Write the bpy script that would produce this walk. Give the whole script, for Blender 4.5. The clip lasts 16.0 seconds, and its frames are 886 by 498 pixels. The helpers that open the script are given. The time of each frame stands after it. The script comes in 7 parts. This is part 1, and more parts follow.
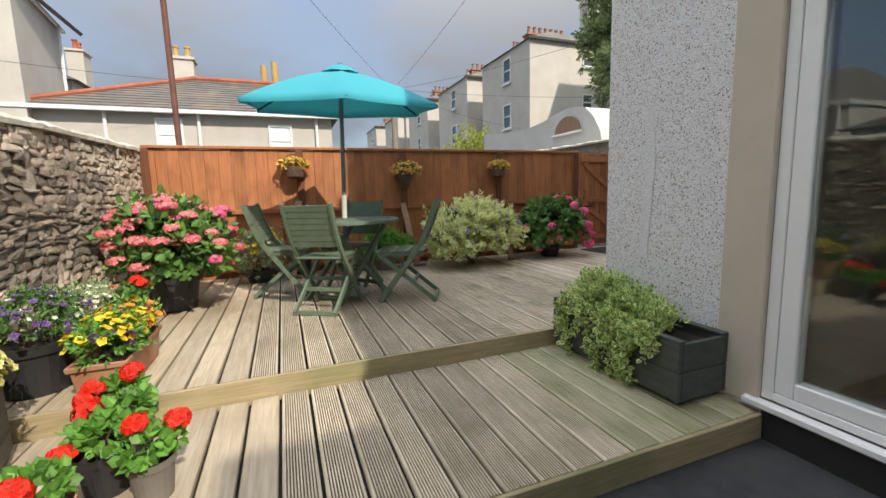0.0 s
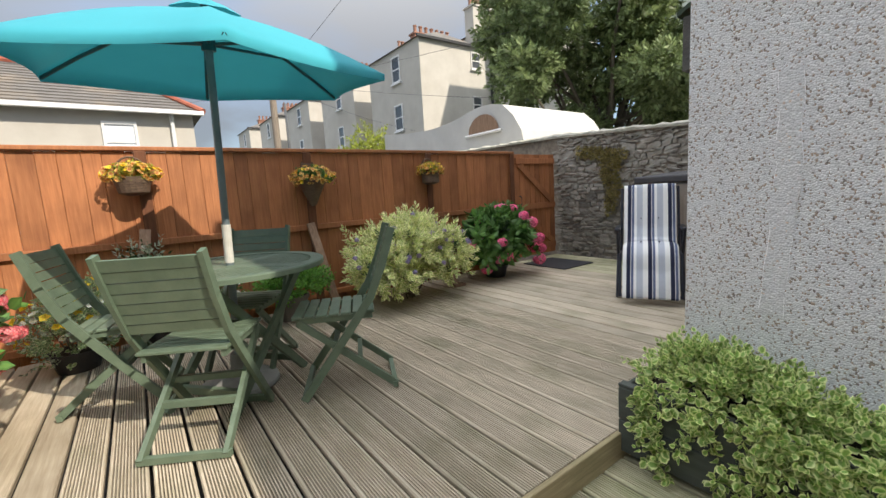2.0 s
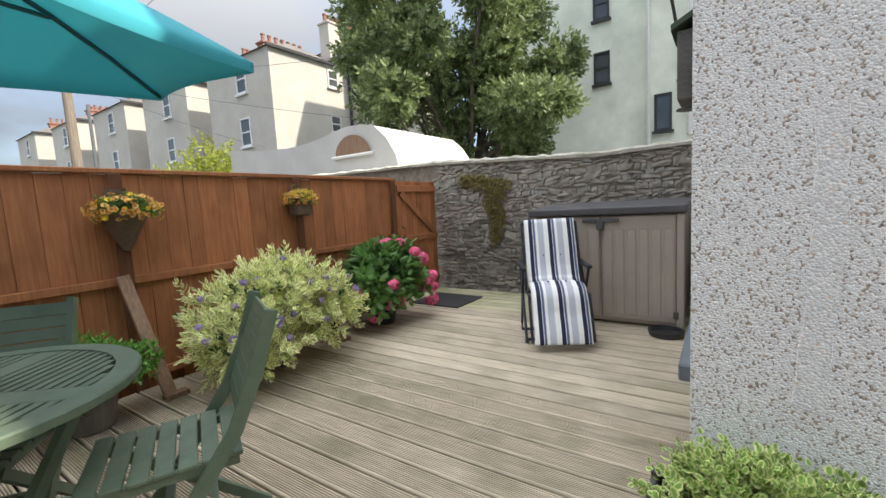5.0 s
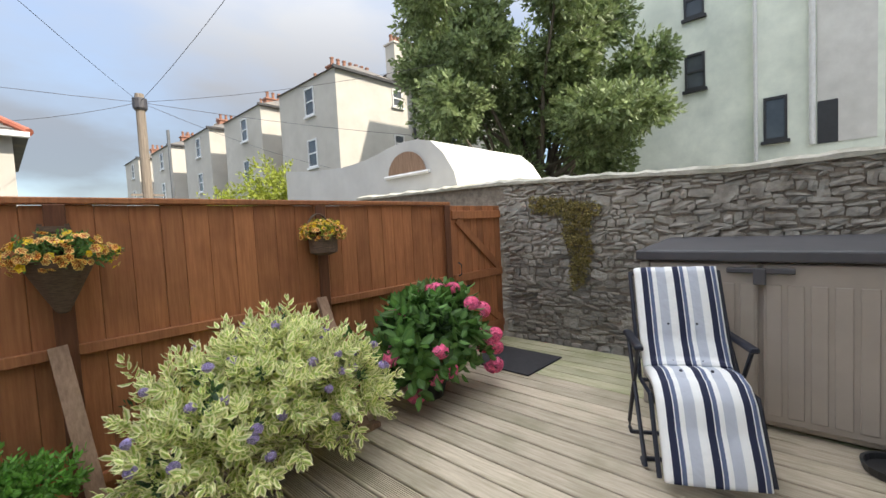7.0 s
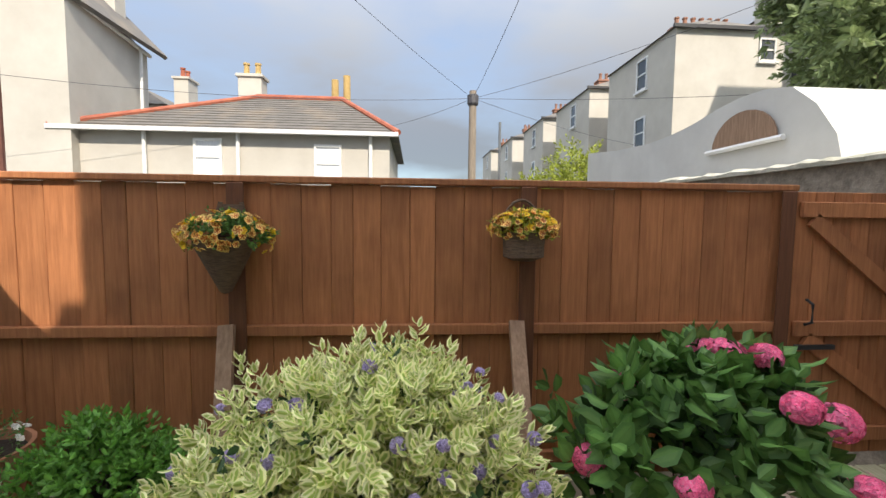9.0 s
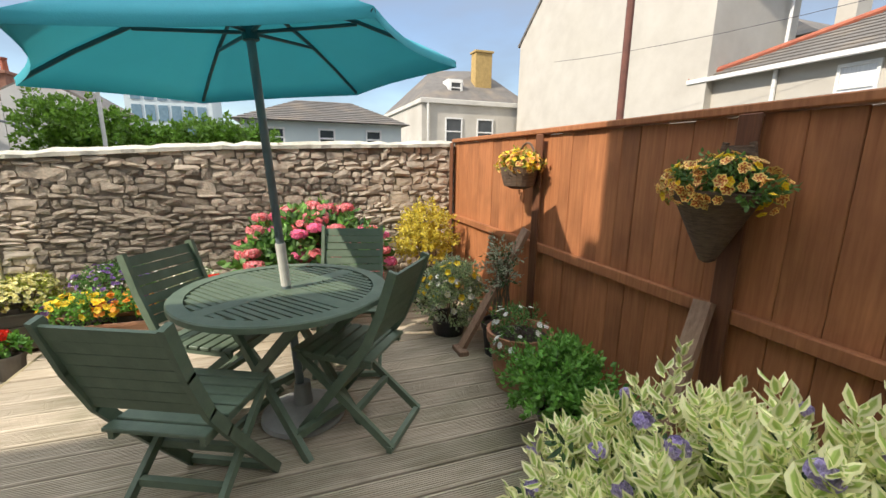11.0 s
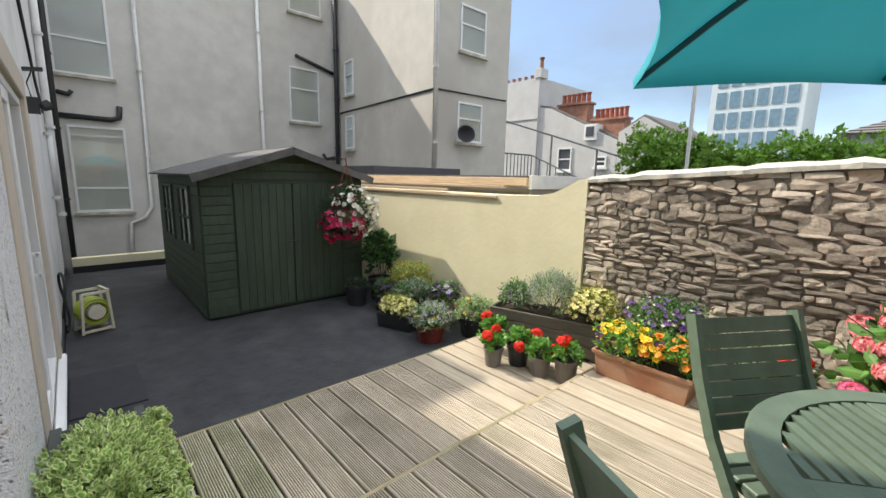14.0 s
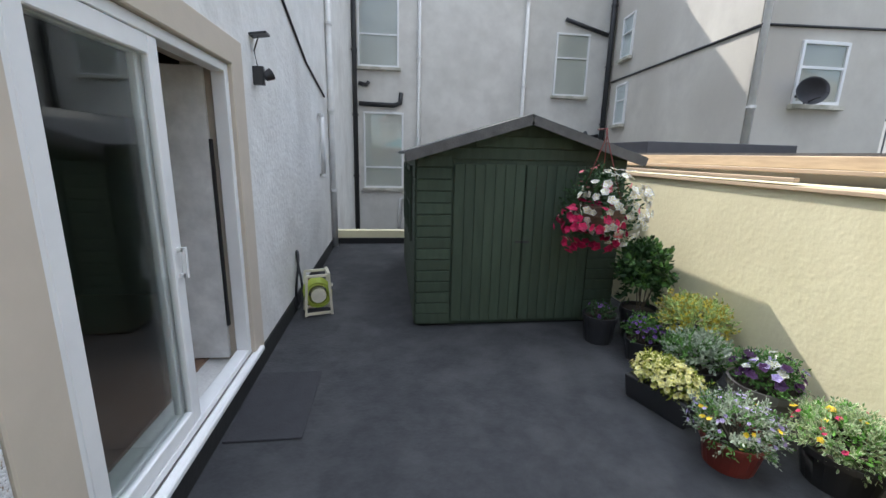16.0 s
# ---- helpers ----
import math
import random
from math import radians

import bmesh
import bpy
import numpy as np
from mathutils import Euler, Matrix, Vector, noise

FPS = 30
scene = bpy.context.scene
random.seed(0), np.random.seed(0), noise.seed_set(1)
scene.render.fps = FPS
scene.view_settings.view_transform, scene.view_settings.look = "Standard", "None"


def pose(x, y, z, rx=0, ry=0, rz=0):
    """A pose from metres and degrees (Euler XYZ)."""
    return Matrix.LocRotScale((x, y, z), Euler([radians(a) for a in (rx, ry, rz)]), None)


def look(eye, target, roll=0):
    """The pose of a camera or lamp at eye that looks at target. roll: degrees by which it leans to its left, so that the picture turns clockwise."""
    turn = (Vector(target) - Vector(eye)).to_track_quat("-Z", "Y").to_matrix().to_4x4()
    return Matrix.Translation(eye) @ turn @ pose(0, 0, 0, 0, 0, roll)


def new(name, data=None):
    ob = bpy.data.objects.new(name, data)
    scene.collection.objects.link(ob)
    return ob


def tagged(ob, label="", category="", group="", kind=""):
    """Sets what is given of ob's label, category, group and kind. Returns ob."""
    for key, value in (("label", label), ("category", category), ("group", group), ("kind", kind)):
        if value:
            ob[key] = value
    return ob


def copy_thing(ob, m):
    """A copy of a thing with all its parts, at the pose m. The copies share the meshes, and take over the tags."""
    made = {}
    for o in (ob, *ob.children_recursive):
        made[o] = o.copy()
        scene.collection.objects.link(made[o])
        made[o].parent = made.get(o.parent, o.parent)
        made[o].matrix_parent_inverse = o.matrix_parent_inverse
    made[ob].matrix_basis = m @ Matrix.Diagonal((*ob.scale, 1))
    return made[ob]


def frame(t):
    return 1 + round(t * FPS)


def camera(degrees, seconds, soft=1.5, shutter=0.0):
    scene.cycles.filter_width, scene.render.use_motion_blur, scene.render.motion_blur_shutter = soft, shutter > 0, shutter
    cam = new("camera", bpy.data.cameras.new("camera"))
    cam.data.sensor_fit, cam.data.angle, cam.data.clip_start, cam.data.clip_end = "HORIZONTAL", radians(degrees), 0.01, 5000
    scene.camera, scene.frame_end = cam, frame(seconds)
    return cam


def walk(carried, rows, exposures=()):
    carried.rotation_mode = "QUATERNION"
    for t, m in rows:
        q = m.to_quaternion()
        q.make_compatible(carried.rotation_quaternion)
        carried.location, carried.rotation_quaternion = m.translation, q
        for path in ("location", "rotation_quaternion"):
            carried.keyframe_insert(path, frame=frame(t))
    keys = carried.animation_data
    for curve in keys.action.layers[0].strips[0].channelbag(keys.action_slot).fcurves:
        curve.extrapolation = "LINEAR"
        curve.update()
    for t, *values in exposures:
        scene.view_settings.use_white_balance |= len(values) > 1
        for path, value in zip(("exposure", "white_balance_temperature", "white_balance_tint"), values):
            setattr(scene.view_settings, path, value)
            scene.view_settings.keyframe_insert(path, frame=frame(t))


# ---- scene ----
cam = camera(93.9, 16.0)
PATH = [
    (0, (0.629, 0.116, 1.228), (1.34, 1.968, 0.968), -1.6),
    (0.5, (0.688, 0.438, 1.229), (1.497, 2.245, 0.949), -1.8),
    (1, (0.687, 0.831, 1.244), (1.616, 2.579, 0.952), -2.2),
    (1.5, (0.694, 1.137, 1.258), (1.752, 2.81, 0.971), -2.8),
    (2, (0.776, 1.51, 1.35), (1.948, 3.108, 1.082), -3.5),
    (2.5, (0.791, 1.724, 1.459), (2.064, 3.247, 1.208), -4.2),
    (3, (0.772, 1.894, 1.483), (2.16, 3.314, 1.248), -4.4),
    (3.5, (0.804, 2.004, 1.485), (2.309, 3.3, 1.259), -4.1),
    (3.7, (0.808, 2.045, 1.49), (2.356, 3.291, 1.265), -3.9),
    (5.8, (1.307, 2.462, 1.492), (2.958, 3.571, 1.282), -3.2),
    (6, (1.356, 2.556, 1.523), (2.996, 3.685, 1.33), -2.9),
    (6.5, (1.634, 2.72, 1.615), (3.206, 3.949, 1.472), -3.4),
    (7, (2, 2.866, 1.624), (3.465, 4.223, 1.514), -2.9),
    (7.5, (2.322, 3.069, 1.616), (3.632, 4.577, 1.518), -2.4),
    (8, (2.658, 3.231, 1.618), (3.698, 4.936, 1.505), -2.3),
    (8.2, (2.781, 3.291, 1.623), (3.667, 5.08, 1.502), -2.2),
    (10.3, (3.261, 4.103, 1.694), (1.899, 5.514, 1.3), 0.9),
    (10.5, (3.281, 4.173, 1.649), (1.713, 5.351, 1.26), -0.2),
    (11, (3.274, 4.134, 1.651), (1.433, 4.792, 1.234), 0.9),
    (11.5, (3.238, 4.128, 1.625), (1.285, 4.255, 1.216), 0.7),
    (12, (3.213, 4.131, 1.641), (1.282, 3.802, 1.237), 0.6),
    (12.5, (3.176, 4.147, 1.644), (1.341, 3.45, 1.263), 0.5),
    (13, (3.043, 4.095, 1.615), (1.346, 3.095, 1.268), 0.8),
    (13.5, (2.77, 3.956, 1.614), (1.249, 2.7, 1.288), 0.8),
    (14, (2.471, 3.765, 1.619), (1.154, 2.298, 1.281), 1.2),
    (14.5, (2.243, 3.502, 1.608), (1.158, 1.861, 1.245), 1.5),
    (15, (2.046, 3.183, 1.602), (1.214, 1.409, 1.2), 1.4),
    (15.5, (1.856, 2.836, 1.587), (1.304, 0.963, 1.156), 1.4),
    (16, (1.726, 2.494, 1.594), (1.471, 0.561, 1.147), 1.4),
]
walk(cam, [(t, look(eye, target, roll)) for t, eye, target, roll in PATH],
     [(0, 1.0, 6500, 10), (1, 1.03, 6500, 10), (2, 1.15, 6500, 10), (3.5, 1.32, 6500, 10), (6, 1.5, 6500, 10), (8, 1.35, 6500, 10), (10.5, 1.18, 6500, 10), (12, 1.16, 6500, 10), (13, 1.26, 6450, 10), (15, 1.32, 6050, 10), (16, 1.48, 5800, 10)])

# ---- light ----
CLOUD_LOW, CLOUD_HIGH = 1.0, 12.0
SUN_AZ, SUN_EL = 162.0, 41.0      # compass of the sun from +y clockwise, height in degrees
world = bpy.data.worlds.new("sky")
scene.world = world
world.use_nodes = True
wn = world.node_tree.nodes
wl = world.node_tree.links
sky = wn.new("ShaderNodeTexSky")
sky.sky_type = "NISHITA"
sky.sun_disc = False
sky.sun_elevation = radians(SUN_EL)
sky.sun_rotation = radians(SUN_AZ)
sky.air_density, sky.dust_density, sky.ozone_density = 1.0, 0.5, 1.5
# thin high cloud over the whole sky: dim at the horizon, boosted overhead to fill the shade
wtc = wn.new("ShaderNodeTexCoord")
wmap = wn.new("ShaderNodeMapping")
wmap.inputs["Scale"].default_value = (1.0, 1.0, 2.6)
cloud = wn.new("ShaderNodeTexNoise")
cloud.inputs["Scale"].default_value, cloud.inputs["Detail"].default_value, cloud.inputs["Roughness"].default_value = 1.5, 7.0, 0.5
cramp = wn.new("ShaderNodeMapRange")
cramp.inputs["From Min"].default_value, cramp.inputs["From Max"].default_value = 0.38, 0.66
cramp.inputs["To Min"].default_value, cramp.inputs["To Max"].default_value = 0.15, 0.85
csep = wn.new("ShaderNodeSeparateXYZ")
chigh = wn.new("ShaderNodeMapRange")
chigh.inputs["To Min"].default_value, chigh.inputs["To Max"].default_value = CLOUD_LOW, CLOUD_HIGH
cgain = wn.new("ShaderNodeMixRGB")
cgain.blend_type = "MULTIPLY"
cgain.inputs["Fac"].default_value = 1.0
cgain.inputs["Color2"].default_value = (0.97, 1.0, 1.06, 1)
csq = wn.new("ShaderNodeMath")
csq.operation = "MULTIPLY"
cmore = wn.new("ShaderNodeMath")
cmore.use_clamp = True
cmix = wn.new("ShaderNodeMixRGB")
wl.new(wtc.outputs["Generated"], csep.inputs[0])
wl.new(csep.outputs["Z"], csq.inputs[0])
wl.new(csep.outputs["Z"], csq.inputs[1])
wl.new(csq.outputs[0], chigh.inputs["Value"])
wl.new(chigh.outputs["Result"], cgain.inputs["Color1"])
wl.new(wtc.outputs["Generated"], wmap.inputs["Vector"])
wl.new(wmap.outputs["Vector"], cloud.inputs["Vector"])
wl.new(cloud.outputs["Fac"], cramp.inputs["Value"])
wl.new(cramp.outputs["Result"], cmore.inputs[0])
wl.new(csq.outputs[0], cmore.inputs[1])
wl.new(cmore.outputs[0], cmix.inputs["Fac"])
wl.new(sky.outputs[0], cmix.inputs["Color1"])
wl.new(cgain.outputs[0], cmix.inputs["Color2"])
bgn = wn["Background"]
wl.new(cmix.outputs[0], bgn.inputs[0])
bgn.inputs[1].default_value = 0.10
sun_data = bpy.data.lights.new("sun", "SUN")
sun_data.energy, sun_data.angle, sun_data.color = 2.4, radians(0.6), (1.0, 0.90, 0.76)
sun = new("sun", sun_data)
SUN_DIR = Vector((math.sin(radians(SUN_AZ)) * math.cos(radians(SUN_EL)), math.cos(radians(SUN_AZ)) * math.cos(radians(SUN_EL)), math.sin(radians(SUN_EL))))
sun.matrix_world = look(SUN_DIR * 40, (0, 0, 0))

# ---- materials ----
def simple(name, col, rough=0.7, metal=0.0, col2=None, scale=8.0, bump=0.0, bscale=60.0, detail=6.0, rnd=0.0, stretch=None, dirt=None, dscale=1.5, damt=0.5):
    """Noise between two colours, larger stains, fine relief, and a shift from object to object."""
    m = bpy.data.materials.new(name)
    m.use_nodes = True
    n, l = m.node_tree.nodes, m.node_tree.links
    p = n["Principled BSDF"]
    p.inputs["Roughness"].default_value = rough
    p.inputs["Metallic"].default_value = metal
    tc = n.new("ShaderNodeTexCoord")
    vec = tc.outputs["Object"]
    oi = n.new("ShaderNodeObjectInfo")
    if rnd:
        sh = n.new("ShaderNodeVectorMath")
        sh.operation = "MULTIPLY_ADD"
        cx = n.new("ShaderNodeCombineXYZ")
        for k in range(3):
            l.new(oi.outputs["Random"], cx.inputs[k])
        l.new(cx.outputs[0], sh.inputs[0])
        sh.inputs[1].default_value = (37.0, 53.0, 29.0)
        l.new(vec, sh.inputs[2])
        vec = sh.outputs[0]
    gv = vec
    if stretch:
        mp0 = n.new("ShaderNodeMapping")
        mp0.inputs["Scale"].default_value = stretch
        l.new(vec, mp0.inputs["Vector"])
        gv = mp0.outputs["Vector"]
    nz = n.new("ShaderNodeTexNoise")
    nz.inputs["Scale"].default_value, nz.inputs["Detail"].default_value = scale, detail
    nz.inputs["Roughness"].default_value = 0.62
    l.new(gv, nz.inputs["Vector"])
    ramp = n.new("ShaderNodeValToRGB")
    c2 = col2 or tuple(c * 0.75 for c in col)
    ramp.color_ramp.elements[0].position, ramp.color_ramp.elements[1].position = 0.32, 0.68
    ramp.color_ramp.elements[0].color = (*c2, 1)
    ramp.color_ramp.elements[1].color = (*col, 1)
    l.new(nz.outputs["Fac"], ramp.inputs["Fac"])
    out = ramp.outputs["Color"]
    if dirt:
        nd = n.new("ShaderNodeTexNoise")
        nd.inputs["Scale"].default_value, nd.inputs["Detail"].default_value = dscale, 4
        l.new(vec, nd.inputs["Vector"])
        mr = n.new("ShaderNodeMapRange")
        mr.inputs["From Min"].default_value, mr.inputs["From Max"].default_value = 0.48, 0.72
        mr.inputs["To Max"].default_value = damt
        l.new(nd.outputs["Fac"], mr.inputs["Value"])
        mx = n.new("ShaderNodeMixRGB")
        mx.inputs["Color2"].default_value = (*dirt, 1)
        l.new(mr.outputs["Result"], mx.inputs["Fac"])
        l.new(out, mx.inputs["Color1"])
        out = mx.outputs[0]
    if rnd:
        hs = n.new("ShaderNodeHueSaturation")
        mp = n.new("ShaderNodeMapRange")
        mp.inputs["To Min"].default_value, mp.inputs["To Max"].default_value = 1 - rnd, 1 + rnd
        l.new(oi.outputs["Random"], mp.inputs["Value"])
        l.new(mp.outputs["Result"], hs.inputs["Value"])
        l.new(out, hs.inputs["Color"])
        out = hs.outputs["Color"]
    l.new(out, p.inputs["Base Color"])
    if bump:
        nb = n.new("ShaderNodeTexNoise")
        nb.inputs["Scale"].default_value, nb.inputs["Detail"].default_value = bscale, 6
        l.new(gv if stretch else vec, nb.inputs["Vector"])
        bp = n.new("ShaderNodeBump")
        bp.inputs["Strength"].default_value, bp.inputs["Distance"].default_value = bump, 0.01
        l.new(nb.outputs["Fac"], bp.inputs["Height"])
        l.new(bp.outputs["Normal"], p.inputs["Normal"])
    return m


def leafy(name, mid, rim, pos=0.55, rough=0.5, trans=0.35, var=0.35):
    """Leaf or petal: one colour along the midrib, another at the rim, some light through it, change from leaf to leaf."""
    m = bpy.data.materials.new(name)
    m.use_nodes = True
    n, l = m.node_tree.nodes, m.node_tree.links
    p = n["Principled BSDF"]
    at = n.new("ShaderNodeAttribute")
    at.attribute_name = "rim"
    ramp = n.new("ShaderNodeValToRGB")
    ramp.color_ramp.elements[0].position, ramp.color_ramp.elements[1].position = max(pos - 0.12, 0), min(pos + 0.12, 1)
    ramp.color_ramp.elements[0].color = (*mid, 1)
    ramp.color_ramp.elements[1].color = (*rim, 1)
    l.new(at.outputs["Fac"], ramp.inputs["Fac"])
    ge = n.new("ShaderNodeNewGeometry")
    mp = n.new("ShaderNodeMapRange")
    mp.inputs["To Min"].default_value, mp.inputs["To Max"].default_value = 1 - var, 1 + var
    l.new(ge.outputs["Random Per Island"], mp.inputs["Value"])
    hs = n.new("ShaderNodeHueSaturation")
    l.new(mp.outputs["Result"], hs.inputs["Value"])
    l.new(ramp.outputs["Color"], hs.inputs["Color"])
    l.new(hs.outputs["Color"], p.inputs["Base Color"])
    p.inputs["Roughness"].default_value = rough
    tr = n.new("ShaderNodeBsdfTranslucent")
    l.new(hs.outputs["Color"], tr.inputs["Color"])
    ms = n.new("ShaderNodeMixShader")
    ms.inputs[0].default_value = trans
    l.new(p.outputs[0], ms.inputs[1])
    l.new(tr.outputs[0], ms.inputs[2])
    l.new(ms.outputs[0], n["Material Output"].inputs["Surface"])
    return m


def pebble(name, base, dark, scale=85.0, share=0.16):
    """Dashed render: pale paint over small stones, some of them dark."""
    m = bpy.data.materials.new(name)
    m.use_nodes = True
    n, l = m.node_tree.nodes, m.node_tree.links
    p = n["Principled BSDF"]
    p.inputs["Roughness"].default_value = 0.9
    tc = n.new("ShaderNodeTexCoord")
    vo = n.new("ShaderNodeTexVoronoi")
    vo.inputs["Scale"].default_value = scale
    l.new(tc.outputs["Object"], vo.inputs["Vector"])
    sp = n.new("ShaderNodeSeparateColor")
    l.new(vo.outputs["Color"], sp.inputs[0])
    big = n.new("ShaderNodeTexNoise")
    big.inputs["Scale"].default_value, big.inputs["Detail"].default_value = 2.3, 5
    l.new(tc.outputs["Object"], big.inputs["Vector"])
    sub = n.new("ShaderNodeMath")
    sub.operation = "MULTIPLY_ADD"
    l.new(big.outputs["Fac"], sub.inputs[0])
    sub.inputs[1].default_value, sub.inputs[2].default_value = share * 1.6, share * 0.2
    lt = n.new("ShaderNodeMath")
    lt.operation = "LESS_THAN"
    l.new(sp.outputs[0], lt.inputs[0])
    l.new(sub.outputs[0], lt.inputs[1])
    var = n.new("ShaderNodeMixRGB")
    var.inputs["Color1"].default_value = (*[c * 0.78 for c in base], 1)
    var.inputs["Color2"].default_value = (*base, 1)
    l.new(sp.outputs[1], var.inputs["Fac"])
    dk = n.new("ShaderNodeMixRGB")
    dk.inputs["Color1"].default_value = (*dark, 1)
    dk.inputs["Color2"].default_value = (dark[0] * 2.6, dark[1] * 2.2, dark[2] * 1.9, 1)
    l.new(sp.outputs[2], dk.inputs["Fac"])
    mx = n.new("ShaderNodeMixRGB")
    l.new(lt.outputs[0], mx.inputs["Fac"])
    l.new(var.outputs[0], mx.inputs["Color1"])
    l.new(dk.outputs[0], mx.inputs["Color2"])
    l.new(mx.outputs[0], p.inputs["Base Color"])
    bp = n.new("ShaderNodeBump")
    bp.inputs["Strength"].default_value, bp.inputs["Distance"].default_value = 0.7, 0.005
    bp.invert = True
    l.new(vo.outputs["Distance"], bp.inputs["Height"])
    l.new(bp.outputs["Normal"], p.inputs["Normal"])
    return m


def pane(name, tint=(0.9, 0.95, 0.93), clear=0.9):
    m = bpy.data.materials.new(name)
    m.use_nodes = True
    n, l = m.node_tree.nodes, m.node_tree.links
    tr = n.new("ShaderNodeBsdfTransparent")
    tr.inputs[0].default_value = (*[c * clear for c in tint], 1)
    gl = n.new("ShaderNodeBsdfGlossy")
    gl.inputs["Roughness"].default_value = 0.02
    lw = n.new("ShaderNodeLayerWeight")
    lw.inputs["Blend"].default_value = 0.5
    pw = n.new("ShaderNodeMath")
    pw.operation = "POWER"
    pw.inputs[1].default_value = 4.0
    l.new(lw.outputs["Facing"], pw.inputs[0])
    fr = n.new("ShaderNodeMath")
    fr.operation = "MULTIPLY_ADD"
    fr.inputs[1].default_value, fr.inputs[2].default_value = 0.8, 0.06
    l.new(pw.outputs[0], fr.inputs[0])
    ms = n.new("ShaderNodeMixShader")
    l.new(fr.outputs[0], ms.inputs[0])
    l.new(tr.outputs[0], ms.inputs[1])
    l.new(gl.outputs[0], ms.inputs[2])
    l.new(ms.outputs[0], n["Material Output"].inputs["Surface"])
    return m


M_deck = simple("grooved_deck_wood", (0.60, 0.52, 0.405), 0.8, col2=(0.40, 0.335, 0.245), scale=5, stretch=(14, 1.0, 14), bump=0.25, bscale=9, rnd=0.16, dirt=(0.19, 0.185, 0.10), dscale=2.2, damt=0.55)
# Dark colour for groove floors, standing in for the shade in them.
M_groove = simple("groove_shade", (0.17, 0.145, 0.105), 0.95, col2=(0.10, 0.085, 0.06), scale=20)
M_deck_green = simple("algae_stained_deck_wood", (0.55, 0.51, 0.36), 0.8, col2=(0.33, 0.32, 0.19), scale=5, stretch=(14, 1.0, 14), bump=0.25, bscale=9, rnd=0.16, dirt=(0.16, 0.19, 0.06), dscale=1.6, damt=0.75)
M_deck_warm = simple("smooth_deck_wood", (0.50, 0.425, 0.315), 0.75, col2=(0.35, 0.285, 0.20), scale=4, stretch=(16, 0.9, 16), bump=0.2, bscale=9, rnd=0.14, dirt=(0.22, 0.17, 0.11), dscale=2.0, damt=0.5)
M_fascia = simple("deck_fascia_wood", (0.42, 0.34, 0.20), 0.8, col2=(0.27, 0.22, 0.12), scale=4, stretch=(1, 12, 14), bump=0.2, bscale=9, rnd=0.1, dirt=(0.10, 0.13, 0.04), dscale=1.3, damt=0.6)
M_fence = simple("stained_fence_wood", (0.47, 0.19, 0.075), 0.75, col2=(0.32, 0.118, 0.045), scale=4, stretch=(14, 14, 0.9), bump=0.3, bscale=8, rnd=0.16, dirt=(0.14, 0.05, 0.02), dscale=2.5, damt=0.5)
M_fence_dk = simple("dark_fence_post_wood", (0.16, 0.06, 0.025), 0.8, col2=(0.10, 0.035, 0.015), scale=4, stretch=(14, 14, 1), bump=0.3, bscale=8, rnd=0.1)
M_plank = simple("weathered_plank", (0.33, 0.21, 0.14), 0.8, col2=(0.20, 0.12, 0.075), scale=4, stretch=(12, 12, 1), bump=0.3, bscale=8, rnd=0.15)
M_stone = simple("rubble_stone", (0.47, 0.395, 0.31), 0.9, col2=(0.25, 0.205, 0.16), scale=7, bump=0.9, bscale=22, rnd=0.45, dirt=(0.36, 0.34, 0.29), dscale=5, damt=0.5)
M_stone_e = simple("grey_rubble_stone", (0.40, 0.37, 0.325), 0.9, col2=(0.17, 0.15, 0.125), scale=7, bump=0.9, bscale=22, rnd=0.45, dirt=(0.33, 0.33, 0.30), dscale=5, damt=0.5)
M_mortar = simple("dark_lime_mortar", (0.34, 0.29, 0.235), 0.95, col2=(0.17, 0.142, 0.115), scale=14, bump=0.8, bscale=40)
M_coping = simple("pale_cement_coping", (0.66, 0.63, 0.54), 0.9, col2=(0.42, 0.40, 0.34), scale=9, bump=0.6, bscale=30, dirt=(0.22, 0.22, 0.15), dscale=3, damt=0.6)
M_render = simple("grey_cement_render", (0.68, 0.66, 0.615), 0.9, col2=(0.57, 0.55, 0.51), scale=2.2, bump=0.15, bscale=40, dirt=(0.42, 0.41, 0.37), dscale=0.5, damt=0.55)
M_render2 = simple("warm_cement_render", (0.60, 0.57, 0.51), 0.9, col2=(0.51, 0.48, 0.43), scale=2.0, bump=0.15, bscale=40, dirt=(0.33, 0.30, 0.25), dscale=0.5, damt=0.5)
M_yellow = simple("cream_yellow_masonry_paint", (0.82, 0.75, 0.50), 0.8, col2=(0.76, 0.69, 0.45), scale=3, bump=0.25, bscale=25, dirt=(0.64, 0.56, 0.36), dscale=1.2, damt=0.35)
M_pebble = pebble("painted_pebble_dash", (0.82, 0.82, 0.83), (0.20, 0.185, 0.17), scale=150.0, share=0.14)
M_pebble_new = pebble("fresh_painted_dash", (0.80, 0.80, 0.81), (0.34, 0.32, 0.30), scale=128.0, share=0.03)
M_artex = simple("white_rough_render", (0.78, 0.77, 0.745), 0.9, col2=(0.68, 0.67, 0.645), scale=5, bump=0.8, bscale=22, dirt=(0.45, 0.43, 0.39), dscale=1.1, damt=0.45)
M_beige = simple("beige_smooth_paint", (0.56, 0.49, 0.40), 0.75, col2=(0.51, 0.45, 0.365), scale=4, bump=0.08, bscale=40)
M_black = simple("black_roof_felt", (0.040, 0.041, 0.044), 0.8, col2=(0.022, 0.023, 0.026), scale=9.0, bump=0.5, bscale=45, dirt=(0.09, 0.09, 0.09), dscale=2.6, damt=0.45)
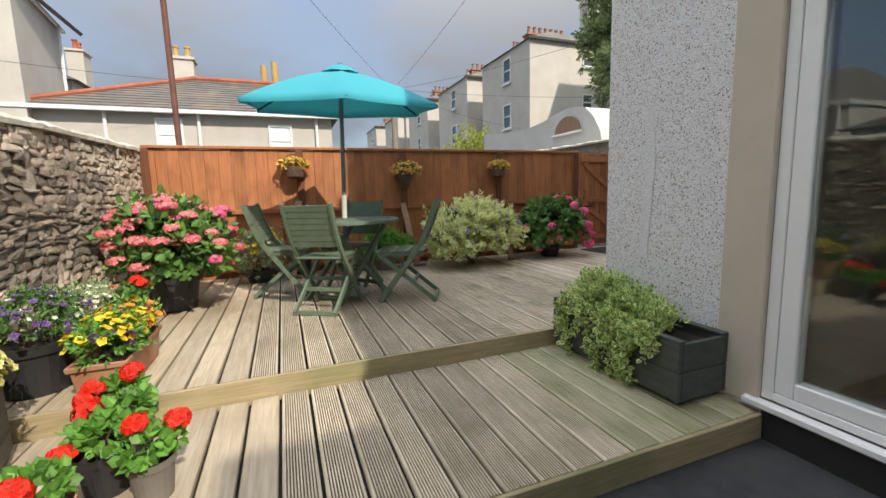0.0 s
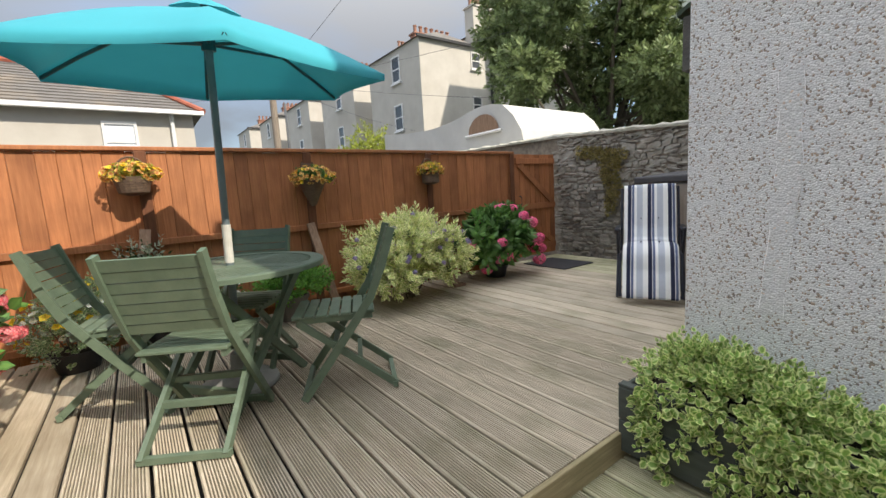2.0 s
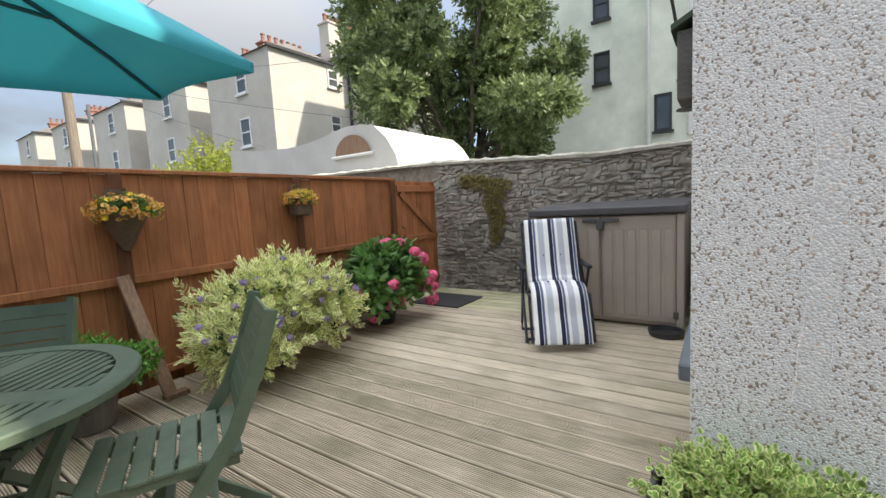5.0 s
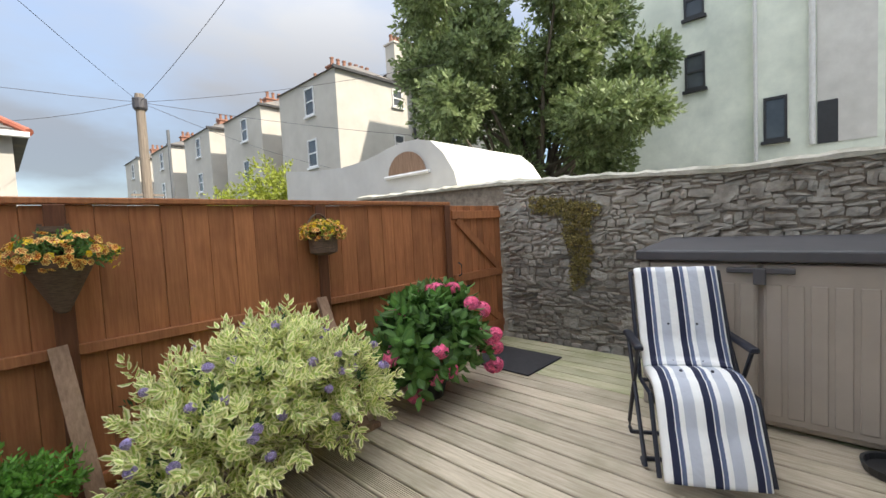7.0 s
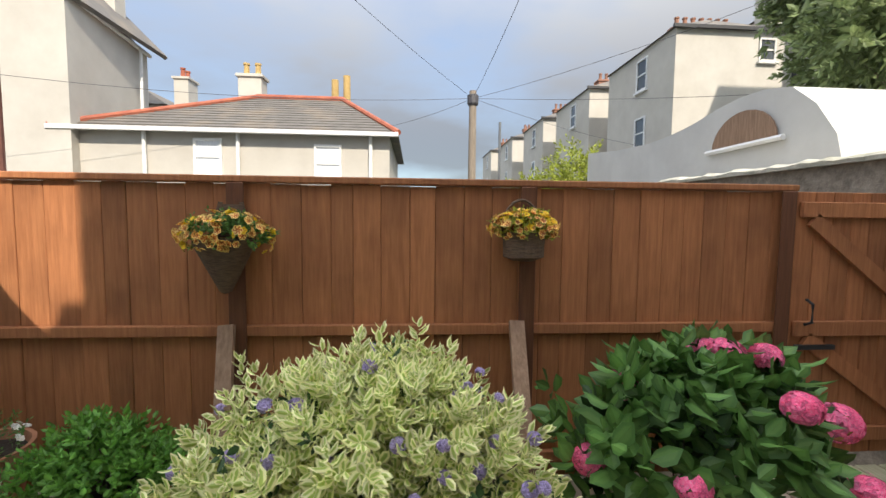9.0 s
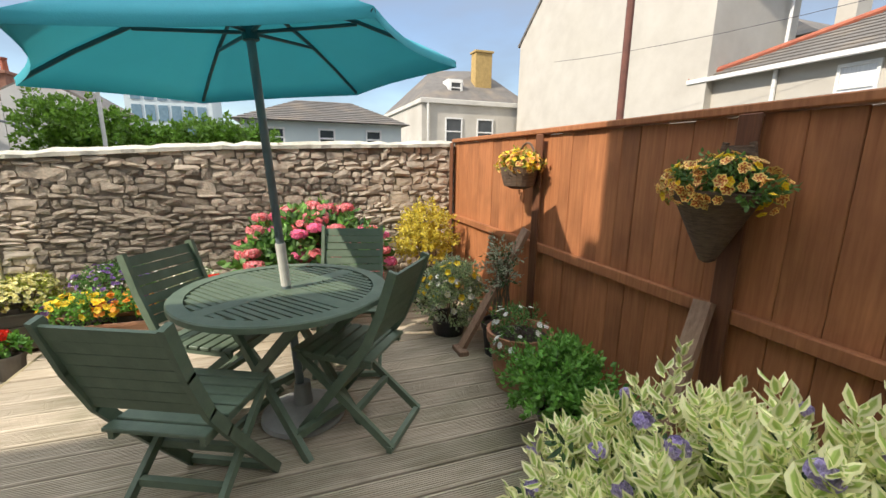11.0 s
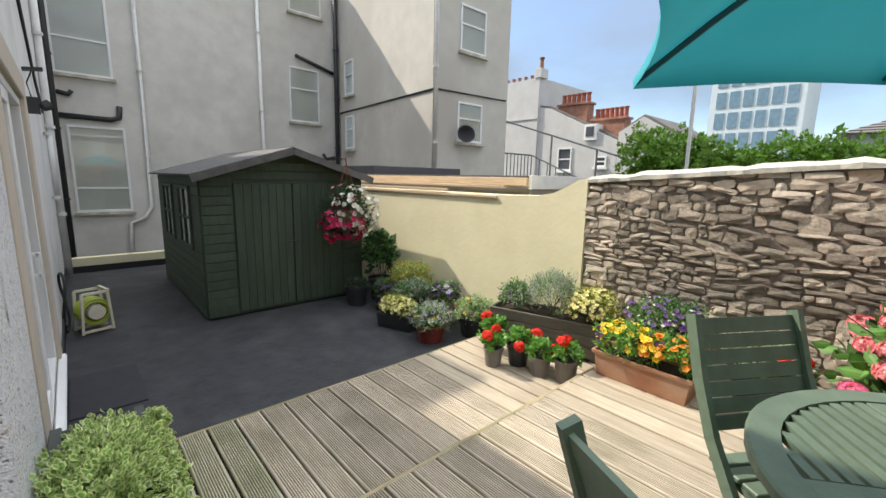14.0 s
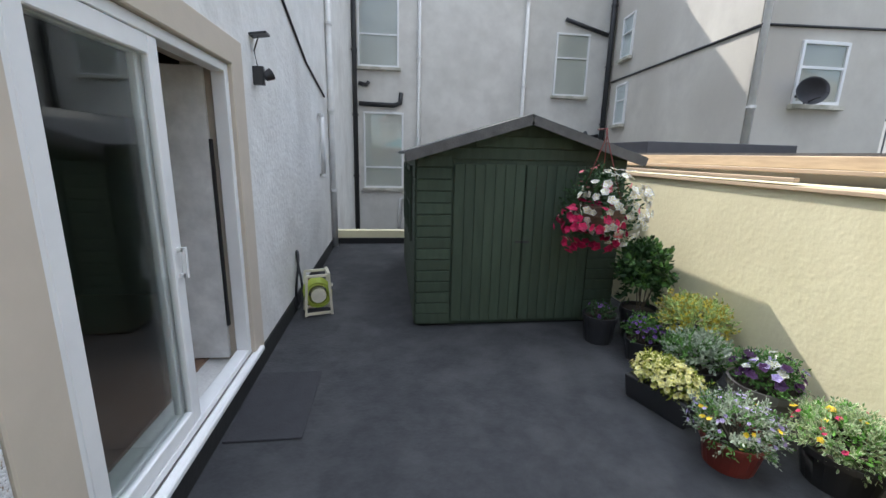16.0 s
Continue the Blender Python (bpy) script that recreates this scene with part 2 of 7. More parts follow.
# Bitumen bands, and the black that paints the shade under floors.
M_tar_and_shade = simple("black_bitumen_and_underfloor_shade", (0.02, 0.02, 0.02), 0.7, bump=0.3, bscale=30)
M_white = simple("white_plastic_frame", (0.82, 0.82, 0.81), 0.35, col2=(0.76, 0.76, 0.75), scale=5)
M_pipe_w = simple("white_painted_pipe", (0.72, 0.71, 0.68), 0.5, col2=(0.62, 0.61, 0.58), scale=9)
M_pipe_b = simple("black_painted_pipe", (0.03, 0.03, 0.032), 0.5)
M_cream = simple("white_house_wall", (0.56, 0.53, 0.475), 0.85, col2=(0.48, 0.45, 0.40), scale=1.2, bump=0.1, bscale=20, dirt=(0.50, 0.47, 0.40), dscale=0.4, damt=0.35)
M_pale = simple("pale_green_wall", (0.84, 0.87, 0.75), 0.85, col2=(0.62, 0.66, 0.57), scale=1.0, dirt=(0.50, 0.53, 0.45), dscale=0.35, damt=0.4)
M_pblue = simple("pale_blue_wall", (0.66, 0.73, 0.74), 0.85, col2=(0.60, 0.67, 0.68), scale=1.0)
M_slate = simple("slate_roof", (0.16, 0.148, 0.135), 0.8, col2=(0.12, 0.11, 0.10), scale=3, bump=0.4, bscale=12, dirt=(0.30, 0.24, 0.17), dscale=1.2, damt=0.5)
M_tile = simple("red_ridge_tile", (0.42, 0.13, 0.07), 0.8, col2=(0.28, 0.08, 0.05), scale=4)
M_whitewash = simple("white_limewash", (0.60, 0.595, 0.575), 0.85, col2=(0.52, 0.515, 0.50), scale=2.0, bump=0.1, bscale=20, dirt=(0.55, 0.54, 0.50), dscale=0.8, damt=0.4)
M_cpot = simple("brown_clay_pot", (0.33, 0.17, 0.11), 0.8, col2=(0.22, 0.11, 0.075), scale=6)
M_brick = simple("red_chimney_brick", (0.38, 0.19, 0.13), 0.85, col2=(0.25, 0.12, 0.08), scale=6, bump=0.3, bscale=14)
M_shed = simple("green_shed_paint", (0.052, 0.075, 0.046), 0.75, col2=(0.036, 0.054, 0.032), scale=3, stretch=(6, 6, 1), bump=0.25, bscale=12, rnd=0.1)
M_felt = simple("grey_roof_felt", (0.13, 0.125, 0.12), 0.9, col2=(0.08, 0.078, 0.075), scale=6, bump=0.5, bscale=70)
M_green = simple("green_wood_stain", (0.14, 0.19, 0.13), 0.5, col2=(0.1, 0.142, 0.096), scale=3, stretch=(4, 4, 4), bump=0.12, bscale=30, rnd=0.06)
M_planter = simple("dark_green_grey_planter", (0.075, 0.085, 0.075), 0.7, col2=(0.05, 0.057, 0.05), scale=4, stretch=(3, 1, 8), bump=0.2, bscale=16, rnd=0.08)
M_planter2 = simple("brown_green_planter_wood", (0.13, 0.12, 0.085), 0.75, col2=(0.08, 0.075, 0.055), scale=4, stretch=(2, 1, 8), bump=0.25, bscale=16, rnd=0.08)
M_terra = simple("terracotta", (0.42, 0.20, 0.11), 0.8, col2=(0.31, 0.14, 0.075), scale=6, bump=0.15, bscale=40, dirt=(0.50, 0.40, 0.30), dscale=4, damt=0.4)
M_pot_b = simple("black_plastic_pot", (0.03, 0.03, 0.032), 0.45)
M_pot_g = simple("grey_brown_pot", (0.20, 0.18, 0.155), 0.6, col2=(0.14, 0.125, 0.11))
M_pot_r = simple("red_glazed_pot", (0.20, 0.035, 0.025), 0.35)
M_soil = simple("dark_compost", (0.035, 0.025, 0.018), 0.95, bump=0.8, bscale=60)
M_box = simple("taupe_box_plastic", (0.40, 0.345, 0.295), 0.5, col2=(0.36, 0.31, 0.265), scale=4, bump=0.05, bscale=80)
M_lid = simple("dark_grey_lid_plastic", (0.085, 0.082, 0.09), 0.5, col2=(0.065, 0.063, 0.07), scale=4)
M_navy = simple("navy_steel_tube", (0.015, 0.017, 0.03), 0.4, metal=0.0)
M_wicker = simple("brown_wicker", (0.17, 0.11, 0.07), 0.8, col2=(0.08, 0.05, 0.035), scale=6, stretch=(4, 4, 22), bump=0.7, bscale=8)
M_alu = simple("grey_aluminium_pole", (0.20, 0.25, 0.27), 0.4, metal=0.3, col2=(0.16, 0.20, 0.22))
M_polew = simple("white_pole_sleeve", (0.72, 0.70, 0.64), 0.5)
M_base = simple("grey_concrete_base", (0.34, 0.34, 0.32), 0.8, bump=0.2)
M_mat = simple("black_rubber_mat", (0.035, 0.035, 0.04), 0.85, bump=0.6, bscale=120)
M_glass = pane("window_glass", (0.97, 0.99, 0.98), clear=0.97)
# Pale blue tint also stands in for sky mirrored in the panes.
M_curtain = simple("net_curtain_and_sky_tint", (0.84, 0.87, 0.91), 0.9, col2=(0.70, 0.74, 0.79), scale=3, stretch=(14, 14, 1))
# Near-black colour that stands in for unlit interiors.
M_dark = simple("dark_interior_shade", (0.07, 0.066, 0.06), 0.9)
M_floor_in = simple("brown_inside_floor", (0.20, 0.12, 0.075), 0.5, col2=(0.14, 0.08, 0.05), scale=3, stretch=(1, 10, 1))
M_panel = simple("white_inside_door", (0.84, 0.83, 0.81), 0.5)
M_steel = simple("galvanised_rail", (0.22, 0.23, 0.24), 0.5, metal=0.5)
M_yplast = simple("lime_hose", (0.42, 0.50, 0.06), 0.5)
M_cplast = simple("cream_plastic", (0.66, 0.62, 0.48), 0.5)
M_batten = simple("pale_timber_batten", (0.60, 0.45, 0.30), 0.8, col2=(0.45, 0.33, 0.22), scale=4, stretch=(1, 1, 10))
M_wood_pole = simple("telegraph_pole_wood", (0.30, 0.25, 0.20), 0.9, col2=(0.20, 0.165, 0.13), scale=3, stretch=(10, 10, 1))
M_rust = simple("rusty_iron_pole", (0.19, 0.075, 0.055), 0.7, col2=(0.12, 0.05, 0.04), scale=9)
M_bark = simple("tree_bark", (0.17, 0.14, 0.10), 0.9, col2=(0.09, 0.075, 0.055), scale=8, bump=0.6, bscale=20)
M_ochre = simple("ochre_render", (0.52, 0.36, 0.14), 0.85)
M_bluegl = simple("blue_tinted_facade_glass", (0.22, 0.33, 0.40), 0.15, col2=(0.15, 0.24, 0.30), scale=2)
M_grass = simple("rough_ground", (0.10, 0.10, 0.085), 0.95, col2=(0.06, 0.06, 0.05), scale=1.2)

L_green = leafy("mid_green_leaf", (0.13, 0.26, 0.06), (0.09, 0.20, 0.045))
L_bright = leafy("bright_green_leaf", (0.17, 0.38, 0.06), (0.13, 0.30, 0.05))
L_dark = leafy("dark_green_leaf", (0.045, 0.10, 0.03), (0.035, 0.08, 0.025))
L_tree = leafy("tree_leaf", (0.25, 0.31, 0.13), (0.19, 0.25, 0.10), trans=0.3)
L_hedge = leafy("hedge_leaf", (0.20, 0.36, 0.04), (0.15, 0.29, 0.03))
L_ylime = leafy("yellow_green_leaf", (0.36, 0.40, 0.05), (0.28, 0.33, 0.05))
L_hebe = leafy("cream_edged_leaf", (0.42, 0.54, 0.13), (0.92, 0.89, 0.52), pos=0.45, var=0.25)
L_ivy = leafy("variegated_ivy_leaf", (0.24, 0.39, 0.09), (0.68, 0.73, 0.33), pos=0.55, var=0.3)
L_silver = leafy("silver_leaf", (0.33, 0.39, 0.28), (0.42, 0.47, 0.36))
L_vin = leafy("small_variegated_leaf", (0.22, 0.34, 0.14), (0.60, 0.64, 0.40), pos=0.65)
L_gold = leafy("golden_leaf", (0.62, 0.50, 0.06), (0.55, 0.47, 0.07))
F_pink = leafy("pink_petal", (0.93, 0.27, 0.45), (0.90, 0.17, 0.36), rough=0.6)
F_lace = leafy("salmon_pink_petal", (0.86, 0.40, 0.38), (0.80, 0.18, 0.22), rough=0.6)
F_red = leafy("scarlet_petal", (0.75, 0.03, 0.01), (0.82, 0.035, 0.012), rough=0.6)
F_yel = leafy("yellow_petal", (0.72, 0.40, 0.02), (0.86, 0.66, 0.03), pos=0.3, rough=0.6)
F_oran = leafy("orange_petal", (0.55, 0.15, 0.01), (0.82, 0.33, 0.03), pos=0.3, rough=0.6)
F_cal = leafy("yellow_orange_trumpet", (0.50, 0.12, 0.03), (0.90, 0.66, 0.20), pos=0.4, rough=0.6)
F_purp = leafy("purple_petal", (0.10, 0.03, 0.16), (0.22, 0.13, 0.38), rough=0.6)
F_dkpurp = leafy("dark_purple_petal", (0.05, 0.01, 0.06), (0.08, 0.02, 0.10), rough=0.6)
F_cream = leafy("cream_yellow_petal", (0.75, 0.68, 0.20), (0.84, 0.80, 0.42), rough=0.6)
F_white = leafy("white_petal", (0.75, 0.70, 0.35), (0.85, 0.84, 0.80), pos=0.3, rough=0.6)
F_mag = leafy("magenta_petal", (0.40, 0.01, 0.07), (0.58, 0.01, 0.10), rough=0.6)
F_lav = leafy("lavender_petal", (0.36, 0.28, 0.55), (0.50, 0.42, 0.66), rough=0.6)


def canvas(name, col):
    m = simple(name, col, 0.85, col2=tuple(c * 0.9 for c in col), scale=3, bump=0.1, bscale=180)
    n, l = m.node_tree.nodes, m.node_tree.links
    tr = n.new("ShaderNodeBsdfTranslucent")
    tr.inputs["Color"].default_value = (col[0] * 0.8, col[1], col[2], 1)
    ms = n.new("ShaderNodeMixShader")
    ms.inputs[0].default_value = 0.16
    l.new(n["Principled BSDF"].outputs[0], ms.inputs[1])
    l.new(tr.outputs[0], ms.inputs[2])
    l.new(ms.outputs[0], n["Material Output"].inputs["Surface"])
    return m


def striped(name):
    """Cushion cloth: white, grey and navy stripes along its length."""
    m = bpy.data.materials.new(name)
    m.use_nodes = True
    n, l = m.node_tree.nodes, m.node_tree.links
    p = n["Principled BSDF"]
    p.inputs["Roughness"].default_value = 0.9
    at = n.new("ShaderNodeAttribute")
    at.attribute_name = "across"
    ml = n.new("ShaderNodeMath")
    ml.operation = "MULTIPLY"
    ml.inputs[1].default_value = 2.6
    fr = n.new("ShaderNodeMath")
    fr.operation = "FRACT"
    l.new(at.outputs["Fac"], ml.inputs[0])
    l.new(ml.outputs[0], fr.inputs[0])
    ramp = n.new("ShaderNodeValToRGB")
    ramp.color_ramp.interpolation = "CONSTANT"
    white, navy, grey, blue = (0.86, 0.86, 0.85, 1), (0.018, 0.022, 0.055, 1), (0.50, 0.53, 0.60, 1), (0.11, 0.14, 0.24, 1)
    e = ramp.color_ramp.elements
    e[0].position, e[0].color = 0.0, white
    e[1].position, e[1].color = 0.19, navy
    for pos, c in ((0.38, white), (0.41, blue), (0.52, white), (0.66, grey), (0.95, white)):
        k = e.new(pos)
        k.color = c
    l.new(fr.outputs[0], ramp.inputs["Fac"])
    l.new(ramp.outputs["Color"], p.inputs["Base Color"])
    tc = n.new("ShaderNodeTexCoord")
    nz = n.new("ShaderNodeTexNoise")
    nz.inputs["Scale"].default_value = 16
    l.new(tc.outputs["Object"], nz.inputs["Vector"])
    bp = n.new("ShaderNodeBump")
    bp.inputs["Strength"].default_value, bp.inputs["Distance"].default_value = 0.4, 0.02
    l.new(nz.outputs["Fac"], bp.inputs["Height"])
    l.new(bp.outputs["Normal"], p.inputs["Normal"])
    return m


M_teal = canvas("teal_canvas", (0.05, 0.40, 0.49))
M_tealdk = simple("dark_teal_rib", (0.02, 0.10, 0.12), 0.5)
M_stripe = striped("striped_cushion_cloth")

# ---- mesh helpers ----
def obj(name, bm, mat, parent=None, label="", smooth=False):
    me = bpy.data.meshes.new(name)
    bm.normal_update()
    bm.to_mesh(me)
    bm.free()
    for m in (mat if isinstance(mat, (list, tuple)) else [mat]):
        me.materials.append(m)
    if smooth:
        for f in me.polygons:
            f.use_smooth = True
    ob = new(name, me)
    if parent:
        ob.parent = parent
    if label:
        ob["label"] = label
    return ob


def part(name, bm, mat, parent, label="", smooth=False):
    """One mesh part under a thing, in the thing's own coordinates."""
    return obj(name, bm, mat, parent, label, smooth)


def thing(name, m, label, category, group="", kind=""):
    e = new(name)
    e.empty_display_size = 0.1
    e.matrix_world = m
    return tagged(e, label, category, group, kind)


def box(bm, x0, y0, z0, x1, y1, z1, m=None, mi=0):
    v = [bm.verts.new((x, y, z)) for z in (z0, z1) for y in (y0, y1) for x in (x0, x1)]
    if m is not None:
        for q in v:
            q.co = m @ q.co
    for a in ((0, 2, 3, 1), (4, 5, 7, 6), (0, 1, 5, 4), (2, 6, 7, 3), (0, 4, 6, 2), (1, 3, 7, 5)):
        f = bm.faces.new([v[i] for i in a])
        f.material_index = mi
    return v


def bevel(bm, w=0.004, seg=1):
    bmesh.ops.bevel(bm, geom=bm.edges[:], offset=w, segments=seg, affect="EDGES", profile=0.5, clamp_overlap=True)
    return bm


def bbox(x0, y0, z0, x1, y1, z1, w=0.004, m=None):
    bm = bmesh.new()
    box(bm, x0, y0, z0, x1, y1, z1, m)
    if w:
        bevel(bm, w)
    return bm


def bar(bm, a, b, w, h, up=(0, 0, 1)):
    """A straight bar of section w x h from a to b."""
    a, b = Vector(a), Vector(b)
    d = (b - a).normalized()
    s = d.cross(Vector(up))
    if s.length < 1e-4:
        s = d.cross(Vector((0, 1, 0)))
    s.normalize()
    u = s.cross(d).normalized()
    ring = []
    for p in (a, b):
        ring.append([bm.verts.new(p + s * i * w / 2 + u * j * h / 2) for i, j in ((-1, -1), (1, -1), (1, 1), (-1, 1))])
    for i in range(4):
        bm.faces.new((ring[0][i], ring[0][(i + 1) % 4], ring[1][(i + 1) % 4], ring[1][i]))
    bm.faces.new(ring[0][::-1])
    bm.faces.new(ring[1])


def tube(bm, pts, r, n=8, r2=None, cap=True):
    """A round tube along points, from radius r to r2."""
    pts = [Vector(p) for p in pts]
    rings = []
    for i, p in enumerate(pts):
        d = (pts[min(i + 1, len(pts) - 1)] - pts[max(i - 1, 0)]).normalized()
        s = d.cross(Vector((0, 0, 1)))
        if s.length < 1e-3:
            s = Vector((1, 0, 0))
        s.normalize()
        u = s.cross(d)
        rr = r if r2 is None else r + (r2 - r) * i / (len(pts) - 1)
        rings.append([bm.verts.new(p + (s * math.cos(2 * math.pi * k / n) + u * math.sin(2 * math.pi * k / n)) * rr) for k in range(n)])
    for a, b in zip(rings, rings[1:]):
        for k in range(n):
            bm.faces.new((a[k], a[(k + 1) % n], b[(k + 1) % n], b[k]))
    if cap:
        bm.faces.new(rings[0][::-1])
        bm.faces.new(rings[-1])


def lathe(bm, prof, n=24, m=None):
    """A turned shape from (radius, height) pairs."""
    rings = []
    for r, z in prof:
        rings.append([bm.verts.new((r * math.cos(2 * math.pi * k / n), r * math.sin(2 * math.pi * k / n), z)) for k in range(n)])
    for a, b in zip(rings, rings[1:]):
        for k in range(n):
            bm.faces.new((a[k], a[(k + 1) % n], b[(k + 1) % n], b[k]))
    bm.faces.new(rings[0][::-1])
    bm.faces.new(rings[-1])
    if m is not None:
        for ring in rings:
            for v in ring:
                v.co = m @ v.co


def slab_with_holes(bm, axis, c0, c1, a0, a1, z0, z1, holes):
    """A wall slab in x (axis 0) or y (axis 1), from c0 to c1 thick, a0 to a1 long, with rectangular holes (a, b, zlow, zhigh)."""
    ca = sorted({a0, a1, *[h[0] for h in holes], *[h[1] for h in holes]})
    cz = sorted({z0, z1, *[h[2] for h in holes], *[h[3] for h in holes]})
    for i in range(len(ca) - 1):
        for j in range(len(cz) - 1):
            am, zm = (ca[i] + ca[i + 1]) / 2, (cz[j] + cz[j + 1]) / 2
            if any(h[0] < am < h[1] and h[2] < zm < h[3] for h in holes):
                continue
            if axis == 0:
                box(bm, c0, ca[i], cz[j], c1, ca[i + 1], cz[j + 1])
            else:
                box(bm, ca[i], c0, cz[j], ca[i + 1], c1, cz[j + 1])
    bmesh.ops.remove_doubles(bm, verts=bm.verts[:], dist=1e-5)
    seen, kill = {}, []
    for f in bm.faces:
        key = tuple(sorted(v.index for v in f.verts)) if False else tuple(sorted((round(v.co.x, 4), round(v.co.y, 4), round(v.co.z, 4)) for v in f.verts))
        seen.setdefault(key, []).append(f)
    for fs in seen.values():
        if len(fs) > 1:
            kill += fs
    bmesh.ops.delete(bm, geom=list(set(kill)), context="FACES")

# ---- structure ----
Z_UP, Z_LOW, Z_BLK = 0.30, 0.185, 0.06
Y_FENCE, X_WEST, X_HOUSE, Y_HOUSE, X_EAST = 5.69, -0.78, 2.65, 2.305, 6.08
Y_STEP, Y_EDGE = 2.43, 1.29
# House tops are unseen; heights and rear step are set for their shadow.
H_HOUSE, H_REAR, Y_REAR = 4.6, 6.4, -5.0


def struct(name, bm, mat, label="", category=""):
    return tagged(obj(name, bm, mat), label, category, kind="structure")


bm = bmesh.new()
bmesh.ops.create_grid(bm, x_segments=2, y_segments=2, size=400, matrix=Matrix.Translation((0, 0, -1.2)))
struct("ground", bm, M_grass, "dull bare ground far around the yard", "ground")

bm = bbox(X_WEST, -4.6, -0.25, X_HOUSE - 0.002, Y_EDGE + 0.005, Z_BLK, 0)
struct("floor_felt", bm, M_black, "black roofing felt terrace floor, scuffed and dusty", "floor")
# Solid black slabs stand in for the shade below the board gaps.
struct("deck_bed_low", bbox(X_WEST, Y_EDGE, -0.25, X_HOUSE - 0.002, Y_STEP + 0.01, Z_LOW - 0.04, 0), M_tar_and_shade, "black slab painted as the shade under the lower deck", "floor")
struct("deck_bed_up", bbox(X_WEST, Y_STEP, -0.25, X_HOUSE + 0.3, Y_FENCE - 0.05, Z_UP - 0.045, 0), M_tar_and_shade, "black slab painted as the shade under the upper deck", "floor")
struct("deck_bed_east", bbox(X_HOUSE, Y_HOUSE + 0.004, -0.25, X_EAST, Y_FENCE - 0.05, Z_UP - 0.04, 0), M_tar_and_shade, "black slab painted as the shade under the side deck", "floor")

# west boundary: stone with a cement top, then painted wall
def sloped_wall(x0, x1, pts, z0):
    bm = bmesh.new()
    rows = []
    for y, z in pts:
        rows.append([bm.verts.new(c) for c in ((x0, y, z0), (x1, y, z0), (x1, y, z), (x0, y, z))])
    for a, b in zip(rows, rows[1:]):
        for k in range(4):
            bm.faces.new((a[k], a[(k + 1) % 4], b[(k + 1) % 4], b[k]))
    bm.faces.new(rows[0][::-1])
    bm.faces.new(rows[-1])
    return bm


WT = [(1.95, 1.615), (3.5, 1.725), (5.7, 1.80), (7.5, 1.83)]
EB = [(2.0, 1.98), (2.4, 1.98), (3.4, 1.95), (4.2, 2.0), (5.7, 2.08), (8.5, 2.12)]
wall_west = struct("wall_west", sloped_wall(X_WEST - 0.40, X_WEST - 0.03, WT, -1.2), M_mortar, "rubble stone garden wall of brown and grey stones", "wall")
wall_east = struct("wall_east", sloped_wall(X_EAST + 0.03, X_EAST + 0.40, EB, -1.2), M_mortar, "grey rubble stone wall with dry creeper on it", "wall")


def coping(pts, x0, x1, seed):
    """An uneven cement top along a wall."""
    rng = random.Random(seed)
    bm = bmesh.new()
    prev = None
    ys = np.arange(pts[0][0], pts[-1][0], 0.09)
    for y in ys:
        z = float(np.interp(y, [p[0] for p in pts], [p[1] for p in pts]))
        h = 0.035 + rng.uniform(-0.012, 0.016)
        a = rng.uniform(-0.014, 0.014)
        row = [bm.verts.new(c) for c in ((x0 + a, y, z - 0.01), (x0 + a - 0.004, y, z + h * 0.6), (x0 + 0.05, y, z + h + 0.012), (x1 - 0.05, y, z + h + 0.01), (x1 - a, y, z + h * 0.5), (x1 - a, y, z - 0.01))]
        if prev:
            for k in range(6):
                bm.faces.new((prev[k], prev[(k + 1) % 6], row[(k + 1) % 6], row[k]))
        else:
            bm.faces.new(row[::-1])
        prev = row
    bm.faces.new(prev)
    bmesh.ops.recalc_face_normals(bm, faces=bm.faces[:])
    return bm


tagged(obj("coping_west", coping(WT, X_WEST - 0.42, X_WEST + 0.015, 3), M_coping), "pale uneven cement coping on the stone wall", "coping", kind="structure")
tagged(obj("coping_east", coping(EB, X_EAST - 0.02, X_EAST + 0.42, 4), M_coping), "pale uneven cement coping on the grey wall", "coping", kind="structure")

YT = [(-6.0, 1.45), (0.95, 1.46), (1.45, 1.475), (1.62, 1.505), (1.75, 1.565), (1.86, 1.625), (1.948, 1.645)]
struct("wall_yellow", sloped_wall(X_WEST - 0.28, X_WEST, YT, -1.2), M_yellow, "cream yellow painted garden wall with a ramped end", "wall")

# the house
bm = bmesh.new()
slab_with_holes(bm, 0, X_HOUSE, X_HOUSE + 0.3, 1.512, Y_HOUSE, -1.2, H_HOUSE, [])
struct("wall_house_corner", bm, M_pebble, "white pebble-dashed house corner with dark specks", "wall")
rng = random.Random(12)
bm = bmesh.new()
ring = [[bm.verts.new((x, 1.99 + s * (0.036 + rng.uniform(-0.008, 0.008)) + 0.02 * math.sin(z * 3), z)) for x, s in ((X_HOUSE + 0.01, -1.1), (X_HOUSE - 0.005, -1), (X_HOUSE - 0.005, 1), (X_HOUSE + 0.01, 1.1))] for z in np.arange(0.82, 1.76, 0.08)]
for a, b in zip(ring, ring[1:]):
    for k in range(4):
        bm.faces.new((a[k], a[(k + 1) % 4], b[(k + 1) % 4], b[k]))
bm.faces.new(ring[0][::-1])
bm.faces.new(ring[-1])
bmesh.ops.recalc_face_normals(bm, faces=bm.faces[:])
struct("wall_patch", bm, M_pebble_new, "pale smooth plaster strip filling a crack in the dash", "wall")
bm = bmesh.new()
slab_with_holes(bm, 0, X_HOUSE, X_HOUSE + 0.3, Y_REAR, 1.51, -1.2, H_HOUSE, [(-0.44, 1.51, 0.20, 2.24)])
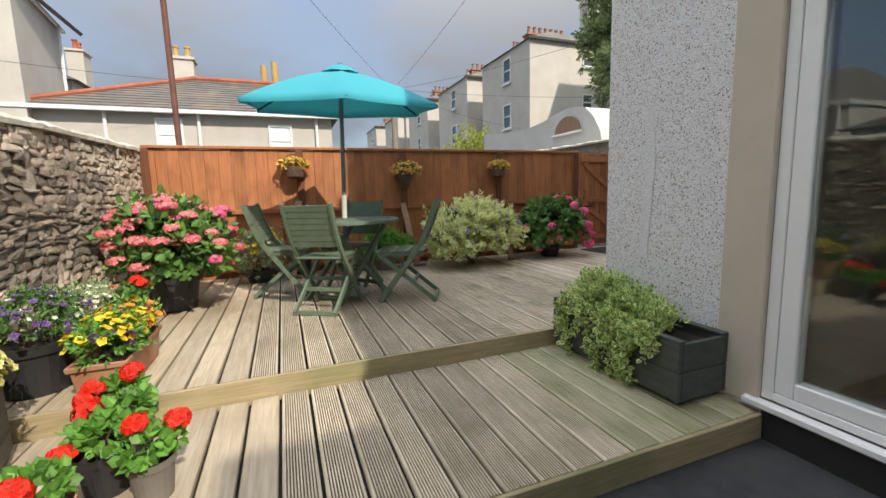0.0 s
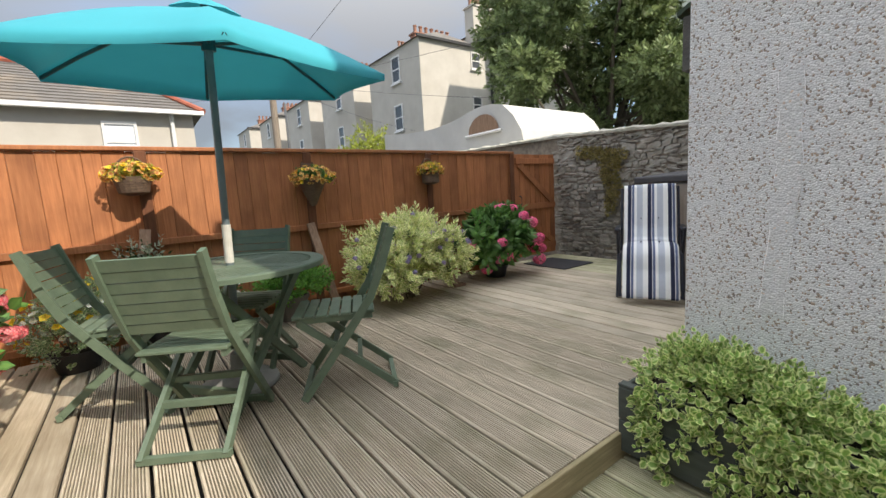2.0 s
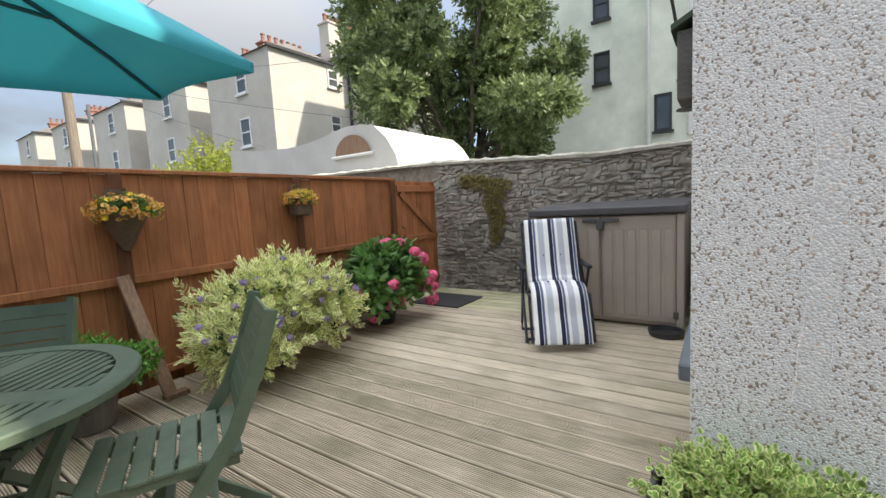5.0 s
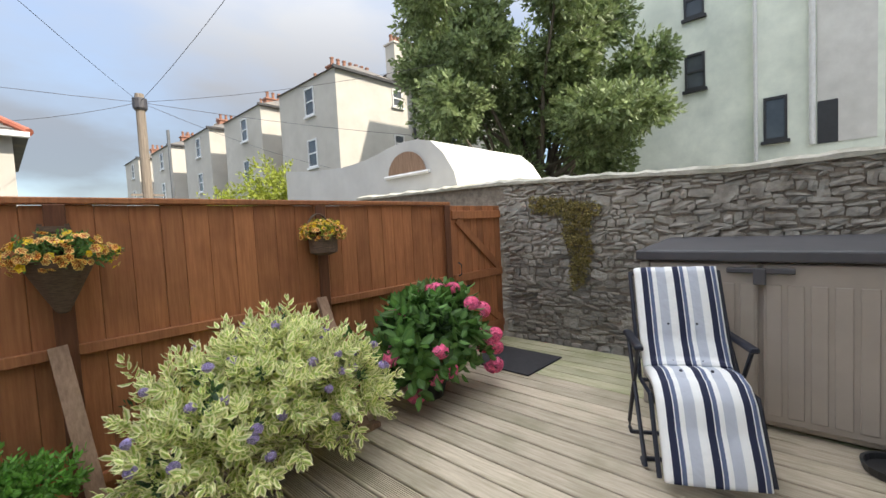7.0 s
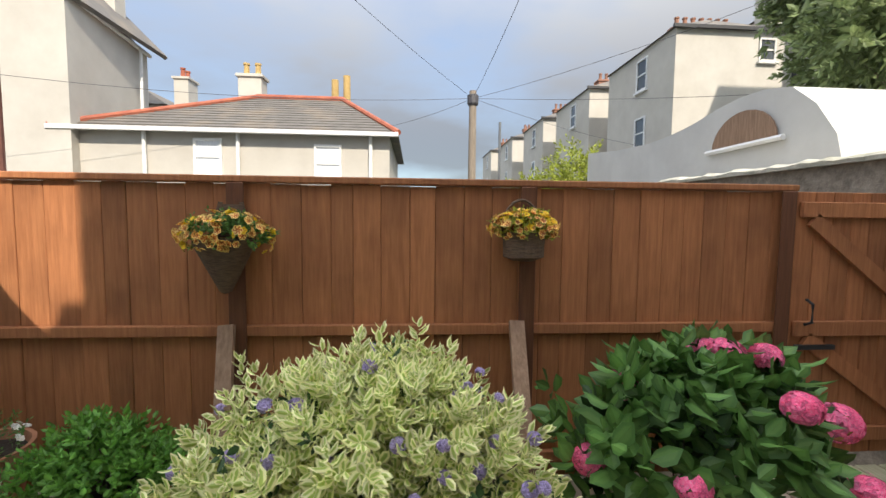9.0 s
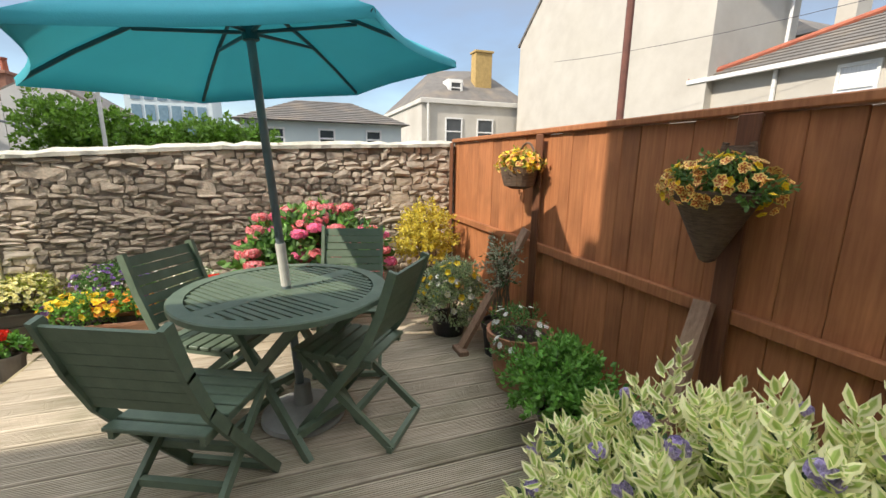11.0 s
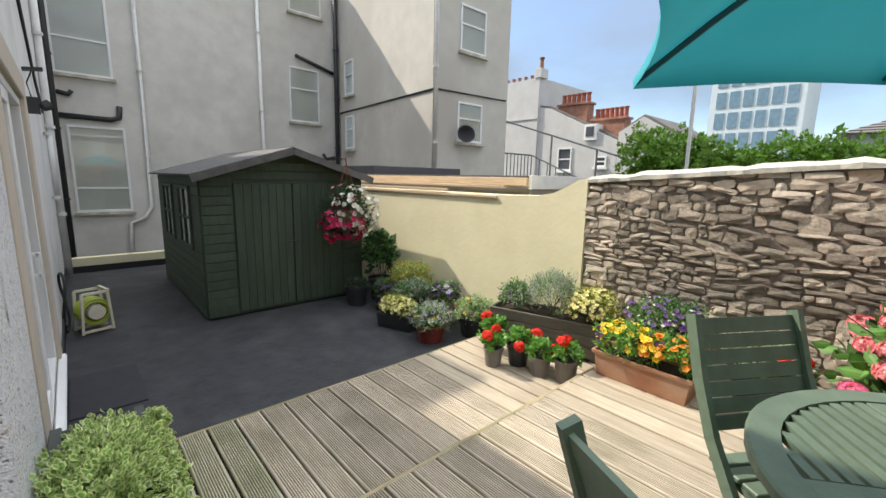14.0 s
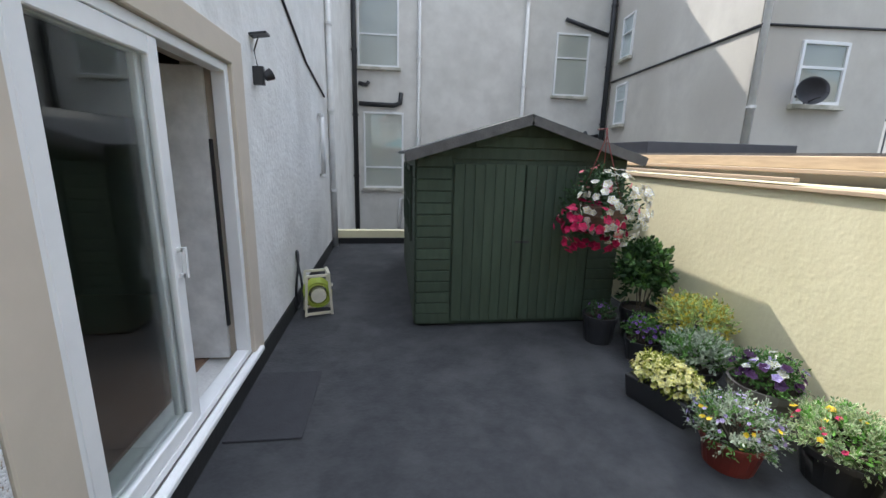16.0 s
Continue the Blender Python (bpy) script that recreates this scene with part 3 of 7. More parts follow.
struct("wall_house_west", bm, M_artex, "white rough-rendered house wall", "wall")
bm = bmesh.new()
slab_with_holes(bm, 0, X_HOUSE - 0.012, X_HOUSE + 0.28, -0.438, 1.509, 0.20, 2.238, [(-0.25, 1.305, 0.20, 2.08)])
bevel(bm, 0.006)
struct("door_surround", bm, M_beige, "beige smooth painted surround of the patio door", "trim")
bm = bmesh.new()
slab_with_holes(bm, 1, Y_HOUSE - 0.3, Y_HOUSE, X_HOUSE + 0.302, 9.5, -1.2, H_HOUSE + 0.9, [(3.2, 4.36, 0.74, 2.1)])
struct("wall_house_north", bm, M_artex, "white rough-rendered side wall of the house", "wall")
# Unseen parapet, added above the north wall to keep the fence shaded.
struct("shade_parapet_corner", bbox(X_HOUSE, Y_HOUSE - 0.3, H_HOUSE + 0.002, X_HOUSE + 0.3, Y_HOUSE, H_HOUSE + 0.9, 0), M_pebble, "unseen parapet end added to shade the fence", "wall")
struct("house_roof", bbox(X_HOUSE - 0.1, Y_REAR + 0.002, H_HOUSE - 0.06, 9.6, Y_HOUSE - 0.302, H_HOUSE, 0), M_slate, "dark slate house roof", "roof")
struct("wall_house_rear", bbox(X_HOUSE, -9.0, -1.2, X_HOUSE + 0.3, Y_REAR - 0.001, H_REAR, 0), M_artex, "white rough-rendered rear part of the house wall", "wall")
# Unseen step and roof, added to complete the taller shadow-casting rear part.
struct("wall_house_step", bbox(X_HOUSE + 0.302, Y_REAR - 0.3, -1.2, 9.5, Y_REAR - 0.001, H_REAR, 0), M_artex, "unseen wall added to close the taller rear part", "wall")
struct("house_roof_rear", bbox(X_HOUSE - 0.1, -9.0, H_REAR + 0.001, 9.6, Y_REAR + 0.05, H_REAR + 0.06, 0), M_slate, "unseen dark slate roof added over the taller rear part", "roof")
struct("band_bitumen", bbox(X_HOUSE - 0.014, -4.6, Z_BLK - 0.02, X_HOUSE - 0.001, 1.28, 0.205, 0), M_tar_and_shade, "black bitumen band at the foot of the wall", "trim")
struct("band_bitumen_side", bbox(X_HOUSE + 0.1, Y_HOUSE + 0.001, Z_UP - 0.05, 5.4, Y_HOUSE + 0.012, Z_UP + 0.09, 0), M_tar_and_shade, "black bitumen band at the foot of the side wall", "trim")
struct("house_wall_back", bbox(9.5, -9.0, -1.2, 9.8, Y_HOUSE, H_HOUSE - 0.062, 0), M_artex, "plain far wall of the house", "wall")
# the room behind the patio door
struct("room_floor", bbox(X_HOUSE + 0.3, -1.6, 0.10, 6.5, 2.05, 0.22, 0), M_floor_in, "brown wooden floor inside the dining room", "floor")
# The room's dimness is put into the wall and ceiling colour.
struct("room_wall_far", bbox(6.5, -1.7, 0.1, 6.6, 2.06, 2.7, 0), M_dark, "inner wall of the dining room, its dimness put into the colour", "wall")
struct("room_wall_south", bbox(X_HOUSE + 0.3, -1.7, 0.1, 6.5, -1.6, 2.7, 0), M_dark, "side wall of the dining room, its dimness put into the colour", "wall")
struct("room_ceiling", bbox(X_HOUSE + 0.3, -1.7, 2.6, 6.6, 2.06, 2.7, 0), M_dark, "ceiling of the dining room, its dimness put into the colour", "ceiling")

# tall buildings to the south
def prism(pts, z0, z1):
    bm = bmesh.new()
    lo = [bm.verts.new((x, y, z0)) for x, y in pts]
    hi = [bm.verts.new((x, y, z1)) for x, y in pts]
    n = len(pts)
    for k in range(n):
        bm.faces.new((lo[k], lo[(k + 1) % n], hi[(k + 1) % n], hi[k]))
    bm.faces.new(lo[::-1])
    bm.faces.new(hi)
    bmesh.ops.recalc_face_normals(bm, faces=bm.faces[:])
    return bm


struct("building_south", prism([(0.55, -9.0), (9.8, -9.0), (9.8, -15), (0.55, -15)], -1.2, 8.0), M_render, "tall grey cement-rendered rear wall", "building")
struct("building_south_low", prism([(-4.6, -9.002), (0.55, -9.002), (0.55, -15), (-4.6, -15)], -1.2, 7.6), M_render, "grey cement-rendered rear wall", "building")
struct("building_wing", prism([(-3.66, -3.5), (-4.30, -9.0), (-9.0, -9.0), (-6.17, -3.5)], -1.2, 9.0), M_render2, "tall warm grey rendered rear wing", "building")
struct("yard_floor", bbox(X_WEST, -9.0, -1.2, X_HOUSE, -4.72, -0.7, 0), M_grass, "lower back yard behind the kerb", "floor")
struct("kerb_wall", bbox(X_WEST, -4.72, -0.7, X_HOUSE - 0.002, -4.6, 0.29, 0.008), M_yellow, "low cream painted kerb wall", "wall")
struct("kerb_band", bbox(X_WEST, -4.6, 0.0, X_HOUSE - 0.016, -4.588, 0.16, 0), M_tar_and_shade, "black bitumen band at the kerb", "trim")

# ---- plants ----
def leaf_mesh(name, items, mat, parent, label="", kind="stuff"):
    """Leaves or petals. items: arrays of base, way, side, length, width, fold. Oval, with the rim marked."""
    base, way, side, ln, wd, fold = items
    n = len(base)
    up = np.cross(side, way)
    tip = base + way * ln[:, None] - up * (ln * fold * 0.6)[:, None]
    lift = up * (wd * fold)[:, None]
    me = bpy.data.meshes.new(name)
    if n > 30000:
        mid = base + way * (ln * 0.5)[:, None]
        lf, rt = mid + side * (wd * 0.5)[:, None] + lift, mid - side * (wd * 0.5)[:, None] + lift
        v, rim = np.stack([base, lf, mid, rt, tip], 1), [0.55, 1.0, 0.0, 1.0, 0.9]
        quads = ((0, 2, 1), (0, 3, 2), (1, 2, 4), (2, 3, 4))
    else:
        m1, m2 = base + way * (ln * 0.28)[:, None], base + way * (ln * 0.66)[:, None] - up * (ln * fold * 0.2)[:, None]
        s1, s2 = side * (wd * 0.43)[:, None], side * (wd * 0.46)[:, None]
        v, rim = np.stack([base, m1 + s1 + lift, m1, m1 - s1 + lift, m2 + s2 + lift, m2, m2 - s2 + lift, tip], 1), [0.55, 1.0, 0.0, 1.0, 1.0, 0.0, 1.0, 0.9]
        quads = ((0, 2, 1), (0, 3, 2), (1, 2, 5), (1, 5, 4), (2, 3, 6), (2, 6, 5), (4, 5, 7), (5, 6, 7))
    c = v.shape[1]
    k = np.arange(n) * c
    f = np.concatenate([np.stack([k + q[0], k + q[1], k + q[2]], 1) for q in quads])
    me.from_pydata(v.reshape(-1, 3).tolist(), [], f.tolist())
    a = me.attributes.new("rim", "FLOAT", "POINT")
    a.data.foreach_set("value", np.tile(rim, n).astype(np.float32))
    me.materials.append(mat)
    ob = new(name, me)
    ob.parent = parent
    if label:
        ob["label"] = label
    if kind:
        ob["kind"] = kind
    return ob


def unit(a):
    return a / np.maximum(np.linalg.norm(a, axis=-1, keepdims=True), 1e-9)


def shoots(rng, blobs, n, length, per, leaf, width, spread=0.9, upward=0.35, fold=0.15, low=-0.5, jit=0.35, depth=0.25):
    """Leafy shoots over ellipsoids (x, y, z, rx, ry, rz): each a short stem with leaves round it."""
    vol = np.array([b[3] * b[4] + b[4] * b[5] + b[3] * b[5] for b in blobs])
    pick = rng.choice(len(blobs), n, p=vol / vol.sum())
    B = np.array(blobs, float)[pick]
    d = unit(rng.normal(size=(n, 3)))
    d[:, 2] = np.where(d[:, 2] < low, -d[:, 2], d[:, 2])
    rad = 1 - depth * rng.random(n) ** 1.5
    rad *= 1 + 0.10 * rng.normal(size=n)
    root = B[:, :3] + d * B[:, 3:] * rad[:, None]
    out = unit(d / B[:, 3:] + np.array([0, 0, upward / B[:, 5].mean()]) + jit * rng.normal(size=(n, 3)) / B[:, 3:].mean())
    sl = length * (0.6 + 0.8 * rng.random(n))
    a = unit(np.cross(out, rng.normal(size=(n, 3))))
    b = np.cross(out, a)
    bs, ws, sd, ln, wd = [], [], [], [], []
    for k in range(per):
        f = (k + 0.5) / per
        ang = k * 2.4 + rng.random(n) * 0.7
        rd = a * np.cos(ang)[:, None] + b * np.sin(ang)[:, None]
        w = unit(rd * spread + out * (0.35 + 0.9 * f) + 0.15 * rng.normal(size=(n, 3)))
        bs.append(root + out * (sl * (f - 0.5))[:, None])
        ws.append(w)
        sd.append(unit(np.cross(out, w) + 0.15 * rng.normal(size=(n, 3))))
        s = leaf * (0.7 + 0.6 * rng.random(n)) * (1.1 - 0.45 * f)
        ln.append(s)
        wd.append(s * width)
    bs, ws, sd, ln, wd = [np.concatenate(q) for q in (bs, ws, sd, ln, wd)]
    sd = unit(sd - ws * (sd * ws).sum(1, keepdims=True))
    return bs, ws, sd, ln, wd, np.full(len(bs), fold)


def surface(rng, blobs, n, low=-0.2, grow=1.04, up=0.3):
    """Points on the outside of ellipsoids, with the way out."""
    vol = np.array([b[3] * b[4] + b[4] * b[5] + b[3] * b[5] for b in blobs])
    B = np.array(blobs, float)[rng.choice(len(blobs), n, p=vol / vol.sum())]
    d = unit(rng.normal(size=(n, 3)))
    d[:, 2] = np.where(d[:, 2] < low, -d[:, 2], d[:, 2])
    p = B[:, :3] + d * B[:, 3:] * (grow * (1 + 0.06 * rng.normal(size=n)))[:, None]
    return p, unit(d / B[:, 3:] + np.array([0, 0, up / B[:, 5].mean()]) + 0.35 * rng.normal(size=(n, 3)) / B[:, 3:].mean())


def blooms(rng, pts, ways, r, petals=5, cup=0.35, width=0.95):
    """Open flowers: a ring of petals round each point."""
    n = len(pts)
    a = unit(np.cross(ways, rng.normal(size=(n, 3))))
    b = np.cross(ways, a)
    bs, ws, sd, ln, wd = [], [], [], [], []
    s = r * (0.8 + 0.4 * rng.random(n))
    for k in range(petals):
        an = 2 * math.pi * k / petals
        rd = a * math.cos(an) + b * math.sin(an)
        w = unit(rd + ways * cup)
        bs.append(pts)
        ws.append(w)
        sd.append(unit(np.cross(ways, rd)))
        ln.append(s)
        wd.append(s * width)
    bs, ws, sd, ln, wd = [np.concatenate(q) for q in (bs, ws, sd, ln, wd)]
    return bs, ws, sd, ln, wd, np.full(len(bs), -0.1)


def heads(rng, pts, ways, r, per, floret, petals=4, flat=0.85):
    """Round flower heads made of many florets."""
    n = len(pts)
    d = unit(rng.normal(size=(n, per, 3)))
    flip = (d * ways[:, None]).sum(-1) < -0.35
    d = np.where(flip[..., None], -d, d)
    rr = (r * (0.8 + 0.4 * rng.random(n)))[:, None, None]
    p = pts[:, None] + d * rr * np.array([1, 1, flat])
    return blooms(rng, p.reshape(-1, 3), d.reshape(-1, 3), floret, petals, 0.15, 1.0)


def pot(parent, r, h, mat, taper=0.78, z=0.0, label=""):
    bm = bmesh.new()
    lathe(bm, [(r * taper, z), (r * taper * 1.02, z + 0.01), (r * 0.96, z + h * 0.82), (r * 1.04, z + h * 0.83), (r * 1.06, z + h), (r * 0.97, z + h), (r * 0.93, z + h * 0.86)], 22)
    part("pot", bm, mat, parent, label, smooth=False)
    bm = bmesh.new()
    lathe(bm, [(r * 0.9, z + h * 0.80), (r * 0.93, z + h * 0.88), (0.001, z + h * 0.93)], 16)
    part("soil", bm, M_soil, parent)


def stems(parent, rng, blobs, z0, n, mat, r=0.005):
    bm = bmesh.new()
    for k in range(n):
        b = blobs[k % len(blobs)]
        e = Vector((b[0] + rng.normal() * b[3] * 0.4, b[1] + rng.normal() * b[4] * 0.4, b[2] + b[5] * (0.2 + 0.5 * rng.random())))
        s = Vector((rng.normal() * 0.03, rng.normal() * 0.03, z0))
        tube(bm, [s, s.lerp(e, 0.5) + Vector((rng.normal() * 0.02, rng.normal() * 0.02, 0.02)), e], r, 5, r * 0.5)
    part("stems", bm, mat, parent)


def plant(name, x, y, z, label, category, seed, blobs, leaves, pots=None, flowers=(), turn=0, nstem=8, group=""):
    """A potted plant: pot, soil, stems, leaves and flowers, at its base."""
    rng = np.random.default_rng(seed)
    t = thing(name, pose(x, y, z, 0, 0, turn), label, category, group)
    if pots:
        pots(t)
    if nstem:
        stems(t, rng, blobs, 0.02 if not pots else min(b[2] - b[5] for b in blobs) - 0.03, nstem, M_bark)
    for mat, n, length, per, leaf, width, kw in leaves:
        leaf_mesh("leaves", shoots(rng, blobs, n, length, per, leaf, width, **kw), mat, t)
    for nm, mat, kind, n, r, kw in flowers:
        bl = kw.get("blobs", blobs)
        p, w = surface(rng, bl, n, kw.get("low", -0.2), kw.get("grow", 1.04), kw.get("up", 0.3))
        if kind == "bloom":
            leaf_mesh(nm, blooms(rng, p, w, r, kw.get("petals", 5), kw.get("cup", 0.35)), mat, t)
        else:
            for k in range(n):
                leaf_mesh("flower_head", heads(rng, p[k:k + 1], w[k:k + 1], r, kw.get("per", 45), kw.get("floret", 0.02), flat=kw.get("flat", 0.85)), mat, t, kind="")
    return t


def tub(r, h, mat, **kw):
    return lambda t: pot(t, r, h, mat, **kw)


# large plants along the fence
plant("hebe", 2.92, 5.03, Z_UP, "cream and green variegated hebe bush with mauve flowers", "shrub", 11,
      [(0, 0.05, 0.45, 0.60, 0.44, 0.38), (-0.34, -0.12, 0.34, 0.32, 0.32, 0.27), (0.34, -0.10, 0.40, 0.34, 0.30, 0.30), (0.05, 0.0, 0.56, 0.40, 0.34, 0.30)],
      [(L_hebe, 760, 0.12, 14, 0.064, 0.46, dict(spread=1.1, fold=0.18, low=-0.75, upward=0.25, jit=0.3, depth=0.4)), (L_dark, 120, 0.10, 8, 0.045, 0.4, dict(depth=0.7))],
      flowers=[("bloom", F_lav, "head", 46, 0.02, dict(per=26, floret=0.013, low=-0.3))], nstem=14)
plant("hydrangea", 4.24, 5.17, Z_UP, "pink mophead hydrangea with dark glossy leaves", "shrub", 12,
      [(0.02, 0, 0.46, 0.54, 0.38, 0.34), (-0.22, -0.10, 0.36, 0.36, 0.28, 0.28), (0.18, 0.06, 0.56, 0.30, 0.26, 0.28)],
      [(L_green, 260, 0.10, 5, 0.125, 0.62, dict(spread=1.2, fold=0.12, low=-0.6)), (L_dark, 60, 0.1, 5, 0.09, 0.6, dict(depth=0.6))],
      flowers=[("flower_heads", F_pink, "head", 24, 0.066, dict(per=90, floret=0.02, low=-0.8, grow=1.06, up=0.1, blobs=[(0.04, -0.20, 0.34, 0.50, 0.26, 0.26), (0.05, -0.12, 0.50, 0.50, 0.30, 0.32)]))], pots=tub(0.15, 0.14, M_pot_b), nstem=10)
plant("hydrangea", -0.30, 4.28, Z_UP, "large salmon pink lacecap hydrangea beside the stone wall", "shrub", 13,
      [(0.03, 0.0, 0.58, 0.44, 0.52, 0.34), (0.12, -0.30, 0.48, 0.34, 0.30, 0.28), (0.05, 0.28, 0.52, 0.30, 0.30, 0.28), (-0.02, -0.05, 0.72, 0.28, 0.36, 0.22)],
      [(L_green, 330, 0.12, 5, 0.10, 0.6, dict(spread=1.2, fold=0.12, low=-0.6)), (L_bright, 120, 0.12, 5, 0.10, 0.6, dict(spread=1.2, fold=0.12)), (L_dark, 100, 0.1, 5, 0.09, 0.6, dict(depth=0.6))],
      flowers=[("flower_heads", F_lace, "head", 78, 0.062, dict(per=40, floret=0.022, low=-0.35, grow=1.08, flat=0.38)), ("pink_heads", F_pink, "head", 16, 0.052, dict(per=34, floret=0.021, low=0.0, grow=1.1, flat=0.45))], pots=tub(0.21, 0.30, M_pot_b), nstem=14)
plant("golden_shrub", -0.42, 5.28, Z_UP, "golden yellow shrub in a pot by the wall corner", "shrub", 14,
      [(0, 0, 0.66, 0.30, 0.27, 0.27), (0.08, -0.05, 0.54, 0.24, 0.22, 0.2)],
      [(L_gold, 420, 0.09, 9, 0.034, 0.65, dict(spread=1.0))], pots=tub(0.16, 0.32, M_pot_b), nstem=10)
plant("variegated_bush", 0.34, 5.24, Z_UP, "silvery variegated bush with yellow blooms on top", "shrub", 15,
      [(0, 0, 0.30, 0.27, 0.25, 0.26), (0.06, 0.02, 0.42, 0.2, 0.2, 0.18)],
      [(L_vin, 360, 0.09, 8, 0.034, 0.6, dict(low=-0.8)), (L_silver, 120, 0.08, 7, 0.03, 0.6, dict(low=-0.8))],
      flowers=[("yellow_bloom", F_yel, "bloom", 46, 0.030, dict(low=0.4)), ("white_bloom", F_white, "bloom", 30, 0.024, dict(low=0.3))], pots=tub(0.15, 0.14, M_pot_b), nstem=8)
plant("sparse_shrub", 0.80, 5.46, Z_UP, "thin grey-green shrub in a dark pot", "shrub", 16,
      [(0, 0, 0.58, 0.20, 0.11, 0.26)],
      [(L_silver, 70, 0.10, 6, 0.04, 0.4, dict(depth=0.9)), (L_dark, 40, 0.10, 6, 0.035, 0.4, dict(depth=0.9))], pots=tub(0.13, 0.24, M_pot_b), nstem=16)
plant("daisy_pot", 1.22, 5.37, Z_UP, "terracotta pot of white daisies trailing over the rim", "potted plant", 17,
      [(0, -0.02, 0.40, 0.18, 0.17, 0.09), (0.12, -0.12, 0.30, 0.10, 0.10, 0.12)],
      [(L_green, 130, 0.07, 7, 0.026, 0.4, dict())], pots=tub(0.19, 0.36, M_terra, taper=0.68),
      flowers=[("daisy_bloom", F_white, "bloom", 26, 0.019, dict(petals=9, cup=0.1))], nstem=6)
plant("mint_pot", 1.82, 5.30, Z_UP, "bright green mint in a grey stone pot", "potted plant", 18,
      [(0, -0.03, 0.32, 0.26, 0.22, 0.15), (-0.20, -0.08, 0.26, 0.17, 0.15, 0.14), (0.20, -0.02, 0.30, 0.18, 0.15, 0.14), (0.03, -0.05, 0.42, 0.14, 0.13, 0.11), (-0.12, 0.02, 0.38, 0.12, 0.12, 0.12)],
      [(L_bright, 380, 0.10, 8, 0.042, 0.55, dict(low=-0.6))], pots=tub(0.15, 0.22, M_pot_g), nstem=10)

# stone wall side
def trough(t):
    bm = bmesh.new()
    n = ((-0.11, -0.30), (0.11, -0.30), (0.11, 0.30), (-0.11, 0.30))
    rows = []
    for s, z in ((0.88, 0), (1.0, 0.15), (1.10, 0.152), (1.12, 0.18), (1.0, 0.18), (0.94, 0.14)):
        rows.append([bm.verts.new((x * s, y * (1 + (s - 1) * 0.5), z)) for x, y in n])
    for a, b in zip(rows, rows[1:]):
        for k in range(4):
            bm.faces.new((a[k], a[(k + 1) % 4], b[(k + 1) % 4], b[k]))
    bm.faces.new(rows[0][::-1])
    bevel(bm, 0.004)
    part("trough", bm, M_terra, t, "weathered terracotta trough")
    part("soil", bbox(-0.10, -0.285, 0.10, 0.10, 0.285, 0.155, 0), M_soil, t)


TB = [(0, -0.15, 0.25, 0.15, 0.20, 0.12), (0, 0.15, 0.25, 0.15, 0.20, 0.12)]
plant("pansy_trough", -0.24, 2.76, Z_UP, "terracotta trough of yellow, orange and purple pansies", "planter", 21, TB,
      [(L_bright, 240, 0.08, 7, 0.032, 0.55, dict(low=-0.6))], pots=trough, nstem=0,
      flowers=[("yellow_bloom", F_yel, "bloom", 120, 0.024, dict(blobs=[TB[0], (0.05, 0.03, 0.25, 0.10, 0.14, 0.10)], low=0.0)),
               ("orange_bloom", F_oran, "bloom", 85, 0.025, dict(blobs=[TB[1]], low=0.0)), ("purple_bloom", F_dkpurp, "bloom", 14, 0.03, dict(low=0.1))])
plant("viola_pot", -0.59, 2.74, Z_UP, "tub of small purple violas by the stone wall", "potted plant", 22,
      [(0, 0, 0.36, 0.20, 0.27, 0.14)], [(L_green, 260, 0.08, 8, 0.028, 0.5, dict(low=-0.6))], pots=tub(0.17, 0.26, M_pot_b),
      flowers=[("viola_bloom", F_purp, "bloom", 110, 0.019, dict(low=0.0)), ("white_bloom", F_white, "bloom", 26, 0.013, dict(low=0.0))])
plant("cream_flower_pot", -0.56, 3.30, Z_UP, "pot of small white flowers behind the trough", "potted plant", 23,
      [(0, 0, 0.30, 0.17, 0.22, 0.12)], [(L_vin, 170, 0.08, 8, 0.028, 0.5, dict(low=-0.6))], pots=tub(0.15, 0.20, M_pot_b),
      flowers=[("white_bloom", F_white, "bloom", 50, 0.017, dict(low=0.1))])
plant("geranium_pot", -0.36, 3.45, Z_UP, "small pot with a scarlet geranium", "potted plant", 24,
      [(0, 0, 0.30, 0.09, 0.09, 0.07)], [(L_green, 40, 0.05, 5, 0.05, 0.9, dict())], pots=tub(0.085, 0.2, M_pot_b),
      flowers=[("flower_heads", F_red, "head", 4, 0.04, dict(per=26, floret=0.022, low=0.4, grow=1.5))], nstem=4)

# long wooden planter on the lower deck
PLM = pose(-0.54, 1.80, Z_LOW, 0, 0, 16)
lp = thing("wooden_planter", PLM, "long brown-green slatted wooden planter on the deck", "planter")
for k in range(3):
    z0 = 0.03 + k * 0.095
    for nm, q in (("front_board", (0.15, -0.48, z0, 0.172, 0.48, z0 + 0.09)), ("back_board", (-0.172, -0.48, z0, -0.15, 0.48, z0 + 0.09)),
                  ("end_board", (-0.149, -0.48, z0, 0.149, -0.458, z0 + 0.09)), ("end_board", (-0.149, 0.458, z0, 0.149, 0.48, z0 + 0.09))):
        part(nm, bbox(*q, 0.004), M_planter2, lp)
part("soil", bbox(-0.148, -0.455, 0.1, 0.148, 0.455, 0.27, 0), M_soil, lp)
for sx in (-0.14, 0.14):
    for sy in (-0.44, 0.44):
        part("foot", bbox(sx - 0.02, sy - 0.03, 0, sx + 0.02, sy + 0.03, 0.032, 0.002), M_planter2, lp)


def in_planter(name, s, label, seed, blobs, leaves, flowers=()):
    p = PLM @ Vector((0, s, 0.272))
    return plant(name, p.x, p.y, p.z, label, "plant", seed, blobs, leaves, None, flowers, 0, 8)


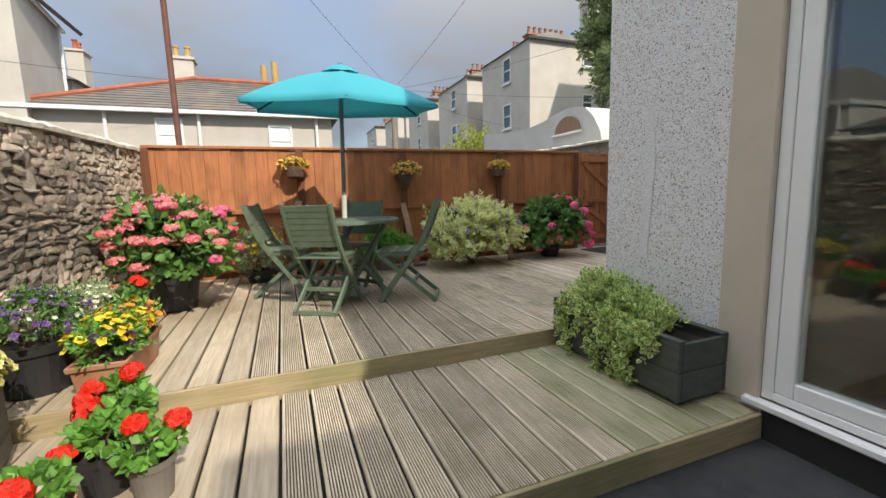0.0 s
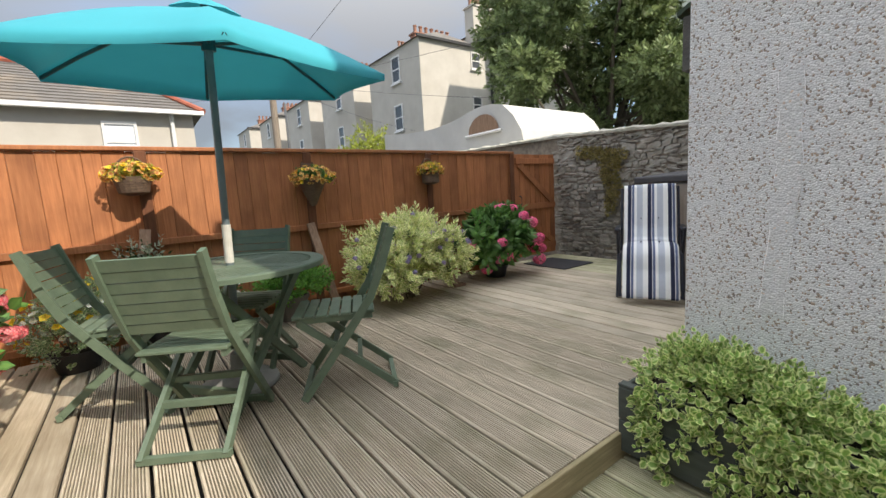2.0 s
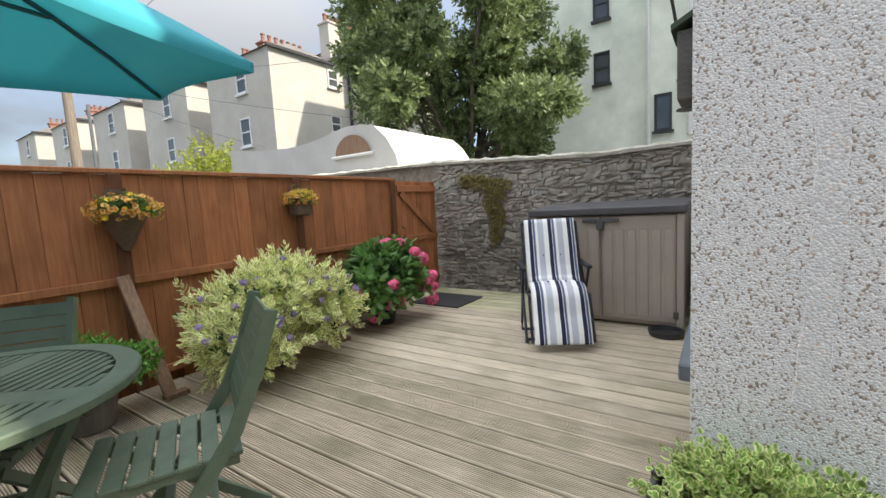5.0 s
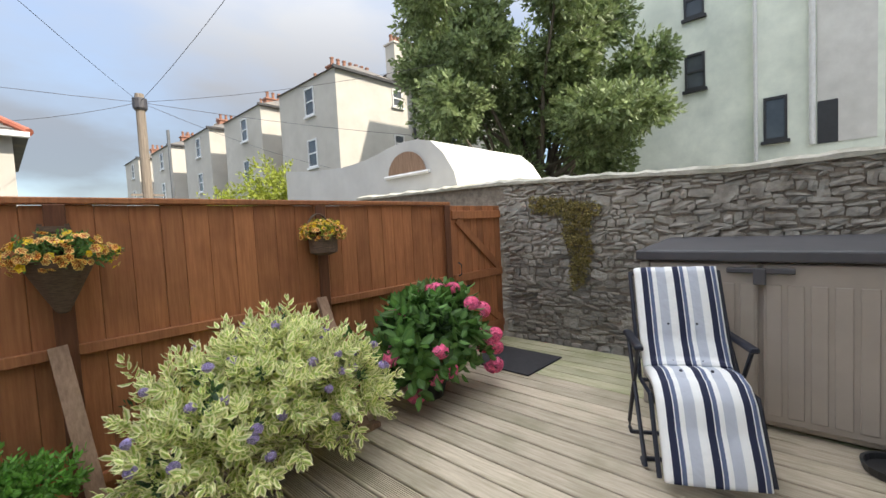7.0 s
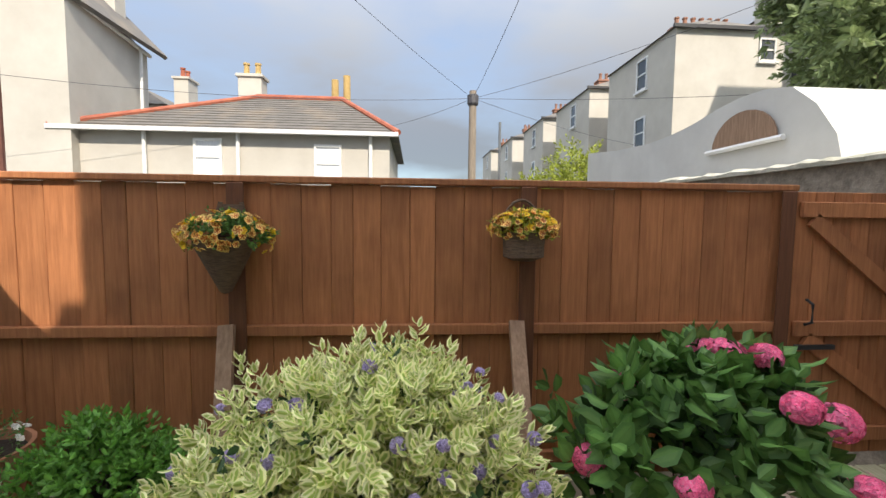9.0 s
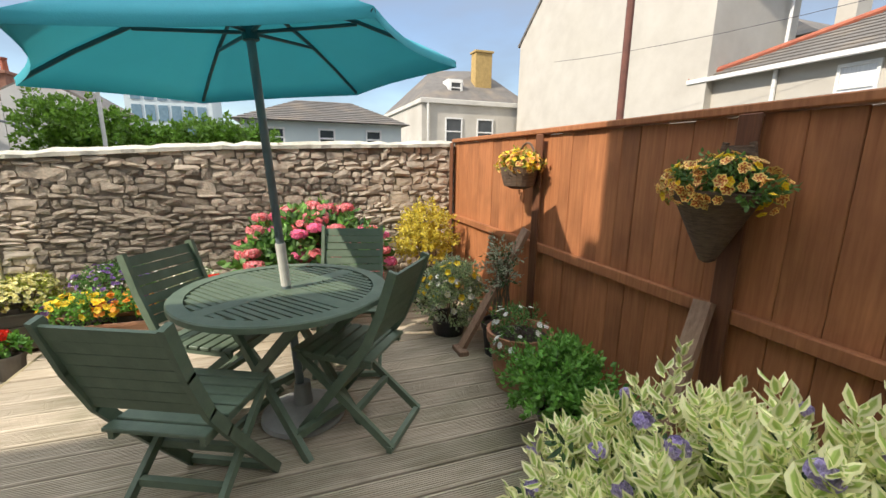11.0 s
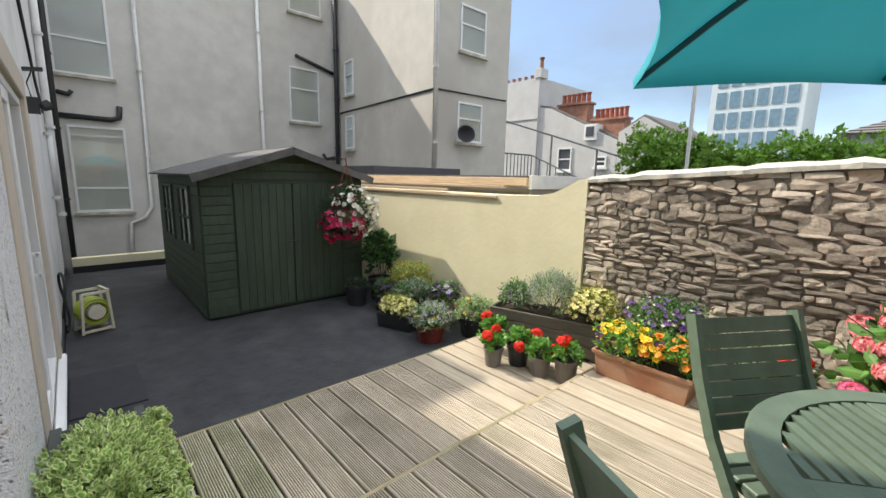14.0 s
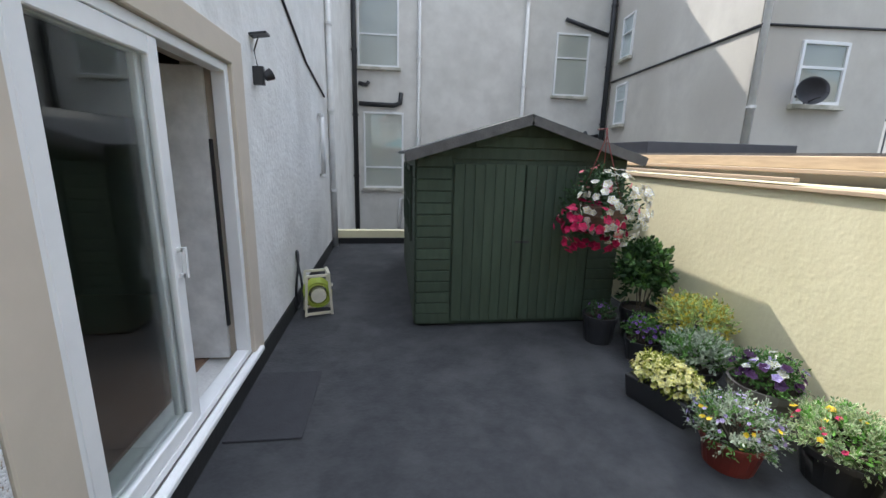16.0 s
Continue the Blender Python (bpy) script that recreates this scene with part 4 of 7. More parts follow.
in_planter("sage_plant", -0.30, "purple-green herb in the wooden planter", 31, [(0, 0, 0.12, 0.15, 0.14, 0.12)],
           [(L_green, 110, 0.08, 7, 0.03, 0.5, dict()), (L_silver, 40, 0.08, 7, 0.03, 0.5, dict())], [("bloom", F_purp, "bloom", 40, 0.013, dict(low=0.2))])
in_planter("lavender", 0.04, "grey-green feathery lavender in the wooden planter", 32, [(0, 0, 0.18, 0.20, 0.21, 0.18)],
           [(L_silver, 330, 0.10, 10, 0.038, 0.16, dict(upward=0.9, spread=0.6)), (L_green, 120, 0.10, 9, 0.035, 0.16, dict(upward=0.9, spread=0.6))])
in_planter("cream_blooms", 0.36, "pale yellow snapdragons in the wooden planter", 33, [(0, 0, 0.13, 0.21, 0.19, 0.15)],
           [(L_ylime, 150, 0.08, 7, 0.03, 0.5, dict())], [("bloom", F_cream, "bloom", 280, 0.020, dict(low=-0.3))])

for k, (x, y, mat, r, h) in enumerate(((0.13, 1.77, M_pot_g, 0.075, 0.15), (-0.04, 1.88, M_pot_b, 0.09, 0.16), (-0.02, 2.10, M_pot_g, 0.078, 0.15), (-0.08, 2.28, M_pot_g, 0.085, 0.17), (-0.10, 1.58, M_terra, 0.085, 0.17))):
    plant("geranium_pot", x, y, Z_LOW, "small pot of scarlet geraniums on the deck", "potted plant", 40 + k,
          [(0, 0, h + 0.05, 0.085, 0.085, 0.055)], [(L_bright, 24, 0.05, 5, 0.052, 0.9, dict(upward=0.2))], pots=tub(r, h, mat),
          flowers=[("flower_heads", F_red, "head", 2 + k % 2, 0.040, dict(per=34, floret=0.022, low=0.5, grow=1.5))], nstem=4, group="geranium pots on the deck")

# pots on the felt floor
def oblong(lx, ly, h, mat):
    def make(t):
        bm = bmesh.new()
        box(bm, -lx, -ly, 0, lx, ly, h)
        for v in bm.verts:
            if v.co.z < 0.01:
                v.co.x *= 0.86
                v.co.y *= 0.92
        bevel(bm, 0.012, 2)
        part("trough", bm, mat, t)
    return make


plant("primrose_trough", 0.02, 0.36, Z_BLK, "black trough of small cream flowers", "planter", 51, [(0, 0, 0.21, 0.13, 0.22, 0.11)],
      [(L_ylime, 200, 0.07, 8, 0.026, 0.5, dict(low=-0.6))], pots=oblong(0.11, 0.22, 0.16, M_pot_b), turn=20, flowers=[("bloom", F_cream, "bloom", 260, 0.020, dict(low=-0.2))])
plant("lobelia_pot", -0.02, 0.84, Z_BLK, "dark red pot of grey-blue lobelia", "potted plant", 52, [(0, 0, 0.23, 0.19, 0.19, 0.13)],
      [(L_silver, 210, 0.08, 8, 0.026, 0.4, dict(low=-0.7)), (L_green, 120, 0.08, 8, 0.026, 0.4, dict(low=-0.7))], pots=tub(0.15, 0.17, M_pot_r), flowers=[("bloom", F_lav, "bloom", 70, 0.012, dict()), ("yellow_bloom", F_yel, "bloom", 14, 0.014, dict())])
plant("green_tub", -0.46, 1.02, Z_BLK, "black tub of pale green trailing plants", "potted plant", 53, [(0, 0, 0.25, 0.20, 0.21, 0.11)],
      [(L_vin, 260, 0.08, 8, 0.03, 0.5, dict(low=-0.6)), (L_bright, 60, 0.08, 8, 0.03, 0.5, dict())], pots=tub(0.18, 0.20, M_pot_b), flowers=[("bloom", F_mag, "bloom", 16, 0.014, dict()), ("yellow_bloom", F_yel, "bloom", 8, 0.022, dict())])
plant("pansy_pot", -0.45, 0.56, Z_BLK, "brown pot of white and dark purple pansies", "potted plant", 54, [(0, 0, 0.33, 0.17, 0.17, 0.10)],
      [(L_green, 150, 0.08, 7, 0.03, 0.5, dict())], pots=tub(0.18, 0.28, M_pot_g), flowers=[("dark_bloom", F_dkpurp, "bloom", 24, 0.032, dict(low=0.1)), ("white_bloom", F_white, "bloom", 24, 0.028, dict(low=0.0)), ("mauve_bloom", F_lav, "bloom", 14, 0.028, dict(low=0.1))])
plant("grey_herb_pot", -0.28, 0.22, Z_BLK, "black pot of grey-green herb", "potted plant", 55, [(0, 0, 0.30, 0.19, 0.18, 0.11)],
      [(L_silver, 210, 0.08, 7, 0.034, 0.55, dict()), (L_green, 110, 0.08, 7, 0.034, 0.55, dict())], pots=tub(0.15, 0.22, M_pot_b))
plant("variegated_pot", -0.52, -0.14, Z_BLK, "pot of yellow variegated euonymus", "potted plant", 56, [(0, 0, 0.38, 0.22, 0.24, 0.14)],
      [(L_ivy, 200, 0.09, 8, 0.034, 0.55, dict()), (L_gold, 150, 0.09, 8, 0.032, 0.55, dict())], pots=tub(0.17, 0.28, M_pot_b))
plant("viola_pot", -0.22, -0.26, Z_BLK, "pot of dusky purple violas", "potted plant", 57, [(0, 0, 0.24, 0.14, 0.14, 0.11)],
      [(L_green, 110, 0.07, 7, 0.028, 0.5, dict())], pots=tub(0.13, 0.18, M_pot_b), flowers=[("viola_bloom", F_purp, "bloom", 50, 0.017, dict())])
plant("camellia", -0.42, -0.66, Z_BLK, "dark green shrub in a black pot beside the shed", "shrub", 58, [(0, 0, 0.62, 0.21, 0.20, 0.22), (0, 0, 0.45, 0.14, 0.14, 0.2)],
      [(L_dark, 110, 0.09, 6, 0.07, 0.6, dict()), (L_green, 50, 0.09, 6, 0.07, 0.6, dict())], pots=tub(0.15, 0.28, M_pot_b))
plant("viola_pot", -0.05, -0.62, Z_BLK, "black pot with a few mauve violas by the shed", "potted plant", 59, [(0, 0, 0.26, 0.11, 0.11, 0.07)],
      [(L_dark, 50, 0.06, 6, 0.03, 0.5, dict())], pots=tub(0.14, 0.24, M_pot_b), flowers=[("viola_bloom", F_purp, "bloom", 14, 0.018, dict())])

# hanging basket on the shed
hb = thing("hanging_basket", pose(0.02, -0.70, 1.17) @ Matrix.Scale(1.3, 4), "hanging basket of white, crimson and pink trailing flowers", "hanging basket")
rng = np.random.default_rng(61)
HB = [(0, 0, 0.0, 0.22, 0.20, 0.22), (0, 0, 0.12, 0.15, 0.15, 0.14)]
bm = bmesh.new()
lathe(bm, [(0.03, -0.14), (0.12, -0.10), (0.16, -0.02), (0.17, 0.04), (0.15, 0.04)], 18)
part("basket", bm, M_wicker, hb)
leaf_mesh("leaves", shoots(rng, HB, 190, 0.09, 7, 0.034, 0.5, low=-0.9), L_dark, hb)
for nm, mat, bl, k in (("white_bloom", F_white, [(-0.06, 0.06, 0.03, 0.20, 0.18, 0.20)], 120), ("crimson_bloom", F_mag, [(0.08, 0.06, -0.09, 0.18, 0.17, 0.14)], 90), ("pink_bloom", F_lace, HB, 18)):
    p, w = surface(rng, bl, k, -0.9, 1.1, 0.0)
    leaf_mesh(nm, blooms(rng, p, w, 0.028, 5, 0.3), mat, hb)
bm = bmesh.new()
for k in range(3):
    an = k * 2.1
    tube(bm, [(0.15 * math.cos(an), 0.15 * math.sin(an), 0.04), (0, 0, 0.46)], 0.003, 5)
tube(bm, [(0, 0, 0.46), (0.0, -0.01, 0.50), (0.0, -0.12, 0.50)], 0.006, 6)
part("chains", bm, M_pot_r, hb, "red cord and bracket")

# ivy planter beside the house
ip = thing("ivy_planter", pose(2.475, 1.935, Z_LOW), "dark grey-green wooden trough beside the house wall", "planter")
for k in range(2):
    z0 = 0.03 + k * 0.145
    for nm, q in (("front_board", (-0.165, -0.485, z0, -0.143, 0.485, z0 + 0.141)), ("back_board", (0.143, -0.485, z0, 0.165, 0.485, z0 + 0.141)),
                  ("end_board", (-0.142, -0.485, z0, 0.142, -0.463, z0 + 0.141)), ("end_board", (-0.142, 0.463, z0, 0.142, 0.485, z0 + 0.141))):
        part(nm, bbox(*q, 0.004), M_planter, ip)
for q in ((-0.165, -0.485, -0.125, 0.485), (0.125, -0.485, 0.165, 0.485)):
    part("rim_board", bbox(q[0], q[1], 0.317, q[2], q[3], 0.333, 0.003), M_planter, ip)
part("soil", bbox(-0.142, -0.46, 0.05, 0.142, 0.46, 0.27, 0), M_soil, ip)
for sy in (-0.42, 0.42):
    part("foot", bbox(-0.13, sy - 0.03, 0, 0.13, sy + 0.03, 0.031, 0.002), M_planter, ip)
iv = thing("ivy", pose(2.475, 1.935, Z_LOW + 0.27), "variegated trailing ivy spilling over the trough", "plant")
rng = np.random.default_rng(66)
IV = [(0.0, 0.12, 0.09, 0.16, 0.34, 0.13), (-0.02, -0.14, 0.05, 0.13, 0.20, 0.09), (0.03, 0.22, 0.12, 0.13, 0.20, 0.12)]
leaf_mesh("leaves", shoots(rng, IV, 420, 0.10, 8, 0.034, 0.85, low=-0.1, upward=0.2), L_ivy, iv)
tr = []
for k in range(34):
    y0 = rng.uniform(-0.33, 0.46)
    L = rng.uniform(0.04, 0.34) * (1.0 if y0 > -0.2 else 0.5)
    for s in np.linspace(0, 1, 7):
        tr.append((-0.165 - 0.035 * math.sin(s * 2.2) - 0.01 * rng.random(), y0 - 0.05 * s + 0.015 * rng.normal(), 0.08 - L * s, 0.022, 0.022, 0.025))
leaf_mesh("trailing_growth", shoots(rng, tr, 560, 0.03, 3, 0.036, 0.85, low=-1.1, upward=-0.3), L_ivy, iv)

# ---- garden furniture ----
def folding_chair(m):
    c = thing("folding_chair", m, "dark green slatted wooden folding garden chair", "chair", "chairs round the table")
    prof = [(-0.015, 0.885), (0.045, 0.70), (0.12, 0.53), (0.20, 0.415), (0.36, 0.20), (0.50, 0.015)]
    for s in (-1, 1):
        bm = bmesh.new()
        for (a, b) in zip(prof, prof[1:]):
            d = (Vector((b[0], 0, b[1])) - Vector((a[0], 0, a[1]))).normalized() * 0.006
            bar(bm, (a[0] - d.x, s * 0.20, a[1] - d.z), (b[0] + d.x, s * 0.20, b[1] + d.z), 0.022, 0.042, (1, 0, 0.6))
        part("stile", bm, M_green, c)
        bm = bmesh.new()
        bar(bm, (0.50, s * 0.172, 0.425), (0.012, s * 0.172, 0.02), 0.022, 0.036, (1, 0, 1))
        part("leg", bm, M_green, c)
        bm = bmesh.new()
        bar(bm, (0.115, s * 0.165, 0.425), (0.51, s * 0.165, 0.43), 0.02, 0.03)
        part("seat_rail", bm, M_green, c)
    for k in range(7):
        x = 0.13 + k * 0.062
        part("seat_slat", bbox(x - 0.026, -0.188, 0.442, x + 0.026, 0.188, 0.458, 0.003), M_green, c)
    for k in range(7):
        f = k / 6
        x, z = 0.098 - 0.108 * f, 0.565 + 0.285 * f
        bm = bmesh.new()
        bar(bm, (x, -0.19, z), (x, 0.19, z), 0.012, 0.0455 if k < 6 else 0.05, (-0.33, 0, 1))
        part("back_slat", bm, M_green, c)
    for x, z, w in ((0.02, 0.022, 0.19), (0.495, 0.03, 0.21), (0.33, 0.24, 0.21), (0.20, 0.175, 0.18)):
        bm = bmesh.new()
        bar(bm, (x, -w, z), (x, w, z), 0.026, 0.03)
        part("stretcher", bm, M_green, c)
    return c


chair = folding_chair(pose(0.805, 3.46, Z_UP, 0, 0, 58))
for x, y, a in ((0.36, 4.50, -14), (1.91, 3.60, 155), (1.46, 4.61, -127)):
    copy_thing(chair, pose(x, y, Z_UP, 0, 0, a))

table = thing("garden_table", pose(1.17, 4.06, Z_UP, 0, 0, 38) @ Matrix.Diagonal((1, 1, 0.965, 1)), "round dark green slatted wooden garden table", "table")
TR = 0.50
bm = bmesh.new()
ring = []
for k in range(48):
    an = 2 * math.pi * k / 48
    ring.append([bm.verts.new((r * math.cos(an), r * math.sin(an), z)) for r, z in ((0.43, 0.752), (TR - 0.006, 0.752), (TR, 0.746), (TR, 0.722), (0.43, 0.722))])
for k in range(48):
    a, b = ring[k], ring[(k + 1) % 48]
    for j in range(5):
        bm.faces.new((a[j], b[j], b[(j + 1) % 5], a[(j + 1) % 5]))
bmesh.ops.recalc_face_normals(bm, faces=bm.faces[:])
part("rim", bm, M_green, table)
for nm, q in (("cross_board", (-0.428, -0.045, 0.724, 0.428, 0.045, 0.749)), ("cross_board", (-0.045, 0.047, 0.724, 0.045, 0.428, 0.7485)), ("cross_board", (-0.045, -0.428, 0.724, 0.045, -0.047, 0.7485))):
    part(nm, bbox(*q, 0.003), M_green, table)
for k in range(10):
    y = 0.066 + k * 0.0365
    hw = math.sqrt(max(0.43 ** 2 - (y + 0.012) ** 2, 0))
    for s in (-1, 1):
        for e in (-1, 1):
            if hw > 0.08:
                x0, x1 = sorted((e * 0.047, e * hw))
                part("tabletop_slat", bbox(x0, s * y - 0.0125, 0.726, x1, s * y + 0.0125, 0.748, 0), M_green, table)
for a0 in (0.0, 90.0):
    for s in (-1, 1):
        bm = bmesh.new()
        off = s * (0.17 if a0 == 0 else 0.205)
        bar(bm, (-0.34, off, 0.70), (0.33, off * 1.0, 0.0), 0.026, 0.045, (1, 0, 1))
        bmesh.ops.transform(bm, matrix=pose(0, 0, 0, 0, 0, 0 if a0 == 0 else 180), verts=bm.verts[:])
        part("leg", bm, M_green, table)
for x, y, z in ((0.24, 0.17, 0.10), (-0.24, 0.205, 0.10), (0.32, 0.17, 0.70), (-0.32, 0.17, 0.70)):
    bm = bmesh.new()
    bar(bm, (x, -y, z), (x, y, z), 0.03, 0.04)
    part("rail", bm, M_green, table)

# parasol
AX = Vector((-0.005, -0.10, 1)).normalized()
CT = Vector((1.195, 4.01, 2.03))
um = thing("parasol", Matrix.Translation((1.155, 4.115, Z_UP)), "open teal canvas parasol with six ribs", "parasol")
O = Vector((1.155, 4.115, Z_UP))
U = Vector((0, 1, 0)).cross(AX).normalized()
V = AX.cross(U)
R0, ROT = 0.893, -0.631
APEX = CT + AX * 0.315 - O


def rim_at(k):
    an = ROT - k * math.pi / 3
    return CT + (U * math.cos(an) + V * math.sin(an)) * R0 - O


bm = bmesh.new()
NR = 8
for k in range(6):
    a, b = rim_at(k), rim_at(k + 1)
    g = []
    for i in range(NR + 1):
        f = 0.13 + 0.87 * i / NR
        row = []
        for j in range(9):
            h = j / 8
            p = APEX.lerp(a.lerp(b, h), f)
            w = 4 * h * (1 - h)
            p = p + (APEX - p).normalized() * (0.055 * w * f * f) - AX * (0.022 * w * f)
            p = p + AX * (0.035 * math.sin(math.pi * f)) 
            row.append(bm.verts.new(p))
        g.append(row)
    for i in range(NR):
        for j in range(8):
            bm.faces.new((g[i][j], g[i][j + 1], g[i + 1][j + 1], g[i + 1][j]))
bmesh.ops.remove_doubles(bm, verts=bm.verts[:], dist=1e-4)
bmesh.ops.recalc_face_normals(bm, faces=bm.faces[:])
hem = [e for e in bm.edges if e.is_boundary and (e.verts[0].co - APEX).length > 0.5]
ex = bmesh.ops.extrude_edge_only(bm, edges=hem)
for v in ex["geom"]:
    if isinstance(v, bmesh.types.BMVert):
        v.co -= AX * 0.03
part("canopy", bm, M_teal, um, "teal canvas canopy", smooth=True)
bm = bmesh.new()
for k in range(6):
    a, b = rim_at(k), rim_at(k + 1)
    rows = []
    for f, up in ((0.0, 0.05), (0.12, 0.045), (0.2, 0.028)):
        rows.append([bm.verts.new(APEX.lerp(a.lerp(b, h), f) + AX * (up + (0.012 if f == 0.2 and h == 0.5 else 0))) for h in (0, 0.5, 1)])
    for r, q in zip(rows, rows[1:]):
        for j in range(2):
            if r[j].co == r[j + 1].co:
                bm.faces.new((r[j], q[j + 1], q[j]))
            else:
                bm.faces.new((r[j], r[j + 1], q[j + 1], q[j]))
bmesh.ops.remove_doubles(bm, verts=bm.verts[:], dist=1e-4)
part("vent_cap", bm, M_teal, um, "teal canvas vent cap")
base = Vector((0, 0, 0.02))
d = (APEX - base)
bm = bmesh.new()
tube(bm, [base, base + d * 0.375], 0.021, 14)
part("lower_pole", bm, M_alu, um)
bm = bmesh.new()
tube(bm, [base + d * 0.355, base + d * 0.46], 0.0235, 14)
part("pole_sleeve", bm, M_polew, um, "white pole section above the table")
bm = bmesh.new()
tube(bm, [base + d * 0.46, APEX + AX * 0.05], 0.019, 14)
part("upper_pole", bm, M_alu, um)
hub = base + d * 0.915
bm = bmesh.new()
tube(bm, [hub - AX * 0.03, hub + AX * 0.03], 0.034, 12)
part("hub", bm, M_tealdk, um)
for k in range(6):
    t0 = rim_at(k)
    bm = bmesh.new()
    pts = [APEX.lerp(t0, f) + AX * (0.035 * math.sin(math.pi * max(f, 0.13)) - 0.016) for f in (0.03, 0.25, 0.5, 0.75, 0.995)]
    tube(bm, pts, 0.009, 6)
    rib = part("rib", bm, M_tealdk, um)
    bm = bmesh.new()
    tube(bm, [hub, pts[2] - AX * 0.01], 0.008, 6)
    part("strut", bm, M_tealdk, rib)
bm = bmesh.new()
lathe(bm, [(0.20, 0), (0.215, 0.012), (0.21, 0.035), (0.15, 0.065), (0.05, 0.085), (0.04, 0.2), (0.028, 0.2)], 28)
part("base", bm, M_base, um, "round grey concrete base")

# reclining lounger
LX = Vector((-0.882, -0.47, 0)).normalized()
lm = Matrix(((LX.x * 0.95, 0.47 * 0.98, 0, 4.76), (LX.y * 0.95, -0.882 * 0.98, 0, 3.54), (0, 0, 1, Z_UP), (0, 0, 0, 1)))
lg = thing("reclining_lounger", lm, "reclining garden lounger with navy striped cushion", "lounger")
spine = [(0.0, 1.0), (0.07, 0.83), (0.15, 0.63), (0.22, 0.49), (0.26, 0.45), (0.32, 0.45), (0.40, 0.455), (0.47, 0.44), (0.53, 0.38), (0.59, 0.26), (0.655, 0.12), (0.68, 0.05)]
pts, ds = [], [0]
for i in range(len(spine) - 1):
    for s in range(5):
        f = s / 5
        pts.append((spine[i][0] * (1 - f) + spine[i + 1][0] * f, spine[i][1] * (1 - f) + spine[i + 1][1] * f))
pts.append(spine[-1])
me = bpy.data.meshes.new("cushion")
vs, fs, ac = [], [], []
NW = 37
for i, (x, z) in enumerate(pts):
    x0, z0 = pts[max(i - 1, 0)]
    x1, z1 = pts[min(i + 1, len(pts) - 1)]
    t = Vector((x1 - x0, 0, z1 - z0)).normalized()
    nrm = Vector((-t.z, 0, t.x))
    if nrm.z < 0 and abs(t.z) < 0.3:
        nrm = -nrm
    nrm = Vector((abs(t.z), 0, t.x)) if True else nrm
    seam = abs(math.sin(i / len(pts) * math.pi * 5.0)) ** 0.45
    for j in range(NW):
        q = j / (NW - 1)
        th = 0.022 + 0.034 * (4 * q * (1 - q)) ** 0.35 * (0.5 + 0.5 * seam) - 0.010 * math.exp(-((q - 0.33) / 0.03) ** 2) * (1 - seam) - 0.010 * math.exp(-((q - 0.67) / 0.03) ** 2) * (1 - seam)
        p = Vector((x, (q - 0.5) * 0.45, z)) + nrm * th
        vs.append(tuple(p))
        ac.append(q)
    for j in range(NW):
        q = j / (NW - 1)
        vs.append((x - nrm.x * 0.012, (q - 0.5) * 0.45, z - nrm.z * 0.012))
        ac.append(q)
for i in range(len(pts) - 1):
    a, b = i * 2 * NW, (i + 1) * 2 * NW
    for j in range(NW - 1):
        fs.append((a + j, a + j + 1, b + j + 1, b + j))
        fs.append((a + NW + j, b + NW + j, b + NW + j + 1, a + NW + j + 1))
    fs.append((a, b, b + NW, a + NW))
    fs.append((a + NW - 1, a + 2 * NW - 1, b + 2 * NW - 1, b + NW - 1))
e = (len(pts) - 1) * 2 * NW
for j in range(NW - 1):
    fs.append((j, NW + j, NW + j + 1, j + 1))
    fs.append((e + j, e + j + 1, e + NW + j + 1, e + NW + j))
me.from_pydata(vs, [], fs)
at = me.attributes.new("across", "FLOAT", "POINT")
at.data.foreach_set("value", ac)
me.materials.append(M_stripe)
for f in me.polygons:
    f.use_smooth = True
ob = new("cushion", me)
ob.parent = lg
ob["label"] = "padded navy, grey and white striped cushion"
for i in (9, 16, 30, 42, 52):
    if i < len(pts):
        for q in (-0.075, 0.075):
            x, z = pts[i]
            bm = bmesh.new()
            bmesh.ops.create_uvsphere(bm, u_segments=8, v_segments=5, radius=0.009, matrix=Matrix.Translation((x + 0.036 if i < 20 else x + 0.01, q, z + (0.03 if i < 20 else 0.052))))
            part("button", bm, M_navy, lg)
for s in (-1, 1):
    y = s * 0.245
    bm = bmesh.new()
    tube(bm, [(-0.01, y, 0.98), (0.235, y, 0.40), (0.50, y, 0.41), (0.67, y, 0.06)], 0.012, 8)
    part("side_rail", bm, M_navy, lg)
    bm = bmesh.new()
    tube(bm, [(0.05, y + s * 0.03, 0.60), (0.50, y + s * 0.03, 0.02), (0.46, y + s * 0.03, 0.012), (0.40, y + s * 0.03, 0.012)], 0.012, 8)
    part("front_leg", bm, M_navy, lg)
    bm = bmesh.new()
    tube(bm, [(0.36, y + s * 0.03, 0.60), (0.02, y + s * 0.03, 0.05), (0.03, y + s * 0.03, 0.012), (0.09, y + s * 0.03, 0.012)], 0.012, 8)
    part("rear_leg", bm, M_navy, lg)
    bm = bmesh.new()
    box(bm, 0.02, y + s * 0.03 - 0.024, 0.60, 0.40, y + s * 0.03 + 0.024, 0.63)
    bevel(bm, 0.010, 2)
    part("armrest", bm, M_navy, lg, "dark plastic armrest")
for x, z in ((0.40, 0.012), (0.09, 0.012), (0.235, 0.39), (-0.01, 0.97)):
    bm = bmesh.new()
    tube(bm, [(x, -0.275 if z < 0.1 else -0.245, z), (x, 0.275 if z < 0.1 else 0.245, z)], 0.012, 8)
    part("crossbar", bm, M_navy, lg)

